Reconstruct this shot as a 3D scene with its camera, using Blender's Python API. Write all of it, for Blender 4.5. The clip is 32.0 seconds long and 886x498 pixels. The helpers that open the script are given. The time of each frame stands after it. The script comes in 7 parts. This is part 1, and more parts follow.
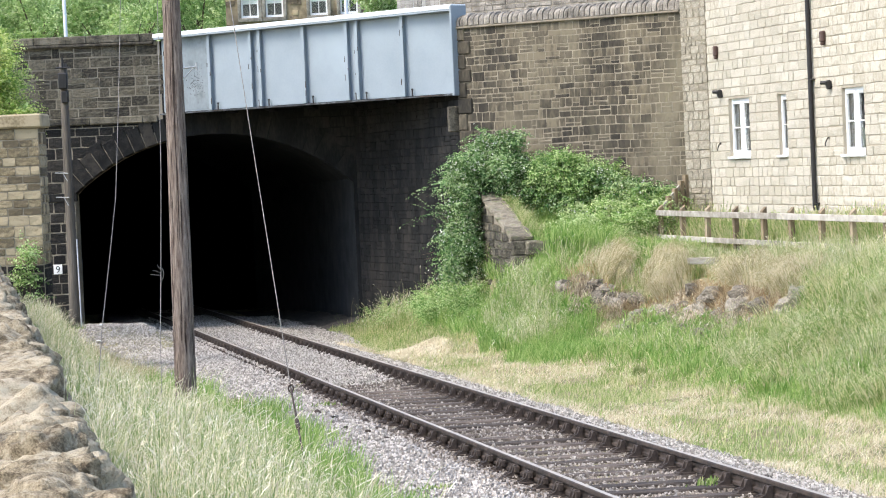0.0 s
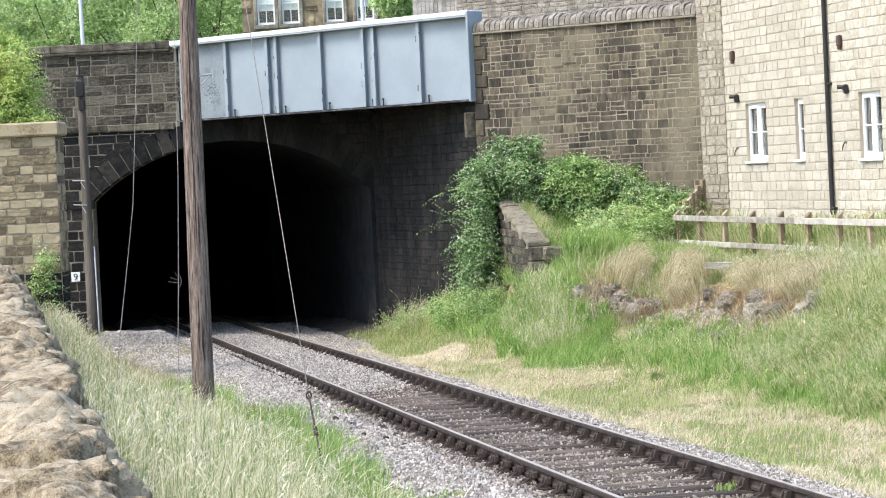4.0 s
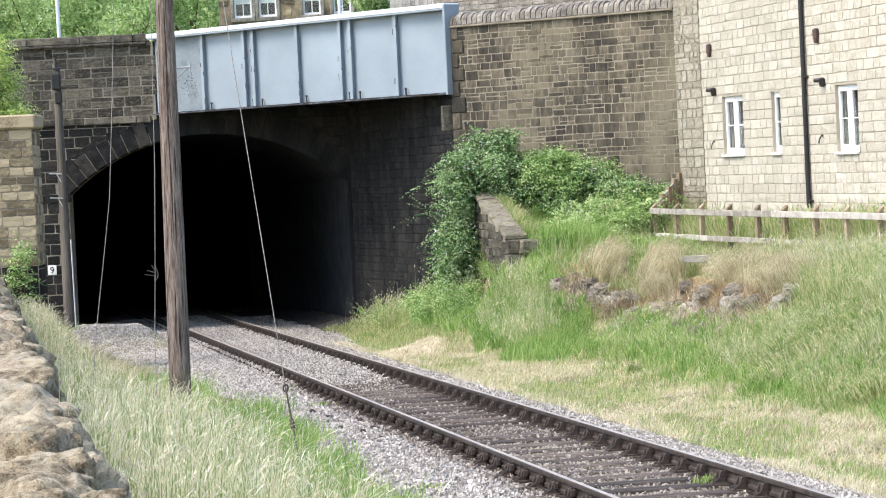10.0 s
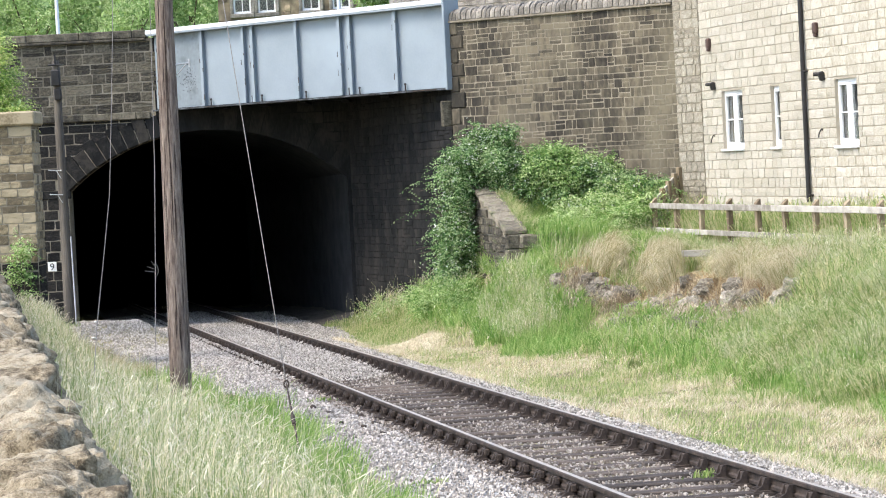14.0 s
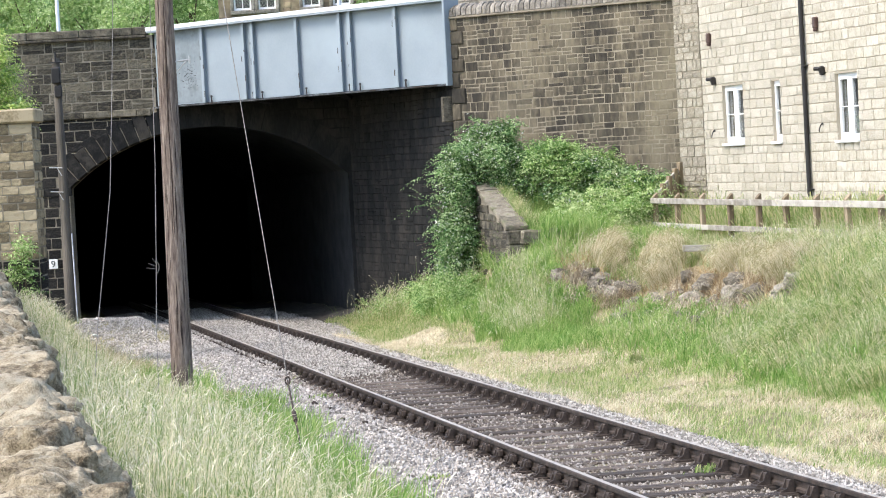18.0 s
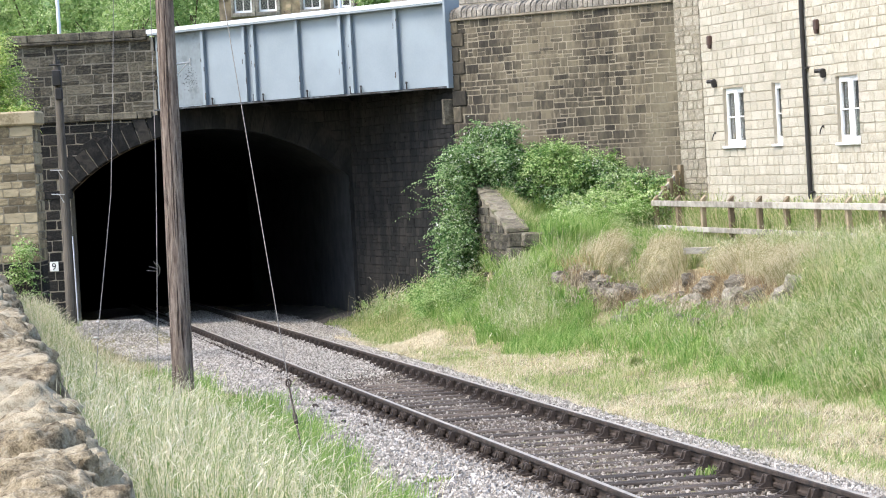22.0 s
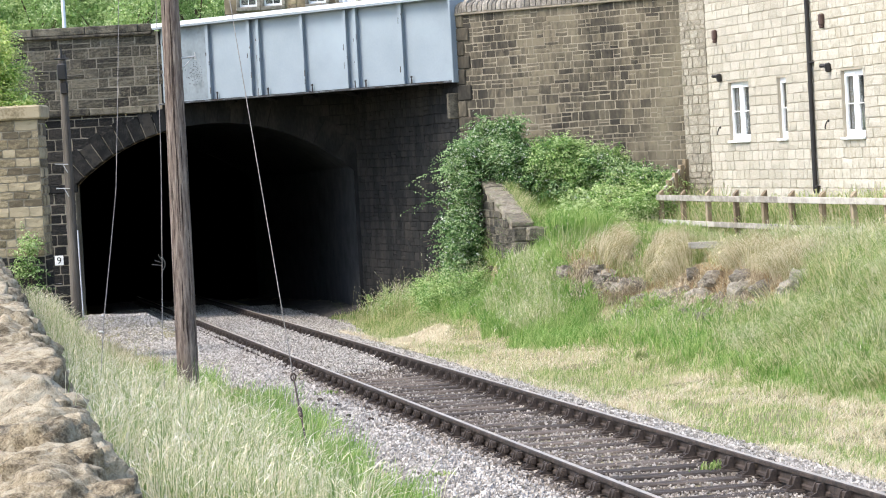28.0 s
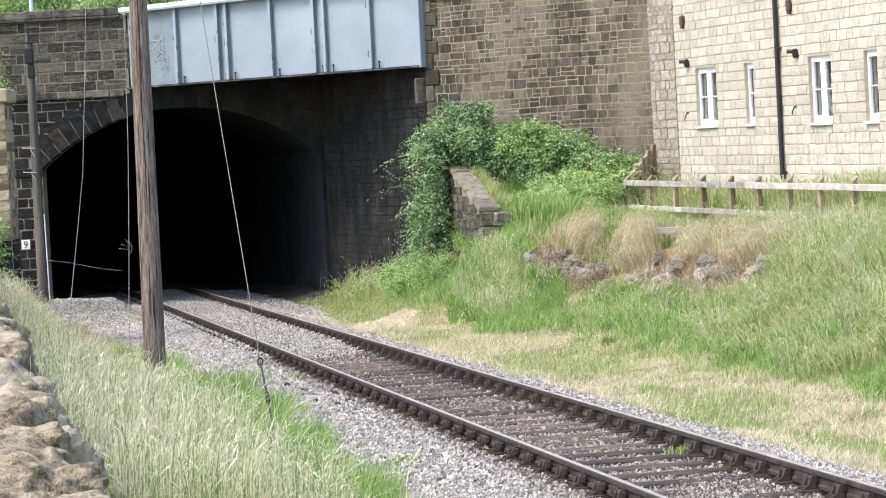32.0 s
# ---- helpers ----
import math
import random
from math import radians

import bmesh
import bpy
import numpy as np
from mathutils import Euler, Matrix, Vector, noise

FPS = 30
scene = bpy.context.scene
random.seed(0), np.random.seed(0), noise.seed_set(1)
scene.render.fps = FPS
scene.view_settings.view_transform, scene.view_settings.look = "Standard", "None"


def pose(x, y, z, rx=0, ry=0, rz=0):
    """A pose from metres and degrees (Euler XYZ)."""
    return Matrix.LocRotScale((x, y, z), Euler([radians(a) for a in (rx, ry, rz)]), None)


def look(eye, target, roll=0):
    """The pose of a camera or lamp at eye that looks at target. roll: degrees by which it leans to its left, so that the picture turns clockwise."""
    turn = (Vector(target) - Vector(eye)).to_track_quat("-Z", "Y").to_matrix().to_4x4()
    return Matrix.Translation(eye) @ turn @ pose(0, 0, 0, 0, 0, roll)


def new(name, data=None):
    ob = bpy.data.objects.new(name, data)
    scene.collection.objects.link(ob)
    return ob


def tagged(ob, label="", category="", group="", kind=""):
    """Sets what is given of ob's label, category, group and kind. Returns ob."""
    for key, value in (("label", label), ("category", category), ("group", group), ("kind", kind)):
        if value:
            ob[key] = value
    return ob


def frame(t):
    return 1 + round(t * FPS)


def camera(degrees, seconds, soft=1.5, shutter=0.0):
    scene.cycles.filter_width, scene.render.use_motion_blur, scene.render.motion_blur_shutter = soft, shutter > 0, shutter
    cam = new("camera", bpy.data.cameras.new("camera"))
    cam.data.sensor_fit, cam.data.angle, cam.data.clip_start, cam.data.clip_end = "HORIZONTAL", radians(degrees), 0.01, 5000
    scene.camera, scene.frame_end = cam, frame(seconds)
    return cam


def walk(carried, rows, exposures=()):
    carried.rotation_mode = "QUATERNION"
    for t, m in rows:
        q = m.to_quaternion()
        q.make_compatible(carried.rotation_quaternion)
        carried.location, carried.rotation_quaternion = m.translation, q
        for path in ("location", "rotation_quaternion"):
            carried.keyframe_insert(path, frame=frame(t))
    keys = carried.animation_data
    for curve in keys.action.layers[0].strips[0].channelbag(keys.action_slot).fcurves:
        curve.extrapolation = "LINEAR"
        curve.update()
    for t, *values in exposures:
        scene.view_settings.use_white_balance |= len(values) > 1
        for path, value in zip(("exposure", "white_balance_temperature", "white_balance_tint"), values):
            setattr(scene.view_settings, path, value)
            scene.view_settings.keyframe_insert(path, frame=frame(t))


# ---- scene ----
cam = camera(17.815, 32.0, soft=1.05)
walk(cam, [(t, pose(x, 0, z, rx, ry, rz)) for t, x, z, rx, ry, rz in (
    (0, -0.0003, 3.4317, 88.2472, 2.4583, -0.0753),
    (0.5, 0.0002, 3.4291, 88.2702, 2.4494, -0.0105),
    (1, -0.0012, 3.4301, 88.2651, 2.5674, 0.0678),
    (1.5, 0.0027, 3.4295, 88.2904, 2.5996, 0.0941),
    (2, 0.0053, 3.4310, 88.2523, 2.6745, 0.0211),
    (2.5, -0.0024, 3.4309, 88.2379, 2.5690, -0.0405),
    (3, -0.0038, 3.4321, 88.3045, 2.6342, 0.1025),
    (3.5, -0.0013, 3.4361, 88.3919, 2.7291, 0.2920),
    (5.5, 0.0030, 3.4332, 88.3136, 2.7043, 0.0506),
    (6, 0.0008, 3.4300, 88.3230, 2.8227, -0.0021),
    (6.5, 0.0034, 3.4329, 88.3164, 2.8302, -0.0532),
    (7, 0.0056, 3.4320, 88.2981, 2.8169, -0.1468),
    (7.5, 0.0048, 3.4317, 88.2408, 2.8089, -0.2961),
    (8, 0.0007, 3.4325, 88.2239, 2.7260, -0.2863),
    (8.5, 0.0021, 3.4322, 88.2899, 2.7987, -0.1838),
    (9, -0.0015, 3.4334, 88.2939, 2.8324, -0.1329),
    (9.5, -0.0008, 3.4305, 88.2947, 2.8635, -0.1767),
    (10, 0.0010, 3.4295, 88.2257, 2.6921, -0.1985),
    (10.5, -0.0017, 3.4316, 88.2087, 2.5805, -0.1962),
    (11, -0.0014, 3.4323, 88.2390, 2.6509, -0.1740),
    (11.5, 0.0003, 3.4306, 88.2963, 2.8258, -0.1445),
    (12, 0.0013, 3.4277, 88.2680, 2.8558, -0.0882),
    (12.5, -0.0002, 3.4323, 88.2048, 2.9336, -0.1294),
    (13, 0.0005, 3.4318, 88.1579, 2.9337, -0.2231),
    (13.5, -0.0013, 3.4285, 88.1335, 2.8564, -0.2469),
    (14, -0.0039, 3.4334, 88.1253, 2.8901, -0.2093),
    (14.5, -0.0000, 3.4308, 88.1312, 3.0095, -0.1197),
    (16.5, -0.0003, 3.4323, 88.0130, 3.0083, -0.2777),
    (17, -0.0002, 3.4298, 88.0710, 3.0837, -0.1607),
    (17.5, 0.0017, 3.4300, 88.0767, 3.0390, -0.1518),
    (18, 0.0022, 3.4306, 88.0454, 3.1022, -0.1901),
    (18.5, -0.0031, 3.4289, 88.0236, 3.0158, -0.2695),
    (19, -0.0042, 3.4311, 88.0178, 3.0390, -0.2047),
    (19.5, -0.0021, 3.4280, 88.0530, 3.1132, -0.1013),
    (20, -0.0035, 3.4301, 88.0662, 3.0375, -0.0707),
    (20.5, -0.0002, 3.4316, 88.0396, 3.1643, -0.1179),
    (21, -0.0001, 3.4285, 88.0595, 3.0626, -0.1831),
    (21.5, 0.0024, 3.4354, 88.0619, 3.0814, -0.2065),
    (22, 0.0017, 3.4317, 88.0949, 3.1087, -0.1752),
    (22.5, 0.0006, 3.4310, 88.1195, 3.1095, -0.0913),
    (23, 0.0033, 3.4289, 88.0719, 3.1540, -0.1545),
    (23.5, 0.0050, 3.4309, 88.0198, 3.1420, -0.2342),
    (24, -0.0007, 3.4326, 88.0564, 3.1378, -0.2567),
    (24.5, -0.0016, 3.4309, 88.0769, 3.1101, -0.2393),
    (25, -0.0012, 3.4309, 88.0579, 3.1742, -0.1520),
    (25.5, -0.0035, 3.4293, 88.0407, 3.0283, -0.1362),
    (27.5, -0.0063, 3.4271, 87.9473, 2.9772, -0.1770),
    (28, -0.0011, 3.4323, 87.9837, 3.0732, -0.0769),
    (28.5, 0.0008, 3.4259, 87.9768, 3.0299, -0.0902),
    (29, 0.0036, 3.4249, 87.8731, 2.9358, -0.2547),
    (29.5, 0.0005, 3.4284, 87.8069, 2.8910, -0.4291),
    (30, -0.0032, 3.4272, 87.8144, 2.9989, -0.4364),
    (30.5, -0.0021, 3.4278, 87.8704, 2.9980, -0.3677),
    (31, 0.0026, 3.4295, 87.8466, 3.0878, -0.3945),
    (31.5, 0.0055, 3.4250, 87.7216, 3.0075, -0.5830),
    (32, 0.0006, 3.4269, 87.6481, 2.9240, -0.7332)
)])

# ---- world, sun, exposure ----
SUN_EL, SUN_AZ = 54.0, 244.0          # degrees; azimuth clockwise from +y
world = bpy.data.worlds.new("overcast_sky")
scene.world = world
world.use_nodes = True
wn = world.node_tree
sky = wn.nodes.new("ShaderNodeTexSky")
sky.sky_type = "NISHITA"
sky.sun_disc = False
sky.sun_elevation, sky.sun_rotation = radians(SUN_EL), radians(SUN_AZ)
sky.air_density, sky.dust_density = 1.0, 2.0
wn.nodes["Background"].inputs["Strength"].default_value = 0.15
wn.links.new(sky.outputs["Color"], wn.nodes["Background"].inputs["Color"])
sun = new("sun", bpy.data.lights.new("sun", "SUN"))
sun.data.energy, sun.data.angle, sun.data.color = 1.4, radians(26), (1.0, 0.93, 0.82)
sa, se = radians(SUN_AZ), radians(SUN_EL)
sun.matrix_world = look((0, 0, 40), Vector((0, 0, 40)) - Vector((math.sin(sa) * math.cos(se), math.cos(sa) * math.cos(se), math.sin(se))))
scene.view_settings.exposure = 1.59


# ---- materials ----
def rgb(c):
    return (*c, 1.0)


def material(name, colors, scale=6.0, rough=0.85, bump=0.3, fine=60.0, rand="", spread=0.25, relief=0.02, metal=0.0, stain=None, stain_scale=1.2, stain_at=0.55, stretch=(1, 1, 1), coords="Object", leaf=0.0, spec=0.3):
    """A procedural surface: two noise scales over two or three colours, a random shift per piece, stains with a shape of their own, and relief."""
    m = bpy.data.materials.new(name)
    m.use_nodes = True
    nt = m.node_tree
    N, Lk = nt.nodes, nt.links.new
    b = N["Principled BSDF"]
    b.inputs["Roughness"].default_value, b.inputs["Metallic"].default_value = rough, metal
    b.inputs["Specular IOR Level"].default_value = spec
    tc = N.new("ShaderNodeTexCoord")
    mp = N.new("ShaderNodeMapping")
    mp.inputs["Scale"].default_value = stretch
    if coords == "World":
        geo = N.new("ShaderNodeNewGeometry")
        Lk(geo.outputs["Position"], mp.inputs["Vector"])
    else:
        Lk(tc.outputs[coords], mp.inputs["Vector"])
    n1 = N.new("ShaderNodeTexNoise")
    n1.inputs["Scale"].default_value, n1.inputs["Detail"].default_value = scale, 4
    n2 = N.new("ShaderNodeTexNoise")
    n2.inputs["Scale"].default_value, n2.inputs["Detail"].default_value = fine, 3
    Lk(mp.outputs[0], n1.inputs["Vector"]), Lk(mp.outputs[0], n2.inputs["Vector"])
    ramp = N.new("ShaderNodeValToRGB")
    els = ramp.color_ramp.elements
    els[0].position, els[1].position = 0.32, 0.68
    els[0].color, els[1].color = rgb(colors[0]), rgb(colors[-1])
    if len(colors) > 2:
        e = els.new(0.5)
        e.color = rgb(colors[1])
    mixn = N.new("ShaderNodeMath")
    mixn.operation = "MULTIPLY_ADD"
    Lk(n2.outputs["Fac"], mixn.inputs[0])
    mixn.inputs[1].default_value = 0.45
    sub = N.new("ShaderNodeMath")
    sub.operation = "MULTIPLY_ADD"
    Lk(n1.outputs["Fac"], sub.inputs[0])
    sub.inputs[1].default_value, sub.inputs[2].default_value = 0.8, -0.125
    Lk(sub.outputs[0], mixn.inputs[2])
    fac = mixn.outputs[0]
    if rand:
        if rand == "object":
            ri = N.new("ShaderNodeObjectInfo").outputs["Random"]
        else:
            ri = N.new("ShaderNodeNewGeometry").outputs["Random Per Island"]
        sh = N.new("ShaderNodeMath")
        sh.operation = "MULTIPLY_ADD"
        Lk(ri, sh.inputs[0])
        sh.inputs[1].default_value = spread * 2
        off = N.new("ShaderNodeMath")
        off.operation = "SUBTRACT"
        Lk(fac, off.inputs[0])
        off.inputs[1].default_value = spread
        Lk(off.outputs[0], sh.inputs[2])
        fac = sh.outputs[0]
    Lk(fac, ramp.inputs["Fac"])
    col = ramp.outputs["Color"]
    if stain:
        n3 = N.new("ShaderNodeTexNoise")
        n3.inputs["Scale"].default_value, n3.inputs["Detail"].default_value = stain_scale, 5
        if coords == "World":
            Lk(mp.outputs[0], n3.inputs["Vector"])
        else:
            g3 = N.new("ShaderNodeNewGeometry")
            Lk(g3.outputs["Position"], n3.inputs["Vector"])
        r3 = N.new("ShaderNodeMapRange")
        r3.inputs["From Min"].default_value, r3.inputs["From Max"].default_value = stain_at - 0.08, stain_at + 0.12
        Lk(n3.outputs["Fac"], r3.inputs["Value"])
        mx = N.new("ShaderNodeMix")
        mx.data_type = "RGBA"
        Lk(r3.outputs[0], mx.inputs["Factor"])
        Lk(col, mx.inputs["A"])
        mx.inputs["B"].default_value = rgb(stain)
        col = mx.outputs["Result"]
    Lk(col, b.inputs["Base Color"])
    if leaf:
        tr, ms = N.new("ShaderNodeBsdfTranslucent"), N.new("ShaderNodeMixShader")
        Lk(col, tr.inputs["Color"])
        ms.inputs["Fac"].default_value = leaf
        Lk(b.outputs[0], ms.inputs[1]), Lk(tr.outputs[0], ms.inputs[2])
        Lk(ms.outputs[0], N["Material Output"].inputs["Surface"])
    if bump:
        bp = N.new("ShaderNodeBump")
        bp.inputs["Strength"].default_value, bp.inputs["Distance"].default_value = bump, relief
        Lk(mixn.outputs[0], bp.inputs["Height"])
        Lk(bp.outputs[0], b.inputs["Normal"])
    return m


M_SOOT = material("sooty_gritstone", [(0.026, 0.024, 0.02), (0.092, 0.082, 0.061), (0.175, 0.157, 0.118)], 5, 0.9, 1.0, 30, "object", 0.14, relief=0.05, stain=(0.036, 0.033, 0.029), stain_scale=1.1, stain_at=0.65)
M_SOOT_I = material("sooty_gritstone_rest", [(0.026, 0.024, 0.02), (0.092, 0.082, 0.061), (0.175, 0.157, 0.118)], 5, 0.9, 1.0, 30, "island", 0.14, relief=0.05, stain=(0.036, 0.033, 0.029), stain_scale=1.1, stain_at=0.65)
M_BASE = material("black_gritstone", [(0.01, 0.0105, 0.011), (0.021, 0.0205, 0.02), (0.045, 0.041, 0.036)], 7, 0.9, 0.9, 40, "object", 0.14, relief=0.04, spec=0.15)
M_BASE_I = material("black_gritstone_rest", [(0.01, 0.0105, 0.011), (0.021, 0.0205, 0.02), (0.045, 0.041, 0.036)], 7, 0.9, 0.9, 40, "island", 0.14, relief=0.04, spec=0.15)
# soot, deepened in colour for the shade under the road deck
M_BLACKST = material("soot_and_shade_stone", [(0.013, 0.0135, 0.0145), (0.02, 0.0205, 0.021), (0.036, 0.034, 0.032)], 2, 0.92, 0.5, 24, "object", 0.1, stain=(0.05, 0.046, 0.042), stain_scale=1.1, stain_at=0.64, spec=0.1, coords="World", stretch=(1, 1, .3))
M_BLACKST_I = material("soot_and_shade_stone_rest", [(0.013, 0.0135, 0.0145), (0.02, 0.0205, 0.021), (0.036, 0.034, 0.032)], 2, 0.92, 0.5, 24, "island", 0.1, stain=(0.05, 0.046, 0.042), stain_scale=1.1, stain_at=0.64, spec=0.1, coords="World", stretch=(1, 1, .3))
M_BLACKMORTAR = material("soot_and_shade_mortar", [(0.013, 0.0135, 0.0145), (0.026, 0.0265, 0.028)], 2, 0.95, 0.4, 40, spec=0.04)
WALLC = [(0.028, 0.025, 0.02), (0.07, 0.06, 0.044), (0.164, 0.139, 0.096)]
M_WALL = material("weathered_gritstone", WALLC, 0.9, 0.9, 1.0, 14, "object", 0.14, relief=0.06, stain=(0.185, 0.161, 0.112), stain_scale=0.75, stain_at=0.585, coords="World", stretch=(1, 1, 0.35))
M_WALL_I = material("weathered_gritstone_rest", WALLC, 0.9, 0.9, 1.0, 14, "island", 0.14, relief=0.06, stain=(0.185, 0.161, 0.112), stain_scale=0.75, stain_at=0.585, coords="World", stretch=(1, 1, 0.35))
M_MORTAR = material("lime_mortar", [(0.17, 0.148, 0.112), (0.31, 0.271, 0.205)], 1.5, 0.95, 0.4, 18)
M_MORTAR_D = material("old_mortar", [(0.15, 0.132, 0.102), (0.3, 0.265, 0.207)], 2, 0.95, 0.4, 40)
M_BUFF2 = material("grey_buff_stone", [(0.2, 0.178, 0.138), (0.3, 0.272, 0.215), (0.41, 0.375, 0.305)], 4, 0.9, 0.7, 24, "object", 0.1)
M_BUFF = material("buff_sandstone", [(0.105, 0.085, 0.055), (0.225, 0.182, 0.11), (0.345, 0.288, 0.19)], 3, 0.9, 0.5, 24, "object", 0.28)
M_HOUSE = material("cream_walling_stone", [(0.37, 0.335, 0.265), (0.455, 0.42, 0.345), (0.54, 0.5, 0.425)], 9, 0.9, 0.8, 30, "object", 0.11, stain=(0.35, 0.32, 0.25), stain_scale=9, stain_at=0.66)
M_HOUSE_I = material("cream_walling_stone_rest", [(0.37, 0.335, 0.265), (0.455, 0.42, 0.345), (0.54, 0.5, 0.425)], 9, 0.9, 0.8, 30, "island", 0.11, stain=(0.35, 0.32, 0.25), stain_scale=9, stain_at=0.66)
M_HMORTAR = material("house_mortar", [(0.3, 0.268, 0.205), (0.39, 0.352, 0.278)], 3, 0.95, 0.3, 40)
M_COPE = material("coping_gritstone", [(0.1, 0.091, 0.077), (0.19, 0.172, 0.146), (0.31, 0.282, 0.24)], 4, 0.92, 0.9, 26, "object", 0.07, relief=0.03)
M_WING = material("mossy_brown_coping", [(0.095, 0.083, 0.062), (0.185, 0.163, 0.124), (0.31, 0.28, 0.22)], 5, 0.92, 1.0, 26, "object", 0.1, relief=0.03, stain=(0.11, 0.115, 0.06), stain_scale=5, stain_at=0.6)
M_DRY = material("drystone_gritstone", [(0.08, 0.06, 0.036), (0.245, 0.2, 0.132), (0.4, 0.345, 0.25)], 13, 0.92, 1.0, 80, "object", 0.1, relief=0.03, stain=(0.34, 0.305, 0.23), stain_scale=8, stain_at=0.62, coords="World")
M_ROCK = material("bank_rock", [(0.12, 0.104, 0.082), (0.25, 0.22, 0.175), (0.39, 0.352, 0.288)], 5, 0.92, 1.0, 30, "object", 0.14, relief=0.05)
M_GIRDER = material("pale_blue_grey_paint", [(0.222, 0.264, 0.297), (0.255, 0.298, 0.335)], 1.2, 0.5, 0.05, 30, stain=(0.275, 0.325, 0.365), stain_scale=0.7, stain_at=0.6)
M_GIRDER_DIM = material("dirt_and_shade_paint", [(0.15, 0.18, 0.2), (0.21, 0.245, 0.27)], 1.6, 0.6, 0.1, 12, stain=(0.1, 0.115, 0.125), stain_scale=3, stain_at=0.64)
M_GIRDER_TOP = material("white_grey_paint", [(0.58, 0.62, 0.66), (0.68, 0.72, 0.75)], 1.5, 0.5, 0.05, 30)
M_RUST = material("rusty_steel", [(0.022, 0.018, 0.016), (0.045, 0.034, 0.028), (0.075, 0.056, 0.045)], 8, 0.8, 0.3, 60)
M_RAILTOP = material("worn_rail_steel", [(0.27, 0.24, 0.205), (0.43, 0.385, 0.335)], 6, 0.45, 0.05, 60, metal=0.15)
M_SLEEPER = material("creosoted_sleeper", [(0.035, 0.028, 0.024), (0.075, 0.06, 0.05), (0.15, 0.12, 0.1)], 5, 0.9, 0.5, 40, "object", 0.15, stretch=(0.4, 4, 4))
M_BALLAST = material("ballast_stone", [(0.2, 0.18, 0.158), (0.36, 0.33, 0.296), (0.56, 0.517, 0.47)], 7, 0.9, 0.3, 50, "island", 0.2)
M_BROWNSTONE = material("oily_brown_ballast", [(0.13, 0.108, 0.088), (0.23, 0.196, 0.166), (0.4, 0.36, 0.32)], 7, 0.9, 0.3, 50, "island", 0.28)
M_BALLAST_BED = material("ballast_bed", [(0.15, 0.132, 0.115), (0.24, 0.218, 0.196), (0.34, 0.315, 0.286)], 18, 0.95, 1.0, 55)


def pole_material():
    """Weathered softwood: long grain, open drying cracks, a greyer and a redder tone."""
    m = material("weathered_pole_wood", [(0.085, 0.06, 0.05), (0.165, 0.128, 0.106), (0.28, 0.228, 0.19)], 30, 0.92, 1.0, 110, stretch=(1, 1, 0.11))
    nt = m.node_tree
    N, Lk = nt.nodes, nt.links.new
    b = N["Principled BSDF"]
    col = b.inputs["Base Color"].links[0].from_socket
    tc, mp, n = N.new("ShaderNodeTexCoord"), N.new("ShaderNodeMapping"), N.new("ShaderNodeTexNoise")
    mp.inputs["Scale"].default_value = (1, 1, 0.022)
    n.inputs["Scale"].default_value, n.inputs["Detail"].default_value = 48, 3
    Lk(tc.outputs["Object"], mp.inputs["Vector"]), Lk(mp.outputs[0], n.inputs["Vector"])
    r = N.new("ShaderNodeMapRange")
    r.inputs["From Min"].default_value, r.inputs["From Max"].default_value = 0.575, 0.61
    Lk(n.outputs["Fac"], r.inputs["Value"])
    mx = N.new("ShaderNodeMix")
    mx.data_type = "RGBA"
    Lk(r.outputs[0], mx.inputs["Factor"]), Lk(col, mx.inputs["A"])
    mx.inputs["B"].default_value = rgb((0.03, 0.02, 0.016))
    Lk(mx.outputs["Result"], b.inputs["Base Color"])
    cut, h = N.new("ShaderNodeBump"), N.new("ShaderNodeMath")
    h.operation = "SUBTRACT"
    h.inputs[0].default_value = 1.0
    Lk(r.outputs[0], h.inputs[1])
    cut.inputs["Strength"].default_value, cut.inputs["Distance"].default_value = 1.0, 0.02
    Lk(h.outputs[0], cut.inputs["Height"])
    Lk(b.inputs["Normal"].links[0].from_socket, cut.inputs["Normal"])
    Lk(cut.outputs[0], b.inputs["Normal"])
    return m


M_POLE = pole_material()
M_POLE_D = material("dark_pole_wood", [(0.05, 0.045, 0.04), (0.1, 0.088, 0.075), (0.15, 0.13, 0.11)], 9, 0.9, 0.6, 50, stretch=(1, 1, 0.06))
M_FLANGE = material("dirty_shaded_flange_paint", [(0.02, 0.02, 0.021), (0.045, 0.048, 0.052), (0.14, 0.16, 0.18)], 5, 0.7, 0.3, 30)
M_FENCE = material("silvered_fence_wood", [(0.2, 0.18, 0.15), (0.34, 0.315, 0.275), (0.46, 0.43, 0.385)], 6, 0.9, 0.5, 50, "object", 0.12, stretch=(0.15, 1, 1))
M_POST = material("brown_fence_wood", [(0.12, 0.09, 0.06), (0.22, 0.17, 0.11), (0.32, 0.26, 0.18)], 6, 0.9, 0.5, 50, "object", 0.12, stretch=(1, 1, 0.15))
M_UPVC = material("white_upvc", [(0.76, 0.77, 0.78), (0.82, 0.83, 0.84)], 2, 0.35, 0.02, 40)
M_FADED = material("faded_grey_plastic", [(0.42, 0.44, 0.48), (0.55, 0.57, 0.61)], 6, 0.5, 0.05, 40)
M_BLACK = material("black_plastic", [(0.018, 0.017, 0.017), (0.03, 0.028, 0.028)], 4, 0.5, 0.05, 40)
M_DKBROWN = material("brown_plastic", [(0.06, 0.035, 0.03), (0.09, 0.055, 0.045)], 4, 0.55, 0.05, 40)
M_STEEL = material("galvanised_steel", [(0.3, 0.31, 0.32), (0.45, 0.46, 0.47)], 8, 0.5, 0.1, 60, metal=0.6)
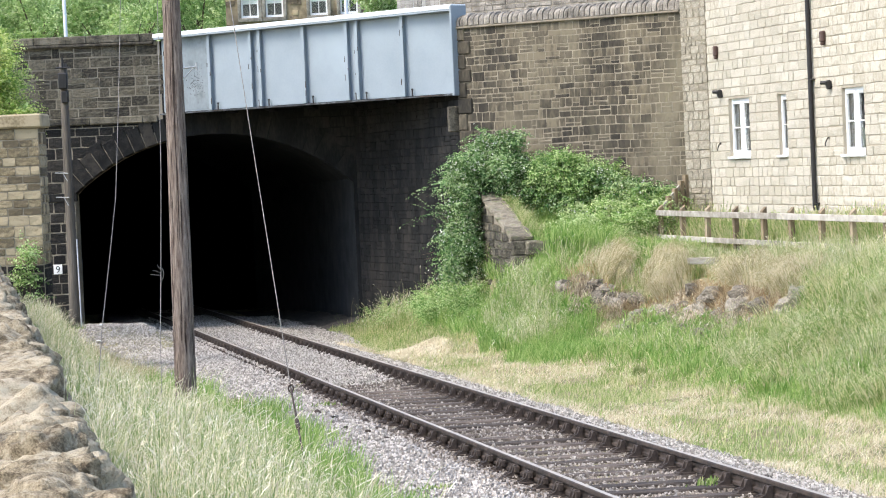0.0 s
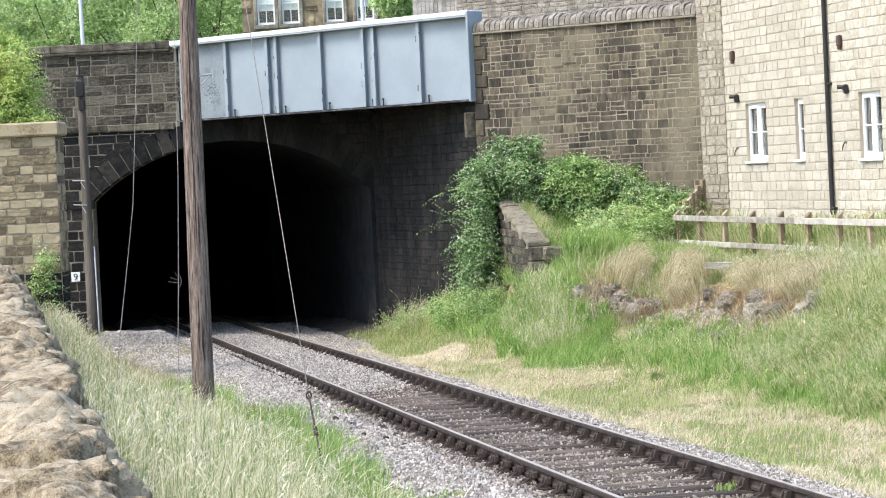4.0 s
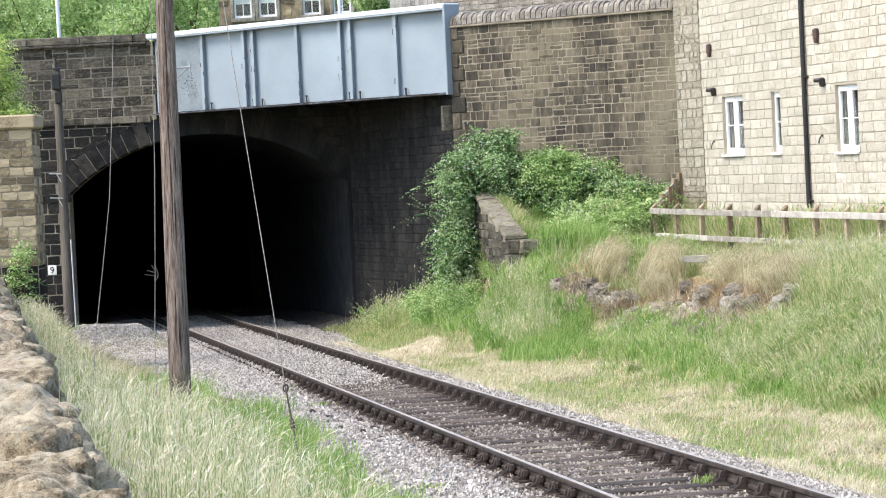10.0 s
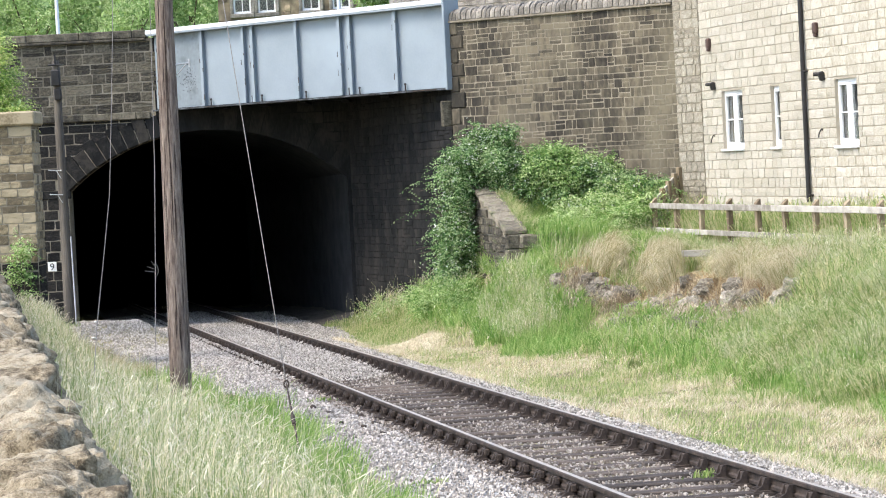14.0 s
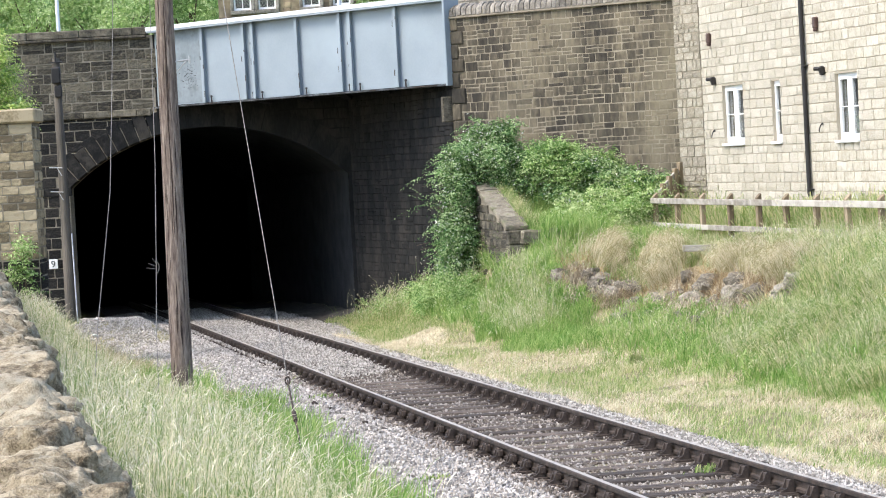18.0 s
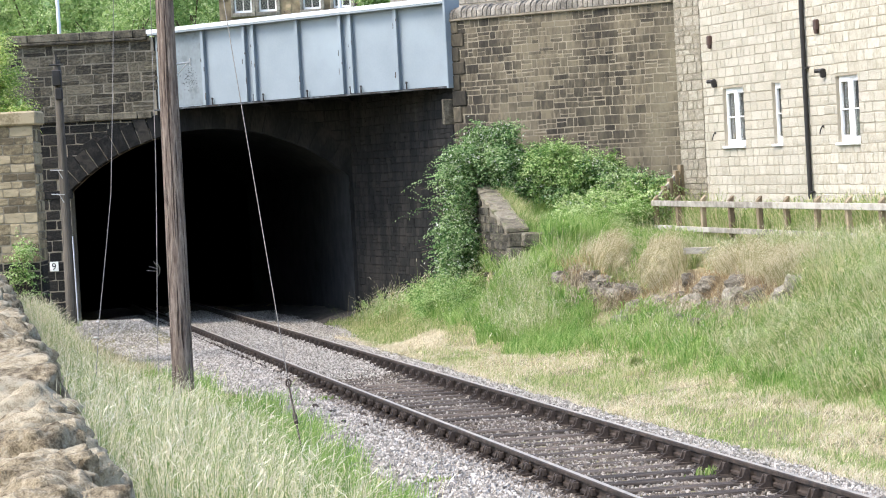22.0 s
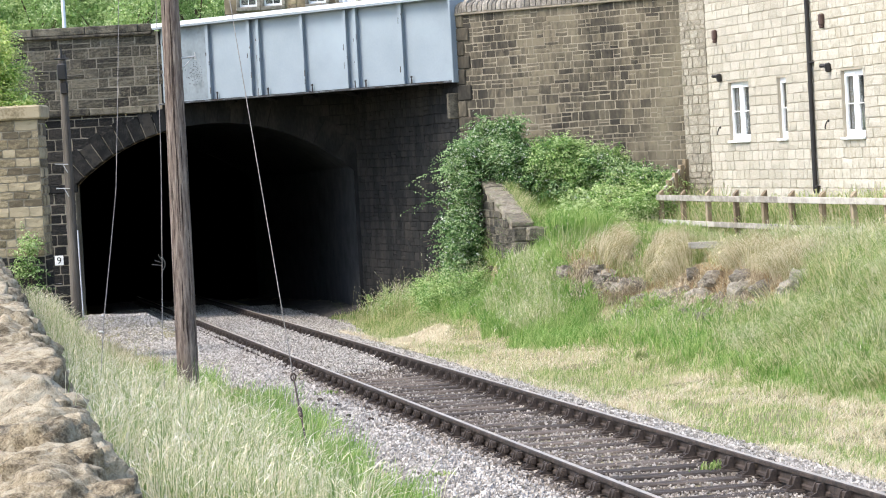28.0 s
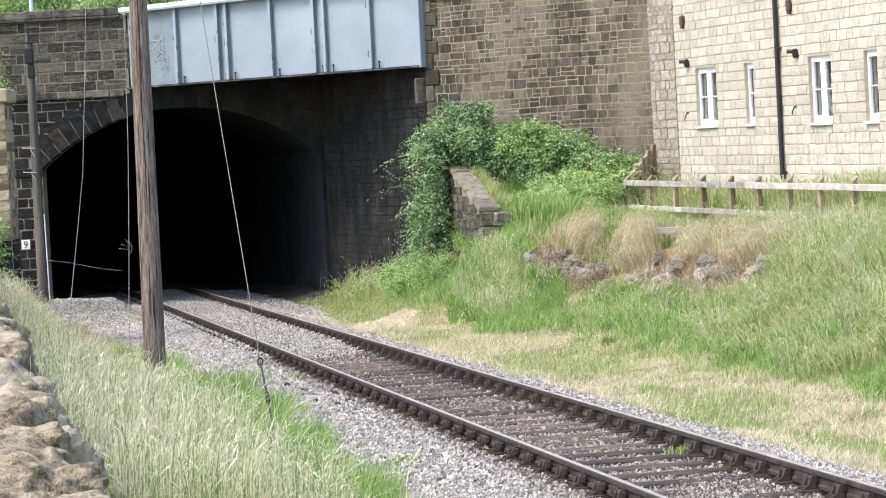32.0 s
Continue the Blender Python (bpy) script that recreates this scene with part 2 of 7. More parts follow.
M_WIRE = material("stay_wire", [(0.1, 0.095, 0.09), (0.2, 0.19, 0.18)], 20, 0.6, 0.0, 60, metal=0.3)
M_WHITE = material("white_enamel", [(0.72, 0.72, 0.7), (0.8, 0.8, 0.78)], 5, 0.5, 0.05, 40)
M_INK = material("black_paint", [(0.012, 0.012, 0.012), (0.02, 0.02, 0.02)], 5, 0.6, 0.0, 40)
M_SOIL = material("soil_and_thatch", [(0.11, 0.11, 0.05), (0.2, 0.18, 0.095), (0.31, 0.265, 0.165)], 3, 0.95, 0.8, 25, coords="World")
M_LINING = material("sooty_tunnel_lining", [(0.05, 0.055, 0.063), (0.09, 0.096, 0.106)], 2, 0.95, 0.4, 20, spec=0.1)
M_CINDER = material("cinder_dirt", [(0.03, 0.028, 0.026), (0.06, 0.055, 0.05), (0.1, 0.092, 0.082)], 5, 0.95, 1.0, 30, relief=0.04)
M_ROAD = material("asphalt", [(0.04, 0.04, 0.04), (0.06, 0.06, 0.06)], 5, 0.9, 0.3, 60)
M_BARK = material("bark", [(0.06, 0.045, 0.03), (0.14, 0.11, 0.08)], 8, 0.95, 0.6, 40)
M_CUT = material("cut_hay", [(0.52, 0.43, 0.285), (0.69, 0.6, 0.43), (0.82, 0.74, 0.57)], 3, 0.9, 0.0, 30, "island", 0.25, coords="World", leaf=0.4)
M_DRYGRASS = material("dry_grass", [(0.33, 0.3, 0.155), (0.52, 0.455, 0.285), (0.7, 0.62, 0.44)], 1.5, 0.85, 0.0, 30, "island", 0.3, coords="World", leaf=0.4)
M_SEED = material("pale_seed_heads", [(0.58, 0.52, 0.36), (0.73, 0.67, 0.5), (0.86, 0.81, 0.66)], 1.5, 0.85, 0.0, 30, "island", 0.25, coords="World", leaf=0.4)
M_GRASS = material("meadow_grass", [(0.155, 0.255, 0.062), (0.335, 0.41, 0.148), (0.57, 0.535, 0.3)], 0.9, 0.75, 0.0, 8, "island", 0.36, coords="World", leaf=0.4)
M_GRASS_V = material("verge_grass", [(0.22, 0.32, 0.09), (0.41, 0.48, 0.19), (0.66, 0.6, 0.37)], 0.8, 0.75, 0.0, 8, "island", 0.36, coords="World", leaf=0.4)
M_LUSH = material("lush_grass", [(0.12, 0.25, 0.045), (0.245, 0.39, 0.098), (0.43, 0.53, 0.2)], 1.2, 0.7, 0.0, 8, "island", 0.24, coords="World", leaf=0.4)
M_IVY = material("bramble_leaves", [(0.055, 0.135, 0.04), (0.2, 0.34, 0.12), (0.43, 0.55, 0.285)], 1.6, 0.6, 0.0, 8, "island", 0.34, coords="World", leaf=0.4)
M_LIGHTLEAF = material("fresh_leaves", [(0.17, 0.31, 0.075), (0.38, 0.52, 0.19), (0.62, 0.7, 0.39)], 1.2, 0.6, 0.0, 8, "island", 0.3, coords="World", leaf=0.4)
M_ELDER = material("elder_leaves", [(0.2, 0.34, 0.06), (0.43, 0.55, 0.14), (0.68, 0.71, 0.32)], 1.2, 0.6, 0.0, 8, "island", 0.28, coords="World", leaf=0.45)
M_TREE = material("tree_leaves", [(0.24, 0.37, 0.13), (0.5, 0.61, 0.29), (0.73, 0.78, 0.5)], 0.35, 0.7, 0.0, 3, "island", 0.25, coords="World", leaf=0.45)
M_HILL = material("hillside_scrub", [(0.08, 0.14, 0.04), (0.16, 0.24, 0.08), (0.28, 0.36, 0.15)], 0.5, 0.95, 0.8, 4, coords="World", relief=0.3)
# darker copies of the leaf colours, for the shade inside bushes and crowns
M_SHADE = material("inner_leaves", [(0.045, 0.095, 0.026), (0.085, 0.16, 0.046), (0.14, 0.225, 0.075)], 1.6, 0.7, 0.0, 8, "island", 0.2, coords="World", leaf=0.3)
M_SHADE_T = material("shaded_inner_tree_leaves", [(0.16, 0.27, 0.09), (0.3, 0.43, 0.16), (0.45, 0.57, 0.25)], 0.6, 0.7, 0.0, 4, "island", 0.2, coords="World", leaf=0.45)
M_BUSHLEAF = material("bush_leaves", [(0.115, 0.23, 0.05), (0.285, 0.44, 0.13), (0.52, 0.63, 0.31)], 1.6, 0.55, 0.0, 8, "island", 0.32, coords="World", leaf=0.4)
M_FLOWER = material("bramble_flowers", [(0.6, 0.62, 0.55), (0.75, 0.75, 0.7)], 3, 0.8, 0.0, 30, coords="World")


def glass_material():
    m = bpy.data.materials.new("window_glass")
    m.use_nodes = True
    b = m.node_tree.nodes["Principled BSDF"]
    b.inputs["Base Color"].default_value = (0.9, 0.95, 0.95, 1)
    b.inputs["Roughness"].default_value = 0.02
    b.inputs["Transmission Weight"].default_value = 1.0
    b.inputs["IOR"].default_value = 1.45
    return m


M_GLASS = glass_material()
M_ROOM = material("dim_room", [(0.05, 0.055, 0.06), (0.09, 0.095, 0.1)], 1, 0.9, 0.0, 20)
M_CURTAIN = material("grey_curtain", [(0.16, 0.17, 0.185), (0.28, 0.29, 0.3)], 3, 0.9, 0.2, 40, stretch=(8, 8, 1))


# ---- building helpers ----
def part(name, bm, mat, parent=None, label=""):
    me = bpy.data.meshes.new(name)
    bm.to_mesh(me)
    bm.free()
    me.materials.append(mat)
    ob = new(name, me)
    if parent:
        ob.parent = parent
    if label:
        ob["label"] = label
    return ob


def empty(name, m=None):
    ob = new(name)
    ob.empty_display_size = 0.2
    if m is not None:
        ob.matrix_world = m
    return ob


def soup(name, verts, faces, mat, parent=None, smooth=False):
    """One mesh from arrays: verts (n, 3), faces (m, k)."""
    me = bpy.data.meshes.new(name)
    n, k = len(faces), faces.shape[1]
    me.vertices.add(len(verts))
    me.vertices.foreach_set("co", np.asarray(verts, np.float32).ravel())
    me.loops.add(n * k)
    me.loops.foreach_set("vertex_index", np.asarray(faces, np.int32).ravel())
    me.polygons.add(n)
    me.polygons.foreach_set("loop_start", np.arange(0, n * k, k, dtype=np.int32))
    me.update(calc_edges=True)
    me.validate()
    if smooth:
        me.shade_smooth()
    else:
        me.shade_flat()
    me.materials.append(mat)
    ob = new(name, me)
    if parent:
        ob.parent = parent
    return ob


def box(bm, size, m=None, bevel=0.0):
    """A box of that size round the origin, its edges bevelled, laid at m."""
    r = bmesh.ops.create_cube(bm, size=1.0)
    vs = r["verts"]
    for v in vs:
        v.co = Vector((v.co.x * size[0], v.co.y * size[1], v.co.z * size[2]))
    if bevel:
        es = {e for v in vs for e in v.link_edges}
        out = bmesh.ops.bevel(bm, geom=list(es), offset=bevel, segments=1, affect="EDGES")
        vs = list({v for f in out["faces"] for v in f.verts} | {v for v in vs if v.is_valid})
    if m is not None:
        bmesh.ops.transform(bm, matrix=m, verts=vs)
    return vs


def rod(bm, a, b, r0, r1=None, sides=8):
    """A tapered round bar from a to b."""
    a, b = Vector(a), Vector(b)
    r = bmesh.ops.create_cone(bm, cap_ends=True, segments=sides, radius1=r0, radius2=r0 if r1 is None else r1, depth=(b - a).length)
    q = (b - a).to_track_quat("Z", "Y").to_matrix().to_4x4()
    bmesh.ops.transform(bm, matrix=Matrix.Translation((a + b) / 2) @ q, verts=r["verts"])


def tube(bm, pts, r, sides=6):
    """One closed tube swept along points."""
    pts = [Vector(p) for p in pts]
    rings = []
    for k, p in enumerate(pts):
        d = (pts[min(k + 1, len(pts) - 1)] - pts[max(k - 1, 0)]).normalized()
        e = d.cross(Vector((0.3, 1, 0.1))).normalized()
        f = d.cross(e)
        rings.append([bm.verts.new(p + (e * math.cos(6.2832 * j / sides) + f * math.sin(6.2832 * j / sides)) * r) for j in range(sides)])
    for A_, B_ in zip(rings, rings[1:]):
        for j in range(sides):
            bm.faces.new((A_[j], A_[(j + 1) % sides], B_[(j + 1) % sides], B_[j]))
    bm.faces.new(rings[0][::-1]), bm.faces.new(rings[-1])


def prism(bm, pts, z0, z1):
    """An upright prism over a plan outline (anticlockwise)."""
    lo = [bm.verts.new((x, y, z0)) for x, y in pts]
    hi = [bm.verts.new((x, y, z1)) for x, y in pts]
    bm.faces.new(lo[::-1])
    bm.faces.new(hi)
    for i in range(len(pts)):
        j = (i + 1) % len(pts)
        bm.faces.new((lo[i], lo[j], hi[j], hi[i]))


def plane_frame(a, b, z=0.0):
    """A wall's frame: x along from a to b, y into the wall, z up. The outer face is y = 0."""
    d = Vector((b[0] - a[0], b[1] - a[1], 0))
    w = d.length
    d.normalize()
    n = Vector((-d.y, d.x, 0))
    m = Matrix.Identity(4)
    m.col[0][:3], m.col[1][:3], m.col[2][:3], m.col[3][:3] = d, n, (0, 0, 1), (a[0], a[1], z)
    return m, w


def block_meshes(kinds, mat, rnd, rough=0.12):
    """Unit walling stones with chamfered, uneven faces: x and z from -0.5 to 0.5, y from 0 (face) to 1 (back)."""
    out = []
    for k in range(kinds):
        bm = bmesh.new()
        j = lambda a: rnd.uniform(-a, a)
        back = [bm.verts.new((x, 1, z)) for x, z in ((-.5, -.5), (.5, -.5), (.5, .5), (-.5, .5))]
        rim = [bm.verts.new((x * (1 + j(.03)), .45 + j(.1), z * (1 + j(.06)))) for x, z in ((-.5, -.5), (.5, -.5), (.5, .5), (-.5, .5))]
        face = [bm.verts.new((x + j(.03), j(rough), z + j(.05))) for x, z in ((-.47, -.43), (0, -.46), (.47, -.43), (.48, 0), (.47, .43), (0, .46), (-.47, .43), (-.48, 0))]
        mid = bm.verts.new((j(.15), -.08 + j(rough * 1.3), j(.15)))
        for i in range(4):
            n = (i + 1) % 4
            bm.faces.new((back[n], back[i], rim[i], rim[n]))
            p, q, s_ = face[2 * i], face[2 * i + 1], face[(2 * i + 2) % 8]
            bm.faces.new((rim[i], p, q)), bm.faces.new((rim[n], rim[i], q)), bm.faces.new((rim[n], q, s_))
            bm.faces.new((q, p, mid)), bm.faces.new((s_, q, mid))
        bmesh.ops.recalc_face_normals(bm, faces=bm.faces)
        me = bpy.data.meshes.new("stone")
        bm.to_mesh(me)
        bm.free()
        me.materials.append(mat)
        out.append(me)
    return out


def joined(name, meshes, mats, mat, parent):
    """The meshes laid at those matrices, as one object of kind stuff."""
    vs, fs, off = [], [], 0
    cache = {}
    for me, m in zip(meshes, mats):
        if me.name not in cache:
            co = np.array([v.co[:] for v in me.vertices])
            tri = np.array([[p.vertices[0], p.vertices[i], p.vertices[i + 1]] for p in me.polygons for i in range(1, len(p.vertices) - 1)])
            cache[me.name] = (co, tri)
        co, tri = cache[me.name]
        a = np.array(m)
        vs.append(co @ a[:3, :3].T + a[:3, 3])
        fs.append(tri + off)
        off += len(co)
    if not vs:
        return None
    ob = soup(name, np.concatenate(vs), np.concatenate(fs), mat, parent)
    return tagged(ob, kind="stuff")


def courses(parent, m, w, z0, z1, ch, cl, mats, seed, keep=None, depth=0.09, gap=0.012, limit=300, prefer=None, name="stone", wild=0.0):
    """Coursed stones over the face of a wall frame m (w wide): course heights ch, stone lengths cl (low, high).
    keep(x0, x1, z0, z1) tells whether a stone stays. The limit nearest to prefer are objects, the rest one mesh."""
    rnd = random.Random(seed)
    kinds = block_meshes(7, mats[0], rnd)
    made = []
    z = z0
    while z < z1 - 0.03:
        h = min(rnd.uniform(*ch), z1 - z)
        if z1 - z - h < 0.07:
            h = z1 - z
        x = -rnd.uniform(0, cl[0])
        while x < w:
            l = rnd.uniform(*cl) * (0.75 + 0.5 * rnd.random())
            a, b = max(x, 0), min(x + l, w)
            if w - b < cl[0] * 0.5:
                b, l = w, w - x + 0.01
            if b - a > 0.03 and (keep is None or keep(a, b, z, z + h)):
                g = gap * rnd.uniform(.6, 1.9)
                # in rough walling, some blocks are two thin ones, and beds wander
                cut = [(z, z + h)]
                if wild and h > .12 and rnd.random() < wild:
                    f_ = z + h * rnd.uniform(.35, .65)
                    cut = [(z, f_), (f_, z + h)]
                for za, zb in cut:
                    s = Matrix.Diagonal((b - a - g, depth * rnd.uniform(0.85, 1.15), zb - za - g, 1))
                    mm = Matrix.Translation(((a + b) / 2, -depth * (0.3 + rnd.uniform(-.1, .1)), (za + zb) / 2 + wild * .03 * math.sin(a * 1.9 + z * 2))) @ Matrix.Rotation(rnd.gauss(0, .014 + .05 * wild), 4, "Y") @ s
                    made.append((kinds[rnd.randrange(7)], mm, (a + b) / 2, (za + zb) / 2))
            x += l
        z += h
    if prefer:
        made.sort(key=lambda q: (q[2] - prefer[0]) ** 2 + (q[3] - prefer[1]) ** 2)
    for me, mm, _, _ in made[:limit]:
        ob = new(name, me)
        ob.parent = parent
        ob.matrix_local = m @ mm
    rest = made[limit:]
    if rest:
        joined("walling", [q[0] for q in rest], [m @ q[1] for q in rest], mats[1], parent)
    return len(made)


# ---- the plan ----
TX, TY, SLOPE = -3.28, 55.2, 0.0176            # a point of the track's middle line; the fall of the line
DX, DY = -0.1702, 0.9854                        # the way of the track, away from the camera


def track(u, s, h=0.0):
    """u metres right of the track's middle, s along it from the plan point, h over the rails."""
    x, y = TX + s * DX + u * DY, TY + s * DY - u * DX
    return Vector((x, y, h - SLOPE * (y - TY)))


def smooth(a, b, x):
    t = np.clip((x - a) / (b - a), 0, 1)
    return t * t * (3 - 2 * t)


def wave(x, y, k=1.0):
    return (np.sin(1.7 * k * x + .6 * k * y + 1) + np.sin(-.9 * k * x + 1.9 * k * y) + np.sin(2.9 * k * x + 2.3 * k * y + 2) * .5 + np.sin(4.1 * k * x - 3.7 * k * y) * .35) / 2.85


def ground_z(x, y):
    """Height of the ground at plan points (arrays)."""
    x, y = np.asarray(x, float), np.asarray(y, float)
    u = (x - TX) * DY + (y - TY) * (-DX)
    base = -SLOPE * (np.clip(y, -20, 110) - TY)
    left = np.interp(-u, [0, 1.5, 2.3, 3.6, 5.2, 9.0], [-.2, -.21, -.25, -.19, .22, .4])
    left = left - (left + .22) * smooth(45, 52, y) * (1 - smooth(2.8, 4.4, -u))
    left = left + .5 * smooth(40, 48, y) * smooth(3.7, 4.7, -u) * (1 - smooth(60, 66, y)) * (1 - smooth(5.5, 6.2, -u))
    s_ = (x - TX) * DX + (y - TY) * DY
    # a long heap of ballast beside the portal
    left = left + .4 * smooth(-4.4, -3.3, u) * (1 - smooth(-2.0, -1.15, u)) * smooth(4.0, 8.8, s_) * (1 - smooth(10.8, 12.3, s_))
    right = np.interp(u, [0, 1.5, 2.2, 4.2, 4.9, 5.6, 6.2, 6.42, 7.4, 8.4, 9.2, 11, 14], [-.2, -.21, -.3, -.22, -.05, .3, .46, .88, 1.12, 1.3, 1.5, 2.0, 2.2])
    shelf = np.interp(u, [3.2, 3.9, 4.4, 4.9, 6.5, 8.2], [-.22, .2, 1.05, 1.5, 1.42, 1.32])
    near = smooth(-7.0, -2.4, s_) * np.where(u < 4.4, 1 - smooth(-1.9, -.3, s_), 1.0) * (1 - smooth(7.5, 8.4, u)) * (y < 62)
    right = right + (np.maximum(shelf, right) - right) * near
    wall = (x - .5) * -.58 + (y - 60.72) * -.8145          # distance in front of the retaining wall
    top = smooth(2.6, .2, wall) * smooth(4.5, 5.0, u) * np.interp(u, [5, 6.5, 8, 9], [1.4, 1.3, 1.1, .7]) * (y > 50)
    foot = smooth(52, 57, y) * smooth(2.2, 4.3, u) * (.75 - .5 * smooth(58.5, 64, y)) * (1 - smooth(4.3, 4.45, u))
    z = base + np.where(u < 0, left, right) + np.where(u > 0, np.maximum(top, foot), 0)
    soft = smooth(1.9, 3.2, np.abs(u))
    return z + soft * (.07 * wave(x, y) + .04 * wave(x, y, 2.7))


# ---- ground ----
def axis(lo, hi, step, far):
    mid = np.arange(lo, hi, step)
    g = 1.35 ** np.arange(1, 40)
    a = lo - step * np.cumsum(g)
    b = hi + step * np.cumsum(g)
    return np.concatenate([a[a > -far][::-1], mid, b[b < far]])


def build_ground():
    xs, ys = axis(-14, 13, 0.2, 2500), axis(12, 76, 0.3, 2500)
    X, Y = np.meshgrid(xs, ys)
    Z = ground_z(X, Y)
    n, m = X.shape
    i = np.arange(n * m).reshape(n, m)
    f = np.stack([i[:-1, :-1], i[:-1, 1:], i[1:, 1:], i[1:, :-1]], -1).reshape(-1, 4)
    return tagged(soup("ground", np.stack([X, Y, Z], -1).reshape(-1, 3), f, M_SOIL, smooth=True), "earth and thatch of the railway cutting", "ground", kind="structure")


build_ground()


def build_bed():
    bm = bmesh.new()
    prof = [(-2.25, -.27), (-1.75, -.18), (-1.1, -.165), (-.7, -.205), (0, -.21), (.7, -.205), (1.1, -.17), (1.35, -.18), (1.75, -.28)]
    rows = []
    for s in np.arange(-46, 62, 1.0):
        rows.append([bm.verts.new(track(u + .12 * wave(np.array(s * .9 + u), np.array(u)), s, h)) for u, h in prof])
    for a, b in zip(rows, rows[1:]):
        for i in range(len(prof) - 1):
            bm.faces.new((a[i], a[i + 1], b[i + 1], b[i]))
    ob = part("ballast_bed", bm, M_BALLAST_BED)
    return tagged(ob, "pale grey crushed stone track bed", "ballast", kind="structure")


build_bed()

# ---- bridge: abutment with the arch, tunnel, girder, walls ----
ARCH_Y, ARCH_L, ARCH_R, SPRING, CROWN = 68.1, -8.80, -2.07, 3.04, 4.36
ARCH_C, ARCH_A, ARCH_B = (ARCH_L + ARCH_R) / 2, (ARCH_R - ARCH_L) / 2, CROWN - SPRING


ARCH_RAD = (ARCH_A ** 2 + ARCH_B ** 2) / (2 * ARCH_B)
ARCH_ZC = CROWN - ARCH_RAD
ARCH_T = math.asin(ARCH_A / ARCH_RAD)


def arch_z(x, grow=0.0):
    d = abs(x - ARCH_C)
    if d >= ARCH_A + grow * .6:
        return -1.2
    return ARCH_ZC + math.sqrt((ARCH_RAD + grow) ** 2 - d * d)


def build_abutment():
    root = tagged(empty("bridge_abutment"), "soot-blackened stone bridge abutment with a segmental arch", "bridge", kind="structure")
    bms = {False: bmesh.new(), True: bmesh.new()}
    xs = sorted({-15.0, ARCH_L, ARCH_R, -1.6, -6.6} | {ARCH_C + ARCH_A * math.cos(math.pi * i / 48) for i in range(49)})
    top = 6.64
    cols = []
    for x in xs:
        lows = [-1.2] if x <= ARCH_L or x >= ARCH_R else [ARCH_ZC + math.sqrt(ARCH_RAD ** 2 - (x - ARCH_C) ** 2)]
        if x in (ARCH_L, ARCH_R):
            lows = [-1.2, SPRING]
        cols.append((x, lows))
    f_, b_ = ARCH_Y - .004, ARCH_Y + .75
    for (xa, la), (xb, lb) in zip(cols, cols[1:]):
        za = la[-1] if (xa >= ARCH_L and xb <= ARCH_R) else la[0]
        zb = lb[-1] if (xb <= ARCH_R and xa >= ARCH_L) else lb[0]
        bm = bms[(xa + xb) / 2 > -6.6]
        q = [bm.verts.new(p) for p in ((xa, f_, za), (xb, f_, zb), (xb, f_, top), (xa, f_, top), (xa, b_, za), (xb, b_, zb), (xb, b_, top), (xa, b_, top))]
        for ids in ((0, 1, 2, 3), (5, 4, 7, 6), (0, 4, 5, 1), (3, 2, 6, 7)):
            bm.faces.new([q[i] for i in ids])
    # right of x = -6.6 the mortar's colour holds the girder's shade
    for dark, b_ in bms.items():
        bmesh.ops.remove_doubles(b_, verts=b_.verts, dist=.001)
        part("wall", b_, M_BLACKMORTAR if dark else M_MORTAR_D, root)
    # string course and coping
    for nm, z, h, out, lab in (("string_course", 4.70, .17, .07, ""), ("parapet_coping", 6.645, .19, .06, "long dressed coping stones")):
        x = -13.0
        rnd = random.Random(3)
        while x < -6.75:
            l = min(rnd.uniform(.9, 1.5), -6.72 - x)
            bm = bmesh.new()
            box(bm, (l - .012, (.5 if z > 6 else .2), h), pose(x + l / 2, ARCH_Y + (.22 if z > 6 else .08) - out, z + h / 2), .018)
            part(nm, bm, M_SOOT, root, lab)
            x += l
    bm = bmesh.new()
    box(bm, (6.3, .12, .07), pose(-9.9, ARCH_Y - .06, 6.605), .02)
    part("drip_mould", bm, M_SOOT, root)
    # voussoirs
    n = 25
    for i in range(n):
        a0, a1 = ARCH_T - 2 * ARCH_T * (i + .03) / n, ARCH_T - 2 * ARCH_T * (i + .97) / n
        bm = bmesh.new()
        ring = []
        top_r = .66 if i % 2 else .54
        for a, g in ((a0, 0), (a1, 0), (a1, top_r), (a0, top_r)):
            ring.append((ARCH_C + (ARCH_RAD + g) * math.sin(a), ARCH_ZC + (ARCH_RAD + g) * math.cos(a)))
        cx, cz = sum(p[0] for p in ring) / 4, sum(p[1] for p in ring) / 4
        back = [bm.verts.new((x, ARCH_Y + .5, z)) for x, z in ring]
        rim = [bm.verts.new((x, ARCH_Y + .0, z)) for x, z in ring]
        # under the girder the blocks stand less proud and darker, for its shade
        face = [bm.verts.new((x + (cx - x) * .05, ARCH_Y - (.04 if cx < -6.6 else .012), z + (cz - z) * .05)) for x, z in ring]
        bm.faces.new(face)
        for k in range(4):
            m_ = (k + 1) % 4
            bm.faces.new((back[k], back[m_], rim[m_], rim[k]))
            bm.faces.new((rim[k], rim[m_], face[m_], face[k]))
        bmesh.ops.recalc_face_normals(bm, faces=bm.faces)
        part("voussoir", bm, M_BASE if cx < -6.9 else M_BLACKST, root)
    m, w = plane_frame((-12.2, ARCH_Y), (-1.9, ARCH_Y))

    def keep(a, b, z0, z1):
        if z0 < 4.87 and z1 > 4.70:
            return False
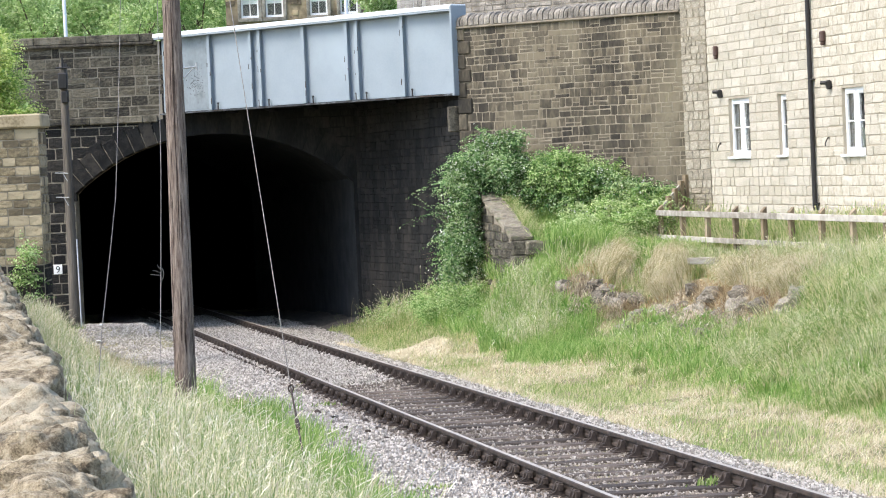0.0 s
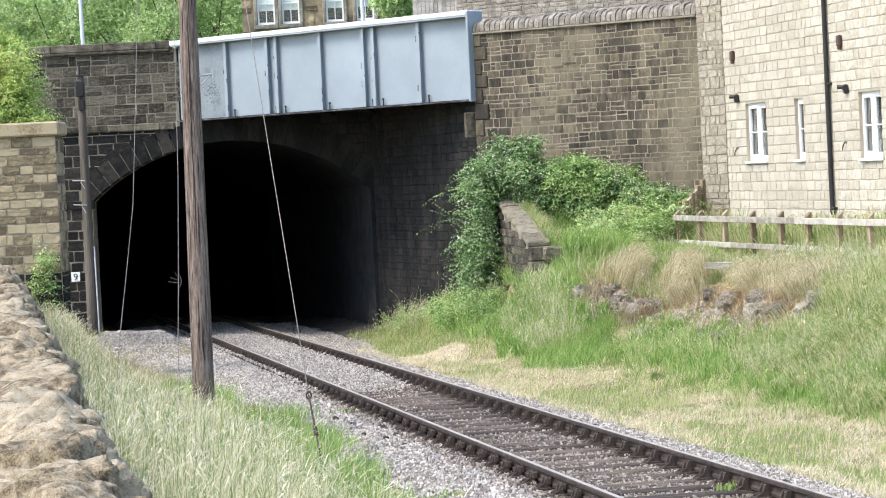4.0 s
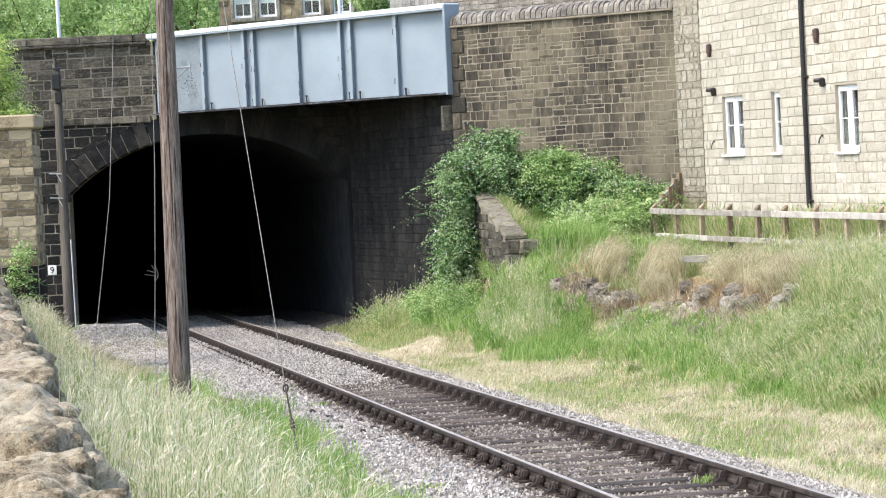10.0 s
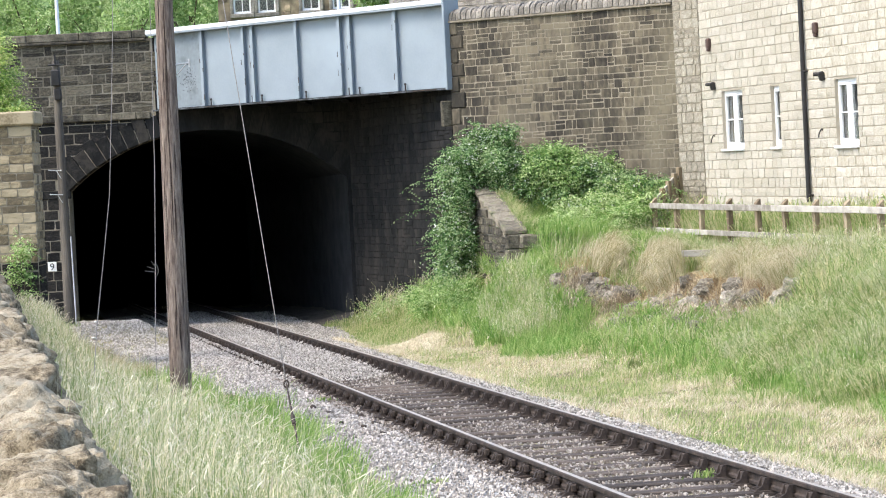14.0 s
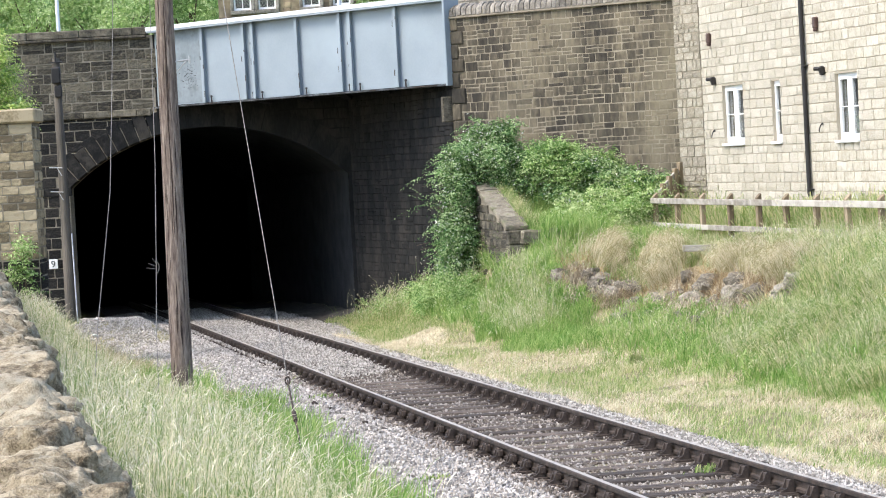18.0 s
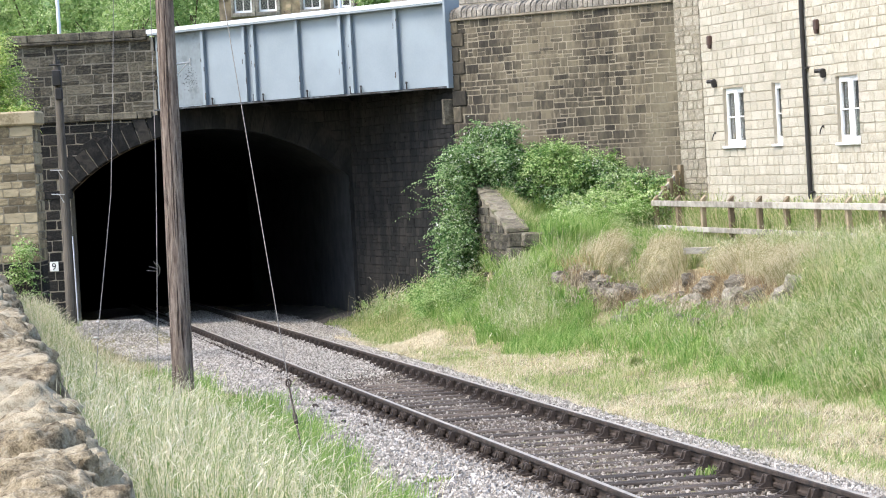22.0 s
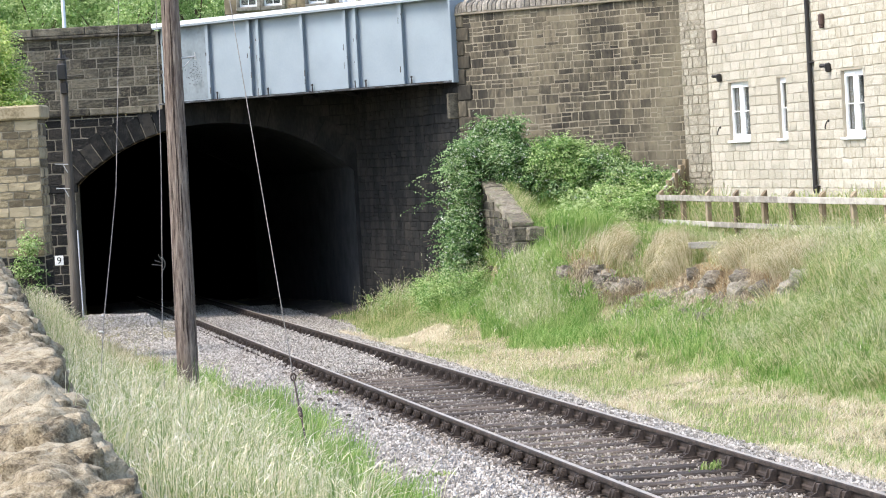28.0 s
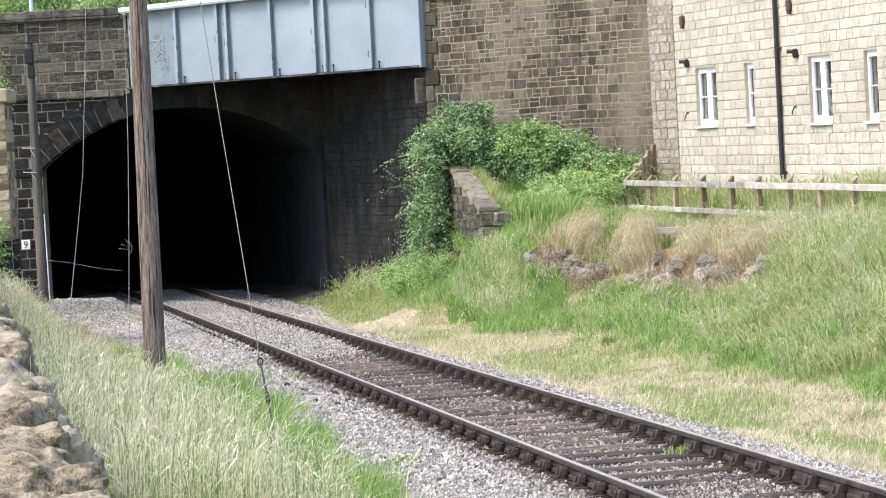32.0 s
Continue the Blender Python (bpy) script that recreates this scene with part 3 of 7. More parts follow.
        for x in (a, (a + b) / 2, b):
            if arch_z(x - 12.2, .2) > z0 and x - 12.2 > ARCH_L - .0:
                return False
        return a - 12.2 < -6.7
    courses(root, m, ARCH_L + 12.2, -.6, SPRING - .16, (.2, .28), (.3, .58), (M_BASE, M_BASE_I), 5, None, depth=.05, limit=120, prefer=(2.6, 2.2))
    bm = bmesh.new()
    box(bm, (1.5, .12, .2), pose(ARCH_L - .7, ARCH_Y + .03, SPRING - .07), .012)
    part("springer_stone", bm, M_BASE, root)
    courses(root, m, w, SPRING + .02, 4.70, (.2, .28), (.3, .55), (M_BASE, M_BASE_I), 8, keep, depth=.05, limit=120, prefer=(2.6, 3.6))
    # arch face under the girder: shade put into the stone colour
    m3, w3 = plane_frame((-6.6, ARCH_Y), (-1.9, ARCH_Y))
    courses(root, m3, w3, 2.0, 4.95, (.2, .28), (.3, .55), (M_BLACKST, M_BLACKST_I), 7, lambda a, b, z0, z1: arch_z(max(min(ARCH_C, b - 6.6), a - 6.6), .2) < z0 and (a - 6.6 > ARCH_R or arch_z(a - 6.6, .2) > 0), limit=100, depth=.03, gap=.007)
    courses(root, m, w, 4.87, 6.57, (.225, .255), (.2, .56), (M_SOOT, M_SOOT_I), 6, keep, depth=.05, limit=150, prefer=(3, 5), gap=.016, wild=.16)
    return root


abutment = build_abutment()


def build_tunnel():
    bm = bmesh.new()
    g = .12
    prof = [(ARCH_L - g, -1.5)] + [(ARCH_C + (ARCH_A + g) * k / 12, ARCH_ZC + g + math.sqrt(ARCH_RAD ** 2 - (ARCH_A * k / 12) ** 2)) for k in range(-12, 13)] + [(ARCH_R + g, -1.5)]
    rows = []
    for k in range(4):
        y = ARCH_Y + .5 + k * 6
        dx = (y - ARCH_Y) * DX / DY - .004 * (k * 6) ** 2 * .5
        rows.append([bm.verts.new((x + dx, y, z - SLOPE * (y - ARCH_Y))) for x, z in prof])
    for a, b in zip(rows, rows[1:]):
        for i in range(len(prof) - 1):
            bm.faces.new((a[i], a[i + 1], b[i + 1], b[i]))
    bm.faces.new(rows[-1])
    bmesh.ops.solidify(bm, geom=bm.faces[:], thickness=.4)
    floor = bmesh.new()
    rows = []
    for s_ in np.arange(9.5, 32, .8):
        rows.append([])
        for u in np.linspace(1.9, 5.2, 9):
            p = track(u, s_)
            rows[-1].append(floor.verts.new((p.x, p.y, float(ground_z(p.x, p.y)) + .025)))
    for a, b in zip(rows, rows[1:]):
        for i in range(8):
            floor.faces.new((a[i], a[i + 1], b[i + 1], b[i]))
    tagged(part("tunnel_floor", floor, M_CINDER), "dark cinder floor of the tunnel", "ground", kind="structure")
    return tagged(part("tunnel_lining", bm, M_LINING), "soot-black masonry barrel of the tunnel", "tunnel", kind="structure")


build_tunnel()

GL, GR = (-6.63, 68.05), (.44, 60.70)
GZ0, GZ1 = 4.86, 6.78


def build_girder():
    m, w = plane_frame(GL, GR)
    root = tagged(empty("bridge_girder", m), "pale blue-grey painted steel plate girder carrying the road", "girder")
    bm = bmesh.new()
    box(bm, (w, .03, GZ1 - GZ0 - .1), pose(w / 2, .1, (GZ0 + GZ1) / 2), .002)
    part("web_plate", bm, M_GIRDER, root)
    # lower flange: grime, with the unlit edge's shade put into the colour
    bm = bmesh.new()
    box(bm, (w, .3, .035), pose(w / 2, .1, GZ0 + .018), .004)
    part("bottom_flange", bm, M_FLANGE, root, "grimy lower flange, coloured darker for its shade")
    bm = bmesh.new()
    box(bm, (w + .04, .44, .04), pose(w / 2, .1, GZ1 - .09), .004)
    part("top_flange", bm, M_GIRDER, root)
    bm = bmesh.new()
    a = box(bm, (w + .1, .46, .1), pose(w / 2, .1, GZ1 - .02), .01)
    part("cover_strip", bm, M_GIRDER_TOP, root, "sloped white-painted capping strip")
    rnd = random.Random(8)
    for t in (.28, 1.9, 3.41, 3.74, 5.28, 6.74, 7.08, 8.56):
        bm = bmesh.new()
        box(bm, (.024, .1, GZ1 - GZ0 - .14), pose(t, .035, (GZ0 + GZ1) / 2 - .02), .003)
        box(bm, (.1, .014, GZ1 - GZ0 - .14), pose(t, -.02, (GZ0 + GZ1) / 2 - .02), .003)
        rib = part("stiffener", bm, M_GIRDER, root)
        for k in range(14):
            if k % 3:
                continue
            bm = bmesh.new()
            z = GZ0 + .18 + k * .115
            rod(bm, (t + .03, -.025, z), (t + .03, -.042, z), .014, .009, 6)
            part("rivet", bm, M_GIRDER, rib)
        if t > 1:
            bm = bmesh.new()
            rod(bm, (t + .22, .03, GZ0 + .03), (t + .22, .03, GZ0 + .17), .02, .016, 6)
            rod(bm, (t + .22, .03, GZ0 + .17), (t + .22, .03, GZ0 + .21), .03, .024, 6)
            part("drain_stub", bm, M_BLACK, root)
        # rust where the paint has gone from the rib's edge
        for k in range(3):
            bm = bmesh.new()
            l = rnd.uniform(.04, .16)
            box(bm, (rnd.uniform(.012, .03), .006, l), pose(t + rnd.choice((-.05, .05)), -.029, rnd.uniform(GZ0 + .1, GZ1 - .3), 0, rnd.uniform(-4, 4), 0), .002)
            part("rust_patch", bm, M_RUST, rib, "dark rust through the paint")
    for k in range(9):
        bm = bmesh.new()
        box(bm, (rnd.uniform(.06, .4), .008, rnd.uniform(.01, .03)), pose(rnd.choice((2.2, 8.0, 8.6, 9.4, 9.8)) + rnd.uniform(-.2, .2), -.052, GZ0 + .02 + rnd.uniform(-.004, .006)), .002)
        part("rust_patch", bm, M_RUST, root, "scraped rusty edge of the flange")
    # end post with the sloped cap
    bm = bmesh.new()
    box(bm, (.07, .46, GZ1 - GZ0 + .02), pose(w + .02, .1, (GZ0 + GZ1) / 2), .012)
    part("end_plate", bm, M_GIRDER, root)
    # added plate: the first bay's dirt and shading put into a darker colour
    bm = bmesh.new()
    box(bm, (1.5, .006, GZ1 - GZ0 - .16), pose(1.06, .083, (GZ0 + GZ1) / 2 - .01), .001)
    part("bay_plate", bm, M_GIRDER_DIM, root, "added plate coloured for the dirty, shaded bay of the girder")
    # scrawl of flaking paint
    bm = bmesh.new()
    for k in range(90):
        x, z = rnd.gauss(1.3, .13), rnd.gauss(5.6, .15)
        box(bm, (rnd.uniform(.006, .03), .004, rnd.uniform(.006, .02)), pose(x, .078, z, 0, rnd.uniform(-50, 50), 0))
    tagged(part("flaked_paint", bm, M_BLACK, root, "dark flakes and scratches in the paint"), kind="stuff")
    return root


girder = build_girder()


def build_deck():
    bm = bmesh.new()
    prism(bm, [(-60, 69.0), (-6.4, 69.0), (-6.3, 68.3), (.75, 60.98), (5.1, 57.95), (6.2, 57.2), (60, 57.2), (60, 90), (-60, 90)], 4.95, 6.05)
    tagged(part("road_deck", bm, M_ROAD), "asphalt road over the bridge", "road", kind="structure")
    bm = bmesh.new()
    prism(bm, [(-6.5, 68.3), (.6, 61.0), (1.2, 61.6), (-1.9, 69.5), (-6.5, 69.5)], 4.90, 4.945)
    tagged(part("deck_soffit", bm, M_BLACKMORTAR), "underside of the road deck, coloured black for soot and shade", "bridge deck", kind="structure")
    # cross girders under the deck, their shade put into the colour
    for k in range(7):
        t = .9 + k * 1.4
        m, w = plane_frame(GL, GR)
        p = m @ Vector((t, .2, 4.9))
        bm = bmesh.new()
        box(bm, (.2, max(.6, ARCH_Y - p.y + .1), .2), pose(p.x, (p.y + ARCH_Y) / 2 + .12, 4.93), .01)
        tagged(part("cross_beam", bm, M_BLACKMORTAR), "steel beam coloured black for the shade under the road deck", "beam", "beams under the deck", kind="structure")


build_deck()


def build_side_wall():
    root = tagged(empty("tunnel_side_wall"), "sooty stone side wall, coloured darker for the shade under the bridge", "wall", kind="structure")
    a, b = (ARCH_R - .02, ARCH_Y + .3), (.5, 60.78)
    m, w = plane_frame(a, b)
    bm = bmesh.new()
    box(bm, (w, .5, 6.2), m @ pose(w / 2, .27, 1.85))
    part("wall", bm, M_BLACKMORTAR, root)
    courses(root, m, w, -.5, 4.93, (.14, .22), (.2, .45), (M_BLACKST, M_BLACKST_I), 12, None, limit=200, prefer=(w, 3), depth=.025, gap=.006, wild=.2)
    bm = bmesh.new()
    box(bm, (.12, .3, .55), m @ pose(w - .1, -.1, 4.35), .02)
    part("bearing_stone", bm, M_SOOT, root)
    return root


build_side_wall()
WA, WB = (.50, 60.72), (5.02, 57.50)


def build_right_wall():
    root = tagged(empty("retaining_wall"), "tall weathered coursed-stone retaining wall with soot stains", "wall", kind="structure")
    m, w = plane_frame(WA, WB)
    bm = bmesh.new()
    box(bm, (w, .6, 5.5), m @ pose(w / 2, .297, 3.53))
    part("wall", bm, M_MORTAR, root)

    def keep(a, b, z0, z1):
        return z1 > 2.2
    courses(root, m, w, 2.0, 6.28, (.075, .21), (.1, .36), (M_WALL, M_WALL_I), 21, keep, limit=300, prefer=(w * .62, 5.0), depth=.024, gap=.0095, wild=.3)
    # quoins where the wall meets the girder
    z, k = 2.4, 0
    rnd = random.Random(4)
    while z < 6.25:
        h = rnd.uniform(.26, .36)
        bm = bmesh.new()
        l = .36 if k % 2 else .22
        box(bm, (l, .2, min(h, 6.28 - z) - .014), m @ pose(l / 2 - .03, .06, z + min(h, 6.28 - z) / 2), .018)
        part("quoin", bm, M_WALL, root, "dressed quoin")
        z, k = z + h, k + 1
    # rounded coping: stones set on edge on a mortar ledge
    bm = bmesh.new()
    box(bm, (w, .62, .05), m @ pose(w / 2, .24, 6.30), .012)
    part("ledge", bm, M_MORTAR, root)
    bm = bmesh.new()
    pts = [(.01 + .275 * (1 - math.cos(math.pi * i / 8)), .24 * math.sin(math.pi * i / 8) ** .7) for i in range(9)]
    fa, fb = ([bm.verts.new(m @ Vector((xx, y - .055, 6.325 + z))) for y, z in pts] for xx in (0, w))
    for i in range(8):
        bm.faces.new((fa[i], fa[i + 1], fb[i + 1], fb[i]))
    bmesh.ops.recalc_face_normals(bm, faces=bm.faces)
    part("mortar_bed", bm, M_MORTAR, root)
    x = 0.02
    while x < w - .05:
        l = rnd.uniform(.09, .16)
        bm = bmesh.new()
        r = rnd.uniform(.23, .27)
        pts = [(-.3 + .29 * (1 - math.cos(math.pi * i / 8)), r * math.sin(math.pi * i / 8) ** .7) for i in range(9)]
        fa = [bm.verts.new((0.01, y + .3, z)) for y, z in pts]
        fb = [bm.verts.new((l - .012, y + .3, z + rnd.uniform(-.01, .01))) for y, z in pts]
        mid = [bm.verts.new((l / 2, (y + .0) * 1.04 + .3, z * 1.07)) for y, z in pts]
        for p, q in ((fa, mid), (mid, fb)):
            for i in range(8):
                bm.faces.new((p[i], p[i + 1], q[i + 1], q[i]))
        bm.faces.new(fa[::-1])
        bm.faces.new(fb)
        bmesh.ops.transform(bm, matrix=m @ pose(x, -.07, 6.325) @ Matrix.Rotation(rnd.uniform(-.16, .02), 4, "Y"), verts=bm.verts)
        bmesh.ops.recalc_face_normals(bm, faces=bm.faces)
        part("coping_stone", bm, M_COPE, root)
        x += l
    return root


build_right_wall()


def build_pier():
    root = tagged(empty("wall_end_pier"), "rough lighter stone pier closing the retaining wall", "pier", kind="structure")
    m, w = plane_frame((5.0, 57.36), (5.44, 56.6))
    bm = bmesh.new()
    box(bm, (w, .5, 7.0), m @ pose(w / 2, .247, 5.2))
    part("wall", bm, M_MORTAR, root)
    courses(root, m, w, 2.0, 8.6, (.09, .24), (.12, .36), (M_BUFF2, M_WALL_I), 31, None, limit=200, depth=.05)
    return root


build_pier()

# ---- cream stone house ----
HA, HDIR = (5.40, 56.12), (.2164, -.9763)
HB = (HA[0] + HDIR[0] * 15, HA[1] + HDIR[1] * 15)
HZ0, HZ1 = 1.2, 7.6
HWIN = ((1.23, 2.45, 3.30, 4.42, 2), (4.09, 4.56, 3.30, 4.42, 1), (7.40, 8.46, 3.27, 4.42, 2), (9.98, 10.55, 3.26, 4.42, 1))


def build_house():
    m, w = plane_frame(HA, HB)
    root = tagged(empty("stone_house"), "new cream stone-clad house with white plastic windows", "house")
    bm = bmesh.new()
    # front wall with openings, built as strips
    cuts = sorted({0, w} | {v for q in HWIN for v in q[:2]})
    rises = sorted({HZ0, HZ1} | {v for q in HWIN for v in q[2:4]})
    T = .3
    for a, b in zip(cuts, cuts[1:]):
        for z0, z1 in zip(rises, rises[1:]):
            if not any(a >= q[0] - .001 and b <= q[1] + .001 and z0 >= q[2] - .001 and z1 <= q[3] + .001 for q in HWIN):
                box(bm, (b - a, T, z1 - z0), m @ pose((a + b) / 2, T / 2 - .001, (z0 + z1) / 2))
    bmesh.ops.remove_doubles(bm, verts=bm.verts, dist=.0005)
    part("front_wall", bm, M_HMORTAR, root)
    bm = bmesh.new()
    box(bm, (.3, 8, HZ1 - HZ0), m @ pose(.16, 4.32, (HZ0 + HZ1) / 2))
    part("gable_wall", bm, M_HOUSE_I, root)
    bm = bmesh.new()
    box(bm, (.3, 8, HZ1 - HZ0), m @ pose(w - .16, 4.32, (HZ0 + HZ1) / 2))
    part("gable_wall", bm, M_HOUSE_I, root)
    bm = bmesh.new()
    box(bm, (w, .3, HZ1 - HZ0), m @ pose(w / 2, 8.47, (HZ0 + HZ1) / 2))
    part("back_wall", bm, M_HOUSE_I, root)
    bm = bmesh.new()
    v = [bm.verts.new(m @ Vector(p)) for p in ((-.2, -.4, HZ1), (w + .2, -.4, HZ1), (w + .2, 4.3, HZ1 + 2.6), (-.2, 4.3, HZ1 + 2.6), (w + .2, 9, HZ1), (-.2, 9, HZ1))]
    for f in ((0, 1, 2, 3), (3, 2, 4, 5), (0, 3, 5), (1, 4, 2), (0, 5, 4, 1)):
        bm.faces.new([v[i] for i in f])
    part("roof", bm, M_ROAD, root, "grey pitched roof")

    def keep(a, b, z0, z1):
        for q in HWIN:
            if b > q[0] + .02 and a < q[1] - .02 and z1 > q[2] - .02 and z0 < q[3] - .0:
                return False
        return a < 12
    # clip stones at the openings: lay the courses in bands between them
    bands = [(HZ0, 3.24, (0, 12.5)), (4.46, HZ1, (0, 12.5))]
    edges = [0] + [v for q in HWIN for v in q[:2]] + [12.5]
    seed = 40
    for z0, z1, (x0, x1) in bands:
        mm = m @ Matrix.Translation((x0, 0, 0))
        courses(root, mm, x1 - x0, z0, z1, (.16, .185), (.22, .5), (M_HOUSE, M_HOUSE_I), seed, None, depth=.036, gap=.008, limit=160, prefer=(3, 4))
        seed += 1
    for x0, x1 in zip(edges[::2], edges[1::2]):
        mm = m @ Matrix.Translation((x0, 0, 0))
        courses(root, mm, x1 - x0, 3.24, 4.46, (.172, .1765), (.22, .5), (M_HOUSE, M_HOUSE_I), seed, None, depth=.036, gap=.008, limit=60)
        seed += 1
    # windows
    for x0, x1, z0, z1, leaves in HWIN:
        W, Hh = x1 - x0, z1 - z0
        win = empty("window", m @ pose((x0 + x1) / 2, .09, z0))
        win.parent = root
        win["label"] = "white plastic casement window"
        fw = .06
        bm = bmesh.new()
        for px, pz, sx, sz in ((-W / 2 + fw / 2, Hh / 2, fw, Hh), (W / 2 - fw / 2, Hh / 2, fw, Hh), (0, fw / 2, W - 2 * fw, fw), (0, Hh - fw / 2, W - 2 * fw, fw)) + (((0, Hh / 2, .05, Hh - 2 * fw),) if leaves == 2 else ()):
            box(bm, (sx, .07, sz), pose(px, .0, pz), .006)
        part("frame", bm, M_UPVC, win)
        for k in range(leaves):
            lw = (W - 2 * fw - (.05 if leaves == 2 else 0)) / leaves
            cx = 0 if leaves == 1 else (-1 if k == 0 else 1) * (lw / 2 + .025)
            bm = bmesh.new()
            s_ = .045
            out = -.03 if k == 0 else .0
            for px, pz, sx, sz in ((-lw / 2 + s_ / 2, Hh / 2, s_, Hh - 2 * fw), (lw / 2 - s_ / 2, Hh / 2, s_, Hh - 2 * fw), (0, fw + s_ / 2, lw - 2 * s_, s_ + (.05 if k == 0 else 0)), (0, Hh - fw - s_ / 2, lw - 2 * s_, s_)):
                box(bm, (sx, .05, sz), pose(cx + px, out, pz), .006)
            if k == 0 or leaves == 2:
                box(bm, (lw - 2 * s_, .03, .022), pose(cx, out, Hh * .5), .003)
            part("casement", bm, M_UPVC, win)
            bm = bmesh.new()
            box(bm, (lw - 2 * s_, .012, Hh - 2 * fw - 2 * s_), pose(cx, .012, Hh / 2))
            g = part("pane", bm, M_GLASS, win)
            g.visible_shadow = False
        bm = bmesh.new()
        n = 16
        for i in range(n):
            xx = -W / 2 + W * (i + .5) / n
            if abs(xx) > W * .28:
                box(bm, (W / n * .9, .03, Hh - .05), pose(xx, .24 + .02 * (i % 2), Hh / 2), .008)
        part("curtain", bm, M_CURTAIN, win, "pale grey curtain drawn aside")
        bm = bmesh.new()
        box(bm, (W + .6, .02, Hh + .6), pose(0, 1.0, Hh / 2))
        part("room_back", bm, M_ROOM, win)
        bm = bmesh.new()
        box(bm, (W + .01, .16, .05), pose(0, -.08, -.02), .012)
        part("sill", bm, M_UPVC, win)
        bm = bmesh.new()
        box(bm, (W + .1, .1, .035), pose(0, -.02, Hh + .02), .006)
        part("lintel_strip", bm, M_DKBROWN, win, "brown lintel edge")
    # downpipe with brackets
    pipe = empty("downpipe", m @ pose(6.03, -.07, 0))
    pipe.parent = root
    bm = bmesh.new()
    rod(bm, (0, 0, 2.3), (0, 0, HZ1), .043, sides=12)
    part("pipe", bm, M_BLACK, pipe)
    for z in (2.42, 4.62, 6.6):
        bm = bmesh.new()
        box(bm, (.17, .09, .03), pose(.02, .03, z), .006)
        part("bracket", bm, M_BLACK, pipe)
    # vents, boxes and hooks
    for t, z in ((.67, 5.38), (6.68, 5.35)):
        bm = bmesh.new()
        box(bm, (.14, .08, .2), m @ pose(t, -.05, z), .02)
        box(bm, (.1, .07, .07), m @ pose(t, -.05, z - .12), .02)
        part("vent_cowl", bm, M_DKBROWN, root, "brown plastic vent cowl")
    for t, z in ((.84, 4.55), (6.9, 4.51)):
        bm = bmesh.new()
        rod(bm, m @ Vector((t - .1, -.16, z + .03)), m @ Vector((t + .02, 0, z + .02)), .035, .035)
        box(bm, (.1, .1, .16), m @ pose(t + .02, -.06, z - .01, 15), .02)
        part("flue_outlet", bm, M_BLACK, root, "black plastic outlet")
    for t, z in ((.68, 3.49), (6.72, 3.49)):
        bm = bmesh.new()
        pts = [m @ Vector((t + .06 * math.cos(a), -.05 + .03 * math.sin(a), z + .075 * math.sin(a) + .02)) for a in np.linspace(.6, 4.4, 9)]
        tube(bm, pts, .011)
        part("pipe_hook", bm, M_BLACK, root, "small bent overflow pipe")
    return root


build_house()


# ---- fence ----
def build_fence():
    root = tagged(empty("post_and_rail_fence"), "silvered timber post-and-rail fence at the bank's top", "fence")
    m, w = plane_frame((4.30, 55.85), (4.30 + .2164 * 15, 55.85 - .9763 * 15))
    top, low = 2.31, 1.83
    x = 0.0
    for k in range(4):
        l = 3.6
        for z, h in ((top, .11), (low, .1)):
            bm = bmesh.new()
            box(bm, (l - .01, .04, h), m @ pose(x + l / 2, -.06, z - h / 2, 0, random.uniform(-.15, .15), 0), .008)
            part("rail", bm, M_FENCE, root)
        x += l
    for t in (.04, 1.52, 3.04, 4.70, 6.27, 7.69, 9.18, 10.65, 12.1, 13.6):
        bm = bmesh.new()
        z0 = float(ground_z(*(m @ Vector((t, 0, 0)))[:2])) - .2
        vs = box(bm, (.12, .09, top + .09 - z0), None, .008)
        for v in bm.verts:
            if v.co.z > 0:
                v.co.z += v.co.y * .9 - .02
        bmesh.ops.transform(bm, matrix=m @ pose(t, .01, (top + .09 + z0) / 2, random.uniform(-1, 1), random.uniform(-1, 1), 0), verts=bm.verts)
        part("post", bm, M_POST, root)
    # return towards the wall, rising with the bank
    a, b = Vector((4.30, 55.87, 0)), Vector((4.86, 56.55, 0))
    for dz, h in ((0, .1), (-.45, .09)):
        bm = bmesh.new()
        p, q = Vector((a.x, a.y, top + dz - .05)), Vector((b.x, b.y, top + .57 + dz - .05))
        d = q - p
        box(bm, (d.length, .04, h), Matrix.Translation((p + q) / 2) @ d.to_track_quat("X", "Z").to_matrix().to_4x4(), .008)
        part("rail", bm, M_FENCE, root)
    for f in (.3, .55, .8, 1.0):
        bm = bmesh.new()
        p = a.lerp(b, f)
        z0 = float(ground_z(p.x, p.y)) - .2
        zt = top + .57 * f + .1
        box(bm, (.1, .09, zt - z0), pose(p.x + .05, p.y + .05, (zt + z0) / 2, 0, 0, 40), .008)
        part("post", bm, M_POST, root)
    return root


build_fence()


# ---- wing wall ----
def weather(bm, amount=.03):
    """Chip and wear a block: cut it up and push its skin in and out."""
    bmesh.ops.subdivide_edges(bm, edges=[e for e in bm.edges if e.calc_length() > .15], cuts=4, use_grid_fill=True)
    for v in bm.verts:
        v.co += amount * (noise.noise_vector(v.co * 4) + .6 * noise.noise_vector(v.co * 11))


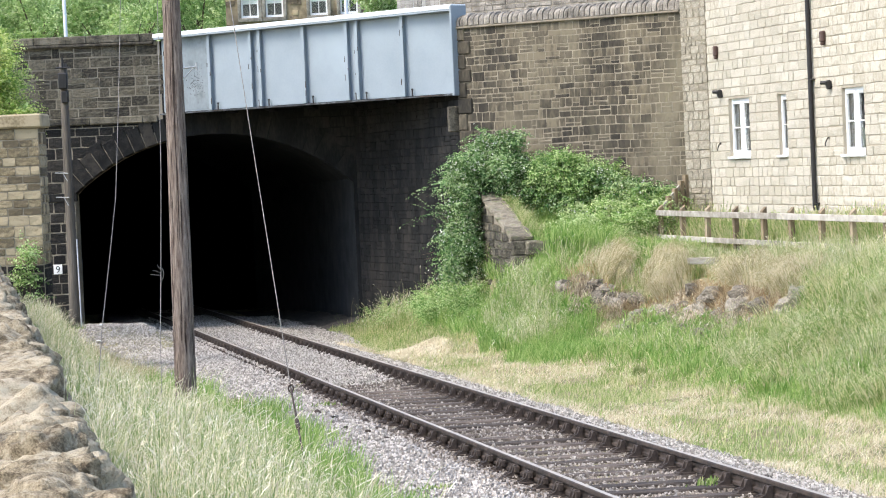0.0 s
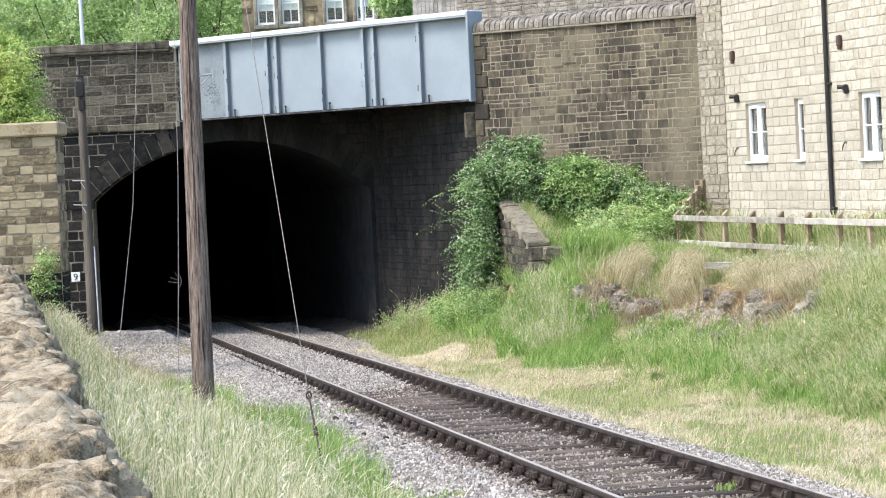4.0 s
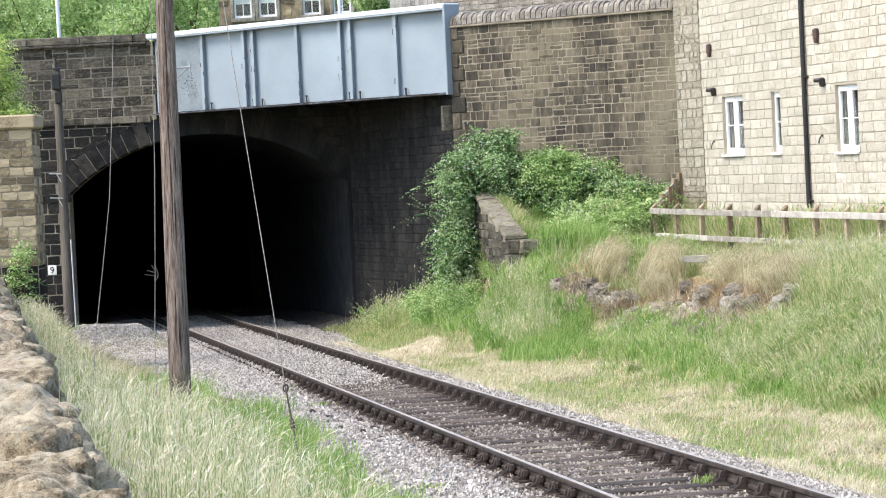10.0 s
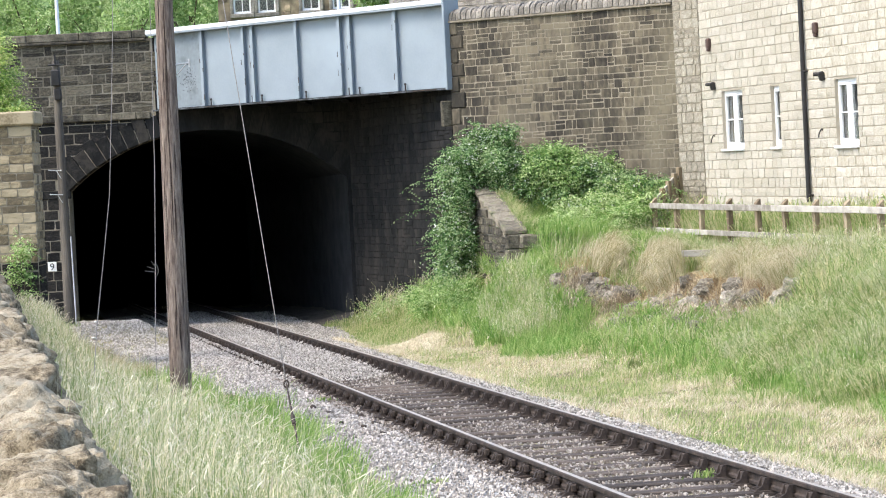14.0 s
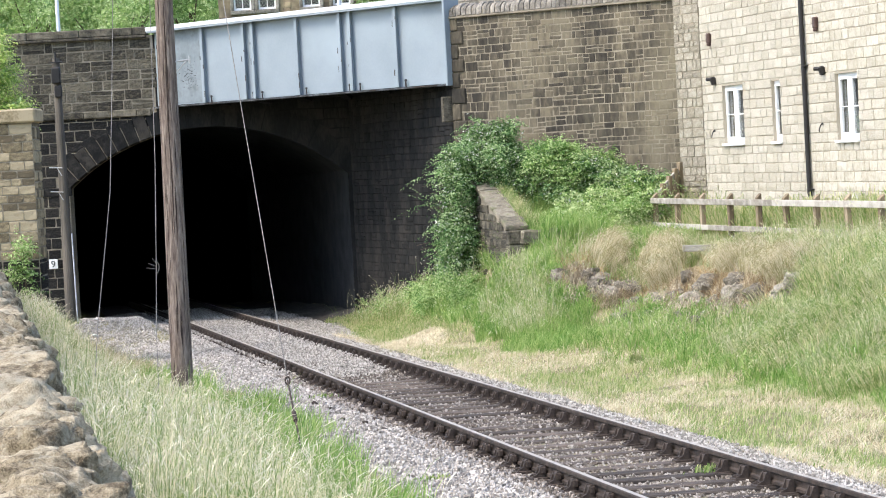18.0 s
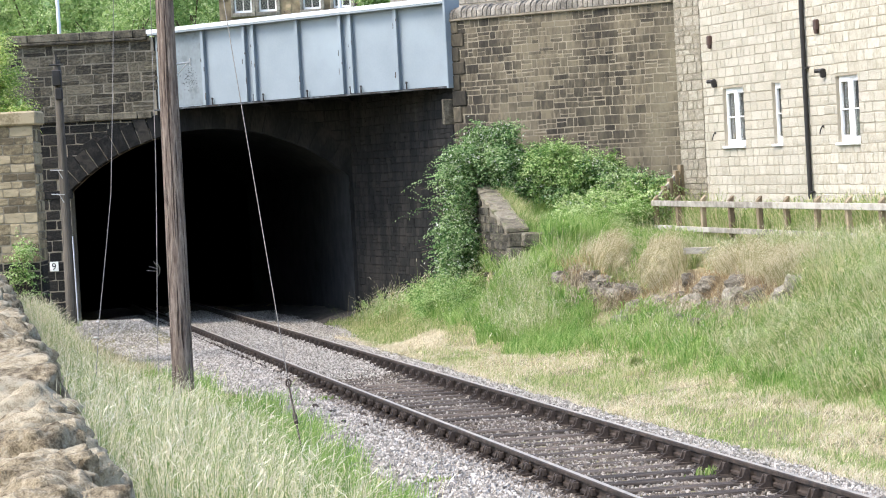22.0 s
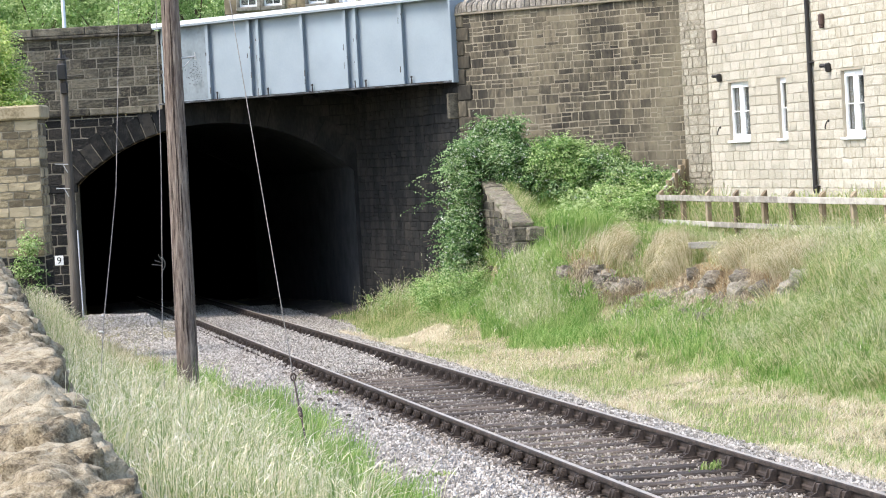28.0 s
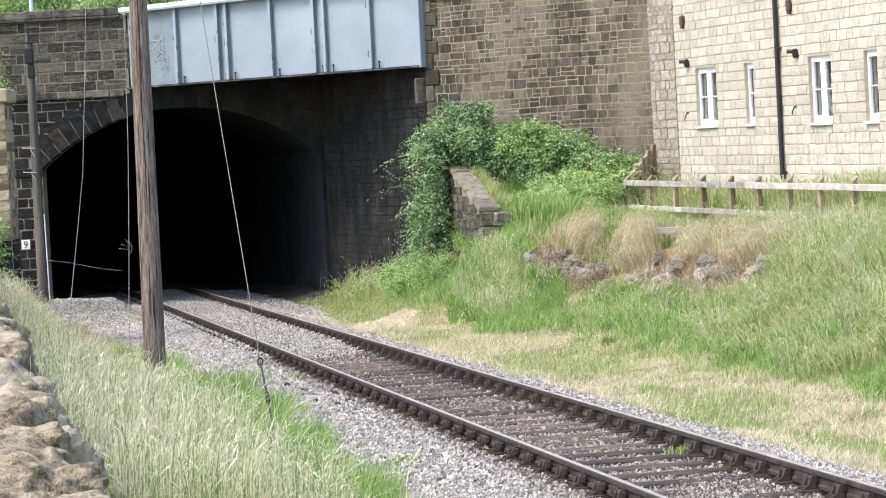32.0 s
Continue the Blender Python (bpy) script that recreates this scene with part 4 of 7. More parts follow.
def build_wing():
    root = tagged(empty("wing_wall"), "low sloping stone wing wall with mossy flat copings", "wall")
    a, b = track(4.58, 3.2), track(4.35, -2.0)
    m, w = plane_frame((a.x, a.y), (b.x, b.y))
    zt = lambda t: 2.88 - (2.88 - 1.86) * t / w
    bm = bmesh.new()
    v = [bm.verts.new(m @ Vector(p)) for p in ((0, .02, -.5), (w, .02, -.5), (w, .02, zt(w)), (0, .02, zt(0)), (0, .45, -.5), (w, .45, -.5), (w, .45, zt(w)), (0, .45, zt(0)))]
    for f in ((0, 1, 2, 3), (5, 4, 7, 6), (1, 5, 6, 2), (4, 0, 3, 7), (3, 2, 6, 7)):
        bm.faces.new([v[i] for i in f])
    part("wall", bm, M_MORTAR_D, root)
    courses(root, m, w, -.1, 2.75, (.13, .18), (.28, .6), (M_SOOT, M_SOOT_I), 51, lambda x0, x1, z0, z1: z1 < zt(x1) + .02, limit=150, depth=.04, gap=.016)
    n = 6
    for i in range(n):
        t0, t1 = w * i / n, w * (i + 1) / n
        bm = bmesh.new()
        d = math.degrees(math.atan2(zt(0) - zt(w), w))
        box(bm, (w / n - .01, .44, .1), m @ pose((t0 + t1) / 2, .18, zt((t0 + t1) / 2) + .04 + .015 * math.sin(i * 9), 0, d + 1.5 * math.sin(i * 5), 0), .02)
        weather(bm)
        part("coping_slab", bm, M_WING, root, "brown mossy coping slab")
    bm = bmesh.new()
    box(bm, (.3, .8, .26), m @ pose(w + .06, .62, zt(w) - .13), .03)
    weather(bm)
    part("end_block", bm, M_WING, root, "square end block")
    z, k = .2, 0
    while z < zt(w) - .2:
        bm = bmesh.new()
        box(bm, (.3 if k % 2 else .42, .5, .27), m @ pose(w - (.1 if k % 2 else .16), .235, z + .135), .02)
        part("quoin", bm, M_SOOT, root)
        z, k = z + .28, k + 1
    return root


build_wing()


# ---- gate pillar and abutment wall beside it ----
def build_pillar():
    root = tagged(empty("stone_pillar"), "buff sandstone pillar with a flat capstone at the wall's end", "pillar")
    a, b = (-9.1, 52.4), (-7.40, 52.4)
    m, w = plane_frame(a, b)
    bm = bmesh.new()
    box(bm, (w + .004, .92, 4.6), m @ pose(w / 2, .457, 2.1))
    part("core", bm, M_MORTAR, root)
    courses(root, m, w, .3, 1.86, (.2, .28), (.3, .5), (M_BASE, M_BASE_I), 63, None, limit=60, depth=.05)
    courses(root, m, w, 1.86, 4.40, (.13, .21), (.16, .4), (M_BUFF, M_WALL_I), 61, None, limit=200, depth=.05)
    m2, w2 = plane_frame(b, (b[0], b[1] + .95))
    courses(root, m2, w2, .3, 1.86, (.2, .28), (.3, .5), (M_BASE, M_BASE_I), 64, None, limit=60, depth=.05)
    courses(root, m2, w2, 1.86, 4.40, (.13, .25), (.18, .46), (M_BUFF, M_WALL_I), 62, None, limit=100, depth=.05)
    bm = bmesh.new()
    box(bm, (w + .16, 1.15, .26), m @ pose(w / 2, .48, 4.53), .03)
    part("capstone", bm, M_BUFF, root, "flat buff capstone")
    return root


build_pillar()


# ---- drystone wall beside the camera ----
def build_drystone():
    root = tagged(empty("drystone_wall"), "rough drystone boundary wall with uneven upright cope stones", "wall")
    rnd = random.Random(71)
    p0, p1 = Vector((-1.13, 11.0, 0)), Vector((-8.22, 51.9, 0))
    m, w = plane_frame((p0.x, p0.y), (p1.x, p1.y))
    # frame: x away from the camera, y to the left of the wall's right face
    zt = 1.6
    bm = bmesh.new()
    box(bm, (w, .5, 2.2), m @ pose(w / 2, .32, zt - 1.12))
    part("core", bm, M_MORTAR_D, root)
    courses(root, m, w, .2, zt, (.1, .2), (.2, .5), (M_DRY, M_DRY), 72, None, limit=200, depth=.12, prefer=(3, 1.2))
    kinds = []
    for k in range(16):
        b = bmesh.new()
        bmesh.ops.create_icosphere(b, subdivisions=5 if k < 8 else 4, radius=1.0)
        seed = Vector((k * 7.3, k * 3.1, k * 1.7))
        cuts = []
        for _ in range(9):
            cuts.append((Vector((rnd.gauss(0, 1), rnd.gauss(0, 1), rnd.gauss(.3, .8))).normalized(), rnd.uniform(.6, .92)))
        for v in b.verts:
            c = v.co.copy()
            q = Vector((math.copysign(abs(c.x) ** .7, c.x), math.copysign(abs(c.y) ** .6, c.y), math.copysign(abs(c.z) ** .75, c.z)))
            f_ = min([1.0] + [hh / max(.05, q.dot(n_)) for n_, hh in cuts])
            p_ = q * (.12 + .88 * f_)
            ridge = 1 - 2 * abs(noise.noise(p_ * 1.1 + seed))
            fold = 1 - 2 * abs(noise.noise(Vector((p_.x * 1.1, p_.y * 1.5, p_.z * 2.8)) + seed * 1.7))
            pit = max(0, noise.noise(p_ * 2.7 + seed) - .2)
            bed = p_.z * 3.1 + .9 * p_.y + 1.1 * p_.x + .8 * noise.noise(p_ * 1.4 + seed)
            crack = max(0, 1 - abs(bed - round(bed)) * 9)
            d = 1 + .17 * noise.noise(p_ * .8 + seed) + .09 * ridge + .13 * fold - .26 * pit - .085 * crack + .035 * noise.noise(p_ * 6 + seed) + .02 * noise.noise(p_ * 14 + seed)
            v.co = p_ * d
        for f in b.faces:
            f.smooth = True
        me = bpy.data.meshes.new("cope_stone")
        b.to_mesh(me)
        b.free()
        me.materials.append(M_DRY)
        kinds.append(me)
    # cope stones set on edge, leaning on one another; a taller one now and then
    t = .2
    while t < w - .1:
        l = rnd.uniform(.34, .62) if t < 20 else rnd.uniform(.36, .6)
        h = rnd.uniform(.22, .32) + (.08 if rnd.random() < .3 else 0)
        ob = new("cope_stone", kinds[rnd.randrange(8) if t < 6 else rnd.randrange(8, 16)])
        ob.parent = root
        ob.matrix_local = m @ pose(t + l / 2, .36 + rnd.uniform(-.06, .06), zt + h * .3, rnd.uniform(-16, 16), rnd.uniform(-30, 6), rnd.uniform(-24, 24)) @ Matrix.Diagonal((l * .66, .37 * rnd.uniform(.82, 1.12), h * .95, 1))
        t += l * .82
    return root


build_drystone()


# ---- railway track ----
def build_track():
    root = tagged(empty("railway_track"), "single line of rusty bullhead rail on timber sleepers", "railway track")
    s0, s1 = -44.0, 58.0
    prof = [(-.030, -.145), (.030, -.145), (.033, -.118), (.011, -.105), (.010, -.05), (.035, -.038), (.035, -.007), (.025, 0), (-.025, 0), (-.035, -.007), (-.035, -.038), (-.010, -.05), (-.011, -.105), (-.033, -.118)]
    for u0 in (-.785, .79):
        rail = None
        for top in (False, True):
            bm = bmesh.new()
            rows = []
            pts = [(-.022, .003), (.022, .003), (.022, -.002), (-.022, -.002)] if top else prof
            for s in np.arange(s0, s1 + .1, 3.0):
                rows.append([bm.verts.new(track(u0 + u, s, h)) for u, h in pts])
            for a, b in zip(rows, rows[1:]):
                for i in range(len(pts)):
                    j = (i + 1) % len(pts)
                    bm.faces.new((a[i], a[j], b[j], b[i]))
            bmesh.ops.recalc_face_normals(bm, faces=bm.faces)
            if top:
                part("running_surface", bm, M_RAILTOP, rail, "worn brighter running surface")
            else:
                rail = part("rail", bm, M_RUST, root)
    # shared meshes of sleepers, chairs and keys
    def shared(name, build, mat):
        bm = bmesh.new()
        build(bm)
        me = bpy.data.meshes.new(name)
        bm.to_mesh(me)
        bm.free()
        me.materials.append(mat)
        return me

    def b_sleeper(bm):
        box(bm, (2.6, .25, .13), None, .012)

    def b_chair(bm):
        box(bm, (.36, .19, .035), pose(0, 0, -.165), .006)
        for sx in (-1, 1):
            for fy in (-.062, .062):
                prof_ = ((.040, -.15), (.165, -.15), (.16, -.135), (.11, -.115), (.082, -.05), (.07, -.038), (.040, -.038))
                lo = [bm.verts.new((sx * a_, fy - .013, b_)) for a_, b_ in prof_]
                hi = [bm.verts.new((sx * a_, fy + .013, b_)) for a_, b_ in prof_]
                bm.faces.new(lo), bm.faces.new(hi[::-1])
                for i in range(7):
                    j = (i + 1) % 7
                    bm.faces.new((lo[j], lo[i], hi[i], hi[j]))
            box(bm, (.035, .12, .085), pose(sx * .058, 0, -.09), .006)
            for by in (-.03, .03):
                rod(bm, (sx * .13, by, -.15), (sx * .13, by, -.118), .021, sides=7)
        bmesh.ops.recalc_face_normals(bm, faces=bm.faces)

    def b_key(bm):
        box(bm, (.05, .2, .07), None, .01)
    me_s = [shared("sleeper", b_sleeper, M_SLEEPER)]
    me_c, me_k = shared("chair", b_chair, M_RUST), shared("key", b_key, M_RUST)
    rnd = random.Random(81)
    yaw = math.degrees(math.atan2(-DX, DY))
    s = s0 + .4
    while s < 44:
        p = track(0, s, -.232)
        base = pose(p.x, p.y, p.z, -math.degrees(SLOPE), 0, yaw)
        ob = new("sleeper", me_s[0])
        ob.parent = root
        ob.matrix_local = base @ pose(rnd.uniform(-.05, .05), 0, rnd.uniform(-.008, .006), 0, 0, rnd.uniform(-.6, .6)) @ Matrix.Diagonal((1, rnd.uniform(.92, 1.06), 1, 1))
        for u0 in (-.785, .79):
            p = track(u0, s, 0)
            mb = pose(p.x, p.y, p.z, -math.degrees(SLOPE), 0, yaw)
            c = new("chair", me_c)
            c.parent = root
            c.matrix_local = mb
            k = new("key", me_k)
            k.parent = root
            side = -1 if u0 < 0 else 1
            k.matrix_local = mb @ pose(side * .058, rnd.uniform(-.03, .03), -.085)
        s += .685 + rnd.uniform(-.02, .02)
    # fishplates
    for s in (-33.0, -15.0, 3.0, 21.0):
        for u0 in (-.785, .79):
            for d in (-.024, .024):
                bm = bmesh.new()
                p = track(u0 + d, s, -.078)
                box(bm, (.022, .46, .062), pose(p.x, p.y, p.z, -math.degrees(SLOPE), 0, yaw), .004)
                part("fishplate", bm, M_RUST, root)
    return root


build_track()


def scatter(n, lo_s, hi_s, lo_u, hi_u, seed, bias=1.0):
    r = np.random.default_rng(seed)
    s = lo_s + (hi_s - lo_s) * r.random(n) ** bias
    u = r.uniform(lo_u, hi_u, n)
    x, y = TX + s * DX + u * DY, TY + s * DY - u * DX
    return r, s, u, x, y


def left_edge(y):
    return np.interp(y, [14, 27, 33.4, 38.6, 39.8, 45, 50, 54, 58, 66], [-2.75, -2.65, -2.25, -2.15, -2.6, -2.8, -3.2, -3.4, -3.6, -3.7]) + .14 * np.sin(y * 1.3 + 1) + .12 * np.sin(y * 2.3) + .08 * np.sin(y * 5.1)


def build_stones(name, mat, label, n, inner, seed, spill=False):
    """Loose ballast: small uneven stones on the bed."""
    r, s, u, x, y = scatter(n, -12, 14, -5.4, -1.9, seed, 1.0) if spill else scatter(n, -34, 24, -2.6, 2.75, seed, 1.4)
    edge = .25 * wave(s * .8, u * .3)
    ok = (u > -2.15 + edge) & (u < 1.82 + .5 * edge + .75 * smooth(53, 66, y))
    if spill:
        ok = (u > left_edge(y) - .35 - 1.1 * smooth(57, 61, y) + .3 * wave(x, y, 1.5)) & (u < -1.9)
    rail = (np.abs(np.abs(u) - .79) < .05)
    brown = (np.abs(u) < 1.15 + .1 * wave(s, u)) & (s < -10 + 2 * wave(s * .5, u))
    ok &= ~rail & (brown if inner else ~brown)
    r2 = r
    s, u, x, y = s[ok], u[ok], x[ok], y[ok]
    n = len(s)
    h = np.interp(u, [-2.4, -1.75, -1.2, -.85, -.6, .6, .85, 1.15, 1.35, 1.8], [-.28, -.18, -.165, -.185, -.198, -.198, -.185, -.165, -.18, -.25])
    cover = smooth(-13, -7, s + 1.5 * wave(s, u)) * (np.abs(u) < .95) + .3 * (np.abs(u) < .9) * (wave(s * .7, u * 1.5 + 3) > .4)
    h = h + .055 * np.clip(cover, 0, 1)
    z = -SLOPE * (y - TY) + h + r2.uniform(-.012, .022, n)
    z = np.maximum(z, ground_z(x, y) + (.012 if spill else -.01))
    size = r2.uniform(.009, .0215, n) * (1 + .5 * (r2.random(n) < .04)) * (1 + .2 * (u < -.9))
    base = np.array([[1, 0, -1], [-.5, .87, -1], [-.5, -.87, -1], [-.75, .1, .7], [.45, .8, .7], [.4, -.75, .7]], float)
    F = np.array([[3, 5, 4], [0, 1, 4], [0, 4, 5], [1, 2, 3], [1, 3, 4], [2, 0, 5], [2, 5, 3]])
    V = base[None] * (1 + r2.uniform(-.45, .3, (n, 6, 3)))
    V *= (size[:, None] * r2.uniform(.6, 1.15, (n, 3)))[:, None, :]
    a, b = r2.uniform(0, 6.28, n), r2.uniform(-.6, .6, n)
    ca, sa_, cb, sb = np.cos(a), np.sin(a), np.cos(b), np.sin(b)
    X = V[..., 0] * cb[:, None] + V[..., 2] * sb[:, None]
    Zz = -V[..., 0] * sb[:, None] + V[..., 2] * cb[:, None]
    V = np.stack([X * ca[:, None] - V[..., 1] * sa_[:, None], X * sa_[:, None] + V[..., 1] * ca[:, None], Zz], -1)
    V += np.stack([x, y, z], -1)[:, None, :]
    Fa = (F[None] + 6 * np.arange(n)[:, None, None]).reshape(-1, 3)
    return tagged(soup(name, V.reshape(-1, 3), Fa, mat), label, "ballast", kind="stuff")


build_stones("ballast", M_BALLAST, "loose pale grey ballast stones", 160000, False, 90)
build_stones("oily_ballast", M_BROWNSTONE, "brown stained ballast between the sleepers", 130000, True, 91)
build_stones("spilled_ballast", M_BALLAST, "grey stones heaped beside the tunnel mouth", 46000, False, 92, True)


# ---- poles, wires ----
def build_pole():
    root = tagged(empty("telegraph_pole"), "tall weathered brown timber pole standing in long grass", "pole")
    bx, by = -3.352, 35.9
    z0 = float(ground_z(bx, by)) - .3
    bm = bmesh.new()
    n, H_ = 26, 9.2
    rows = []
    for i in range(24):
        z = z0 + (H_ + .3) * i / 23
        r = .143 - .046 * i / 23
        rows.append([bm.verts.new((bx + .072 * (i / 23) + r * (1 + .035 * noise.noise((math.cos(a) * 2, math.sin(a) * 2, z * .25))) * math.cos(a), by + r * math.sin(a), z)) for a in [2 * math.pi * k / n for k in range(n)]])
    for a, b in zip(rows, rows[1:]):
        for k in range(n):
            bm.faces.new((a[k], a[(k + 1) % n], b[(k + 1) % n], b[k]))
    bm.faces.new(rows[-1])
    for f in bm.faces:
        f.smooth = True
    part("shaft", bm, M_POLE, root)
    # small steel bracket with an insulator pin
    bm = bmesh.new()
    rod(bm, (bx + .12, by - .02, 4.76), (bx + .33, by - .02, 4.78), .012)
    rod(bm, (bx + .13, by - .02, 4.60), (bx + .29, by - .02, 4.77), .008)
    rod(bm, (bx + .33, by - .02, 4.73), (bx + .33, by - .02, 4.83), .014)
    part("bracket", bm, M_STEEL, root, "white-painted steel bracket")
    return root


build_pole()


def build_stay(name, anchor, mid, top, label, eye=True):
    root = tagged(empty(name), label, "stay wire")
    bm = bmesh.new()
    rod(bm, mid, top, .0055, sides=6)
    part("wire", bm, M_WIRE, root)
    bm = bmesh.new()
    rod(bm, anchor, mid, .011 if eye else .008, sides=6)
    part("anchor_rod", bm, M_RUST if eye else M_WIRE, root)
    if eye:
        bm = bmesh.new()
        c = Vector(mid)
        pts = [c + Vector((.026 * math.cos(a), 0, .04 * math.sin(a))) for a in np.linspace(0, 2 * math.pi, 13)]
        tube(bm, pts, .01)
        part("eye", bm, M_RUST, root, "rusty forged eye")
        bm = bmesh.new()
        d = (Vector(anchor) - c).normalized()
        rod(bm, c + d * .62, c + d * .78, .024, sides=8)
        part("turnbuckle", bm, M_RUST, root)
    return root


build_stay("stay_wire", (-1.50, 29.0, .3), (-1.702, 30.4, 1.069), (-2.52, 34.0, 6.30), "taut steel stay wire with a rusty ground anchor")


def build_wire(name, pts, label, tangle=None):
    root = tagged(empty(name), label, "wire")
    bm = bmesh.new()
    tube(bm, pts, .0045)
    part("wire", bm, M_WIRE, root)
    if tangle:
        bm = bmesh.new()
        c = Vector(tangle)
        loop = [c + Vector((.045 * math.cos(a) - .01, -.01, .075 * math.sin(a))) for a in np.linspace(-1.6, 1.9, 9)]
        tube(bm, loop, .0045, 5)
        for dx, dz, ex, ez in ((0, .01, -.09, .05), (0, -.02, -.12, .0), (.01, .03, -.04, .11)):
            rod(bm, c + Vector((dx, 0, dz)), c + Vector((ex, -.02, ez)), .0035, sides=5)
        part("tangle", bm, M_WIRE, root, "frayed tangle of wire ends")
    return root


build_wire("stay_wire", [(-3.88, 31.0, .55), (-3.899, 31.2, .886), (-3.944, 32.3, 1.649), (-3.947, 33.5, 2.517), (-3.941, 34.3, 3.177), (-3.97, 35.2, 4.15), (-3.995, 36.0, 5.101), (-4.016, 37.0, 6.618)], "thin steel stay wire running up from the grass")
build_wire("drop_wire", [(-3.22, 31.6, .5), (-3.238, 31.8, .869), (-3.306, 32.6, 1.538), (-3.345, 33.4, 2.26), (-3.406, 34.6, 3.497), (-3.491, 35.9, 5.218), (-3.518, 36.5, 6.555)], "thin dark wire hanging beside the pole with a frayed tangle", (-3.345, 33.4, 2.26))
build_wire("drop_wire", [(-3.42, 31.4, .5), (-3.245, 31.95, 1.0)], "short wire branching off into the grass")


def build_pole2():
    root = tagged(empty("signal_cable_pole"), "dark timber pole with a cable box against the abutment", "pole")
    b, t = Vector((-8.45, 64.4, -.3)), Vector((-8.46, 64.4, 6.05))
    bm = bmesh.new()
    rod(bm, b, t, .13, .085, 16)
    part("shaft", bm, M_POLE_D, root)
    bm = bmesh.new()
    box(bm, (.2, .2, .36), pose(t.x, t.y - .12, 5.65), .02)
    box(bm, (.16, .16, .26), pose(t.x + .03, t.y - .12, 5.28), .02)
    part("cable_box", bm, M_BLACK, root, "blue-grey metal cable box")
    bm = bmesh.new()
    rod(bm, t + Vector((-.16, -.1, -.1)), t + Vector((.16, -.1, -.1)), .02)
    rod(bm, t + Vector((0, -.1, -.12)), t + Vector((0, -.1, .14)), .022)
    part("cross_pin", bm, M_BLACK, root)
    bm = bmesh.new()
    rod(bm, (-8.29, 64.25, -.05), (-8.31, 64.25, 2.05), .016)
    part("conduit", bm, M_FADED, root, "white plastic cable conduit")
    for z in (3.0, 3.55):
        bm = bmesh.new()
        rod(bm, (t.x - .28, t.y - .1, z + .02), (t.x + .02, t.y - .12, z), .012)
        rod(bm, (t.x - .1, t.y - .1, z), (t.x, t.y - .12, z - .18), .01)
        part("step_iron", bm, M_STEEL, root)
    return root


build_pole2()


def build_plate():
    root = tagged(empty("number_plate"), "small white enamel bridge plate with a black 9", "sign")
    x, y, z = -9.28, ARCH_Y - .09, 1.26
    bm = bmesh.new()
    box(bm, (.21, .015, .23), pose(x, y, z), .004)
    part("plate", bm, M_WHITE, root)
    cu = bpy.data.curves.new("digit", "FONT")
    cu.body, cu.size, cu.align_x, cu.extrude = "9", .23, "CENTER", .004
    tmp = bpy.data.objects.new("digit", cu)
    scene.collection.objects.link(tmp)
    bpy.context.view_layer.update()
    me = bpy.data.meshes.new_from_object(tmp)
    bpy.data.objects.remove(tmp)
    me.materials.clear()
    me.materials.append(M_INK)
    ob = new("digit", me)
    ob.parent = root
    ob.matrix_local = pose(x, y - .012, z - .08, 90, 0, 0)
    return root


build_plate()


# ---- plants ----
def blades(name, x, y, height, width, lean, mat, seed, label, category="grass", wind=(.3, -.1), up=0.0, fine=True, mess=1.6):
    """Grass: each blade a bent, tapered strip; neighbours lean much the same way."""
    r = np.random.default_rng(seed)
    n = len(x)
    z = ground_z(x, y) - .02 + up
    clump = 1 + .3 * wave(x, y, 2.3) + .25 * wave(y, x, 5.2)
    h = height * r.uniform(.45, 1.2, n) * clump * (1 + .4 * (r.random(n) < .08))
    a = 1.6 * wave(x, y, .8) + 1.6 * wave(y, x, 2.9) + r.normal(0, mess, n)
    d = lean * r.uniform(.1, 1.15, n) * h
    ox, oy = np.cos(a) * d + wind[0] * h * lean * .6, np.sin(a) * d + wind[1] * h * lean * .6
    f = r.uniform(-.9, .9, n)
    wx, wy = np.cos(f) * width / 2, np.sin(f) * width / 2
    P = np.zeros((n, 7, 3))
    for k, (g, zz, wk) in enumerate(((0, 0, 1), (.25, .5, .9), (.62, .85, .6))):
        P[:, 2 * k, 0], P[:, 2 * k, 1], P[:, 2 * k, 2] = x + ox * g - wx * wk, y + oy * g - wy * wk, z + h * zz
        P[:, 2 * k + 1, 0], P[:, 2 * k + 1, 1], P[:, 2 * k + 1, 2] = x + ox * g + wx * wk, y + oy * g + wy * wk, z + h * zz
    P[:, 6, 0], P[:, 6, 1], P[:, 6, 2] = x + ox, y + oy, z + h
    if fine:
        T = np.array([[0, 1, 3], [0, 3, 2], [2, 3, 5], [2, 5, 4], [4, 5, 6]])
        Q = P
    else:
        T = np.array([[0, 1, 3], [0, 3, 2], [2, 3, 4]])
        Q = np.concatenate([P[:, :2], (P[:, 2:4] + P[:, 4:6]) / 2, P[:, 6:]], 1)
    F = (T[None] + Q.shape[1] * np.arange(n)[:, None, None]).reshape(-1, 3)
    ob = soup(name, Q.reshape(-1, 3), F, mat)
    tips = np.stack([x + ox, y + oy, z + h], -1)
    dirs = np.stack([ox * .38, oy * .38, h * .15], -1)
    return tagged(ob, label, category, kind="stuff"), tips, dirs


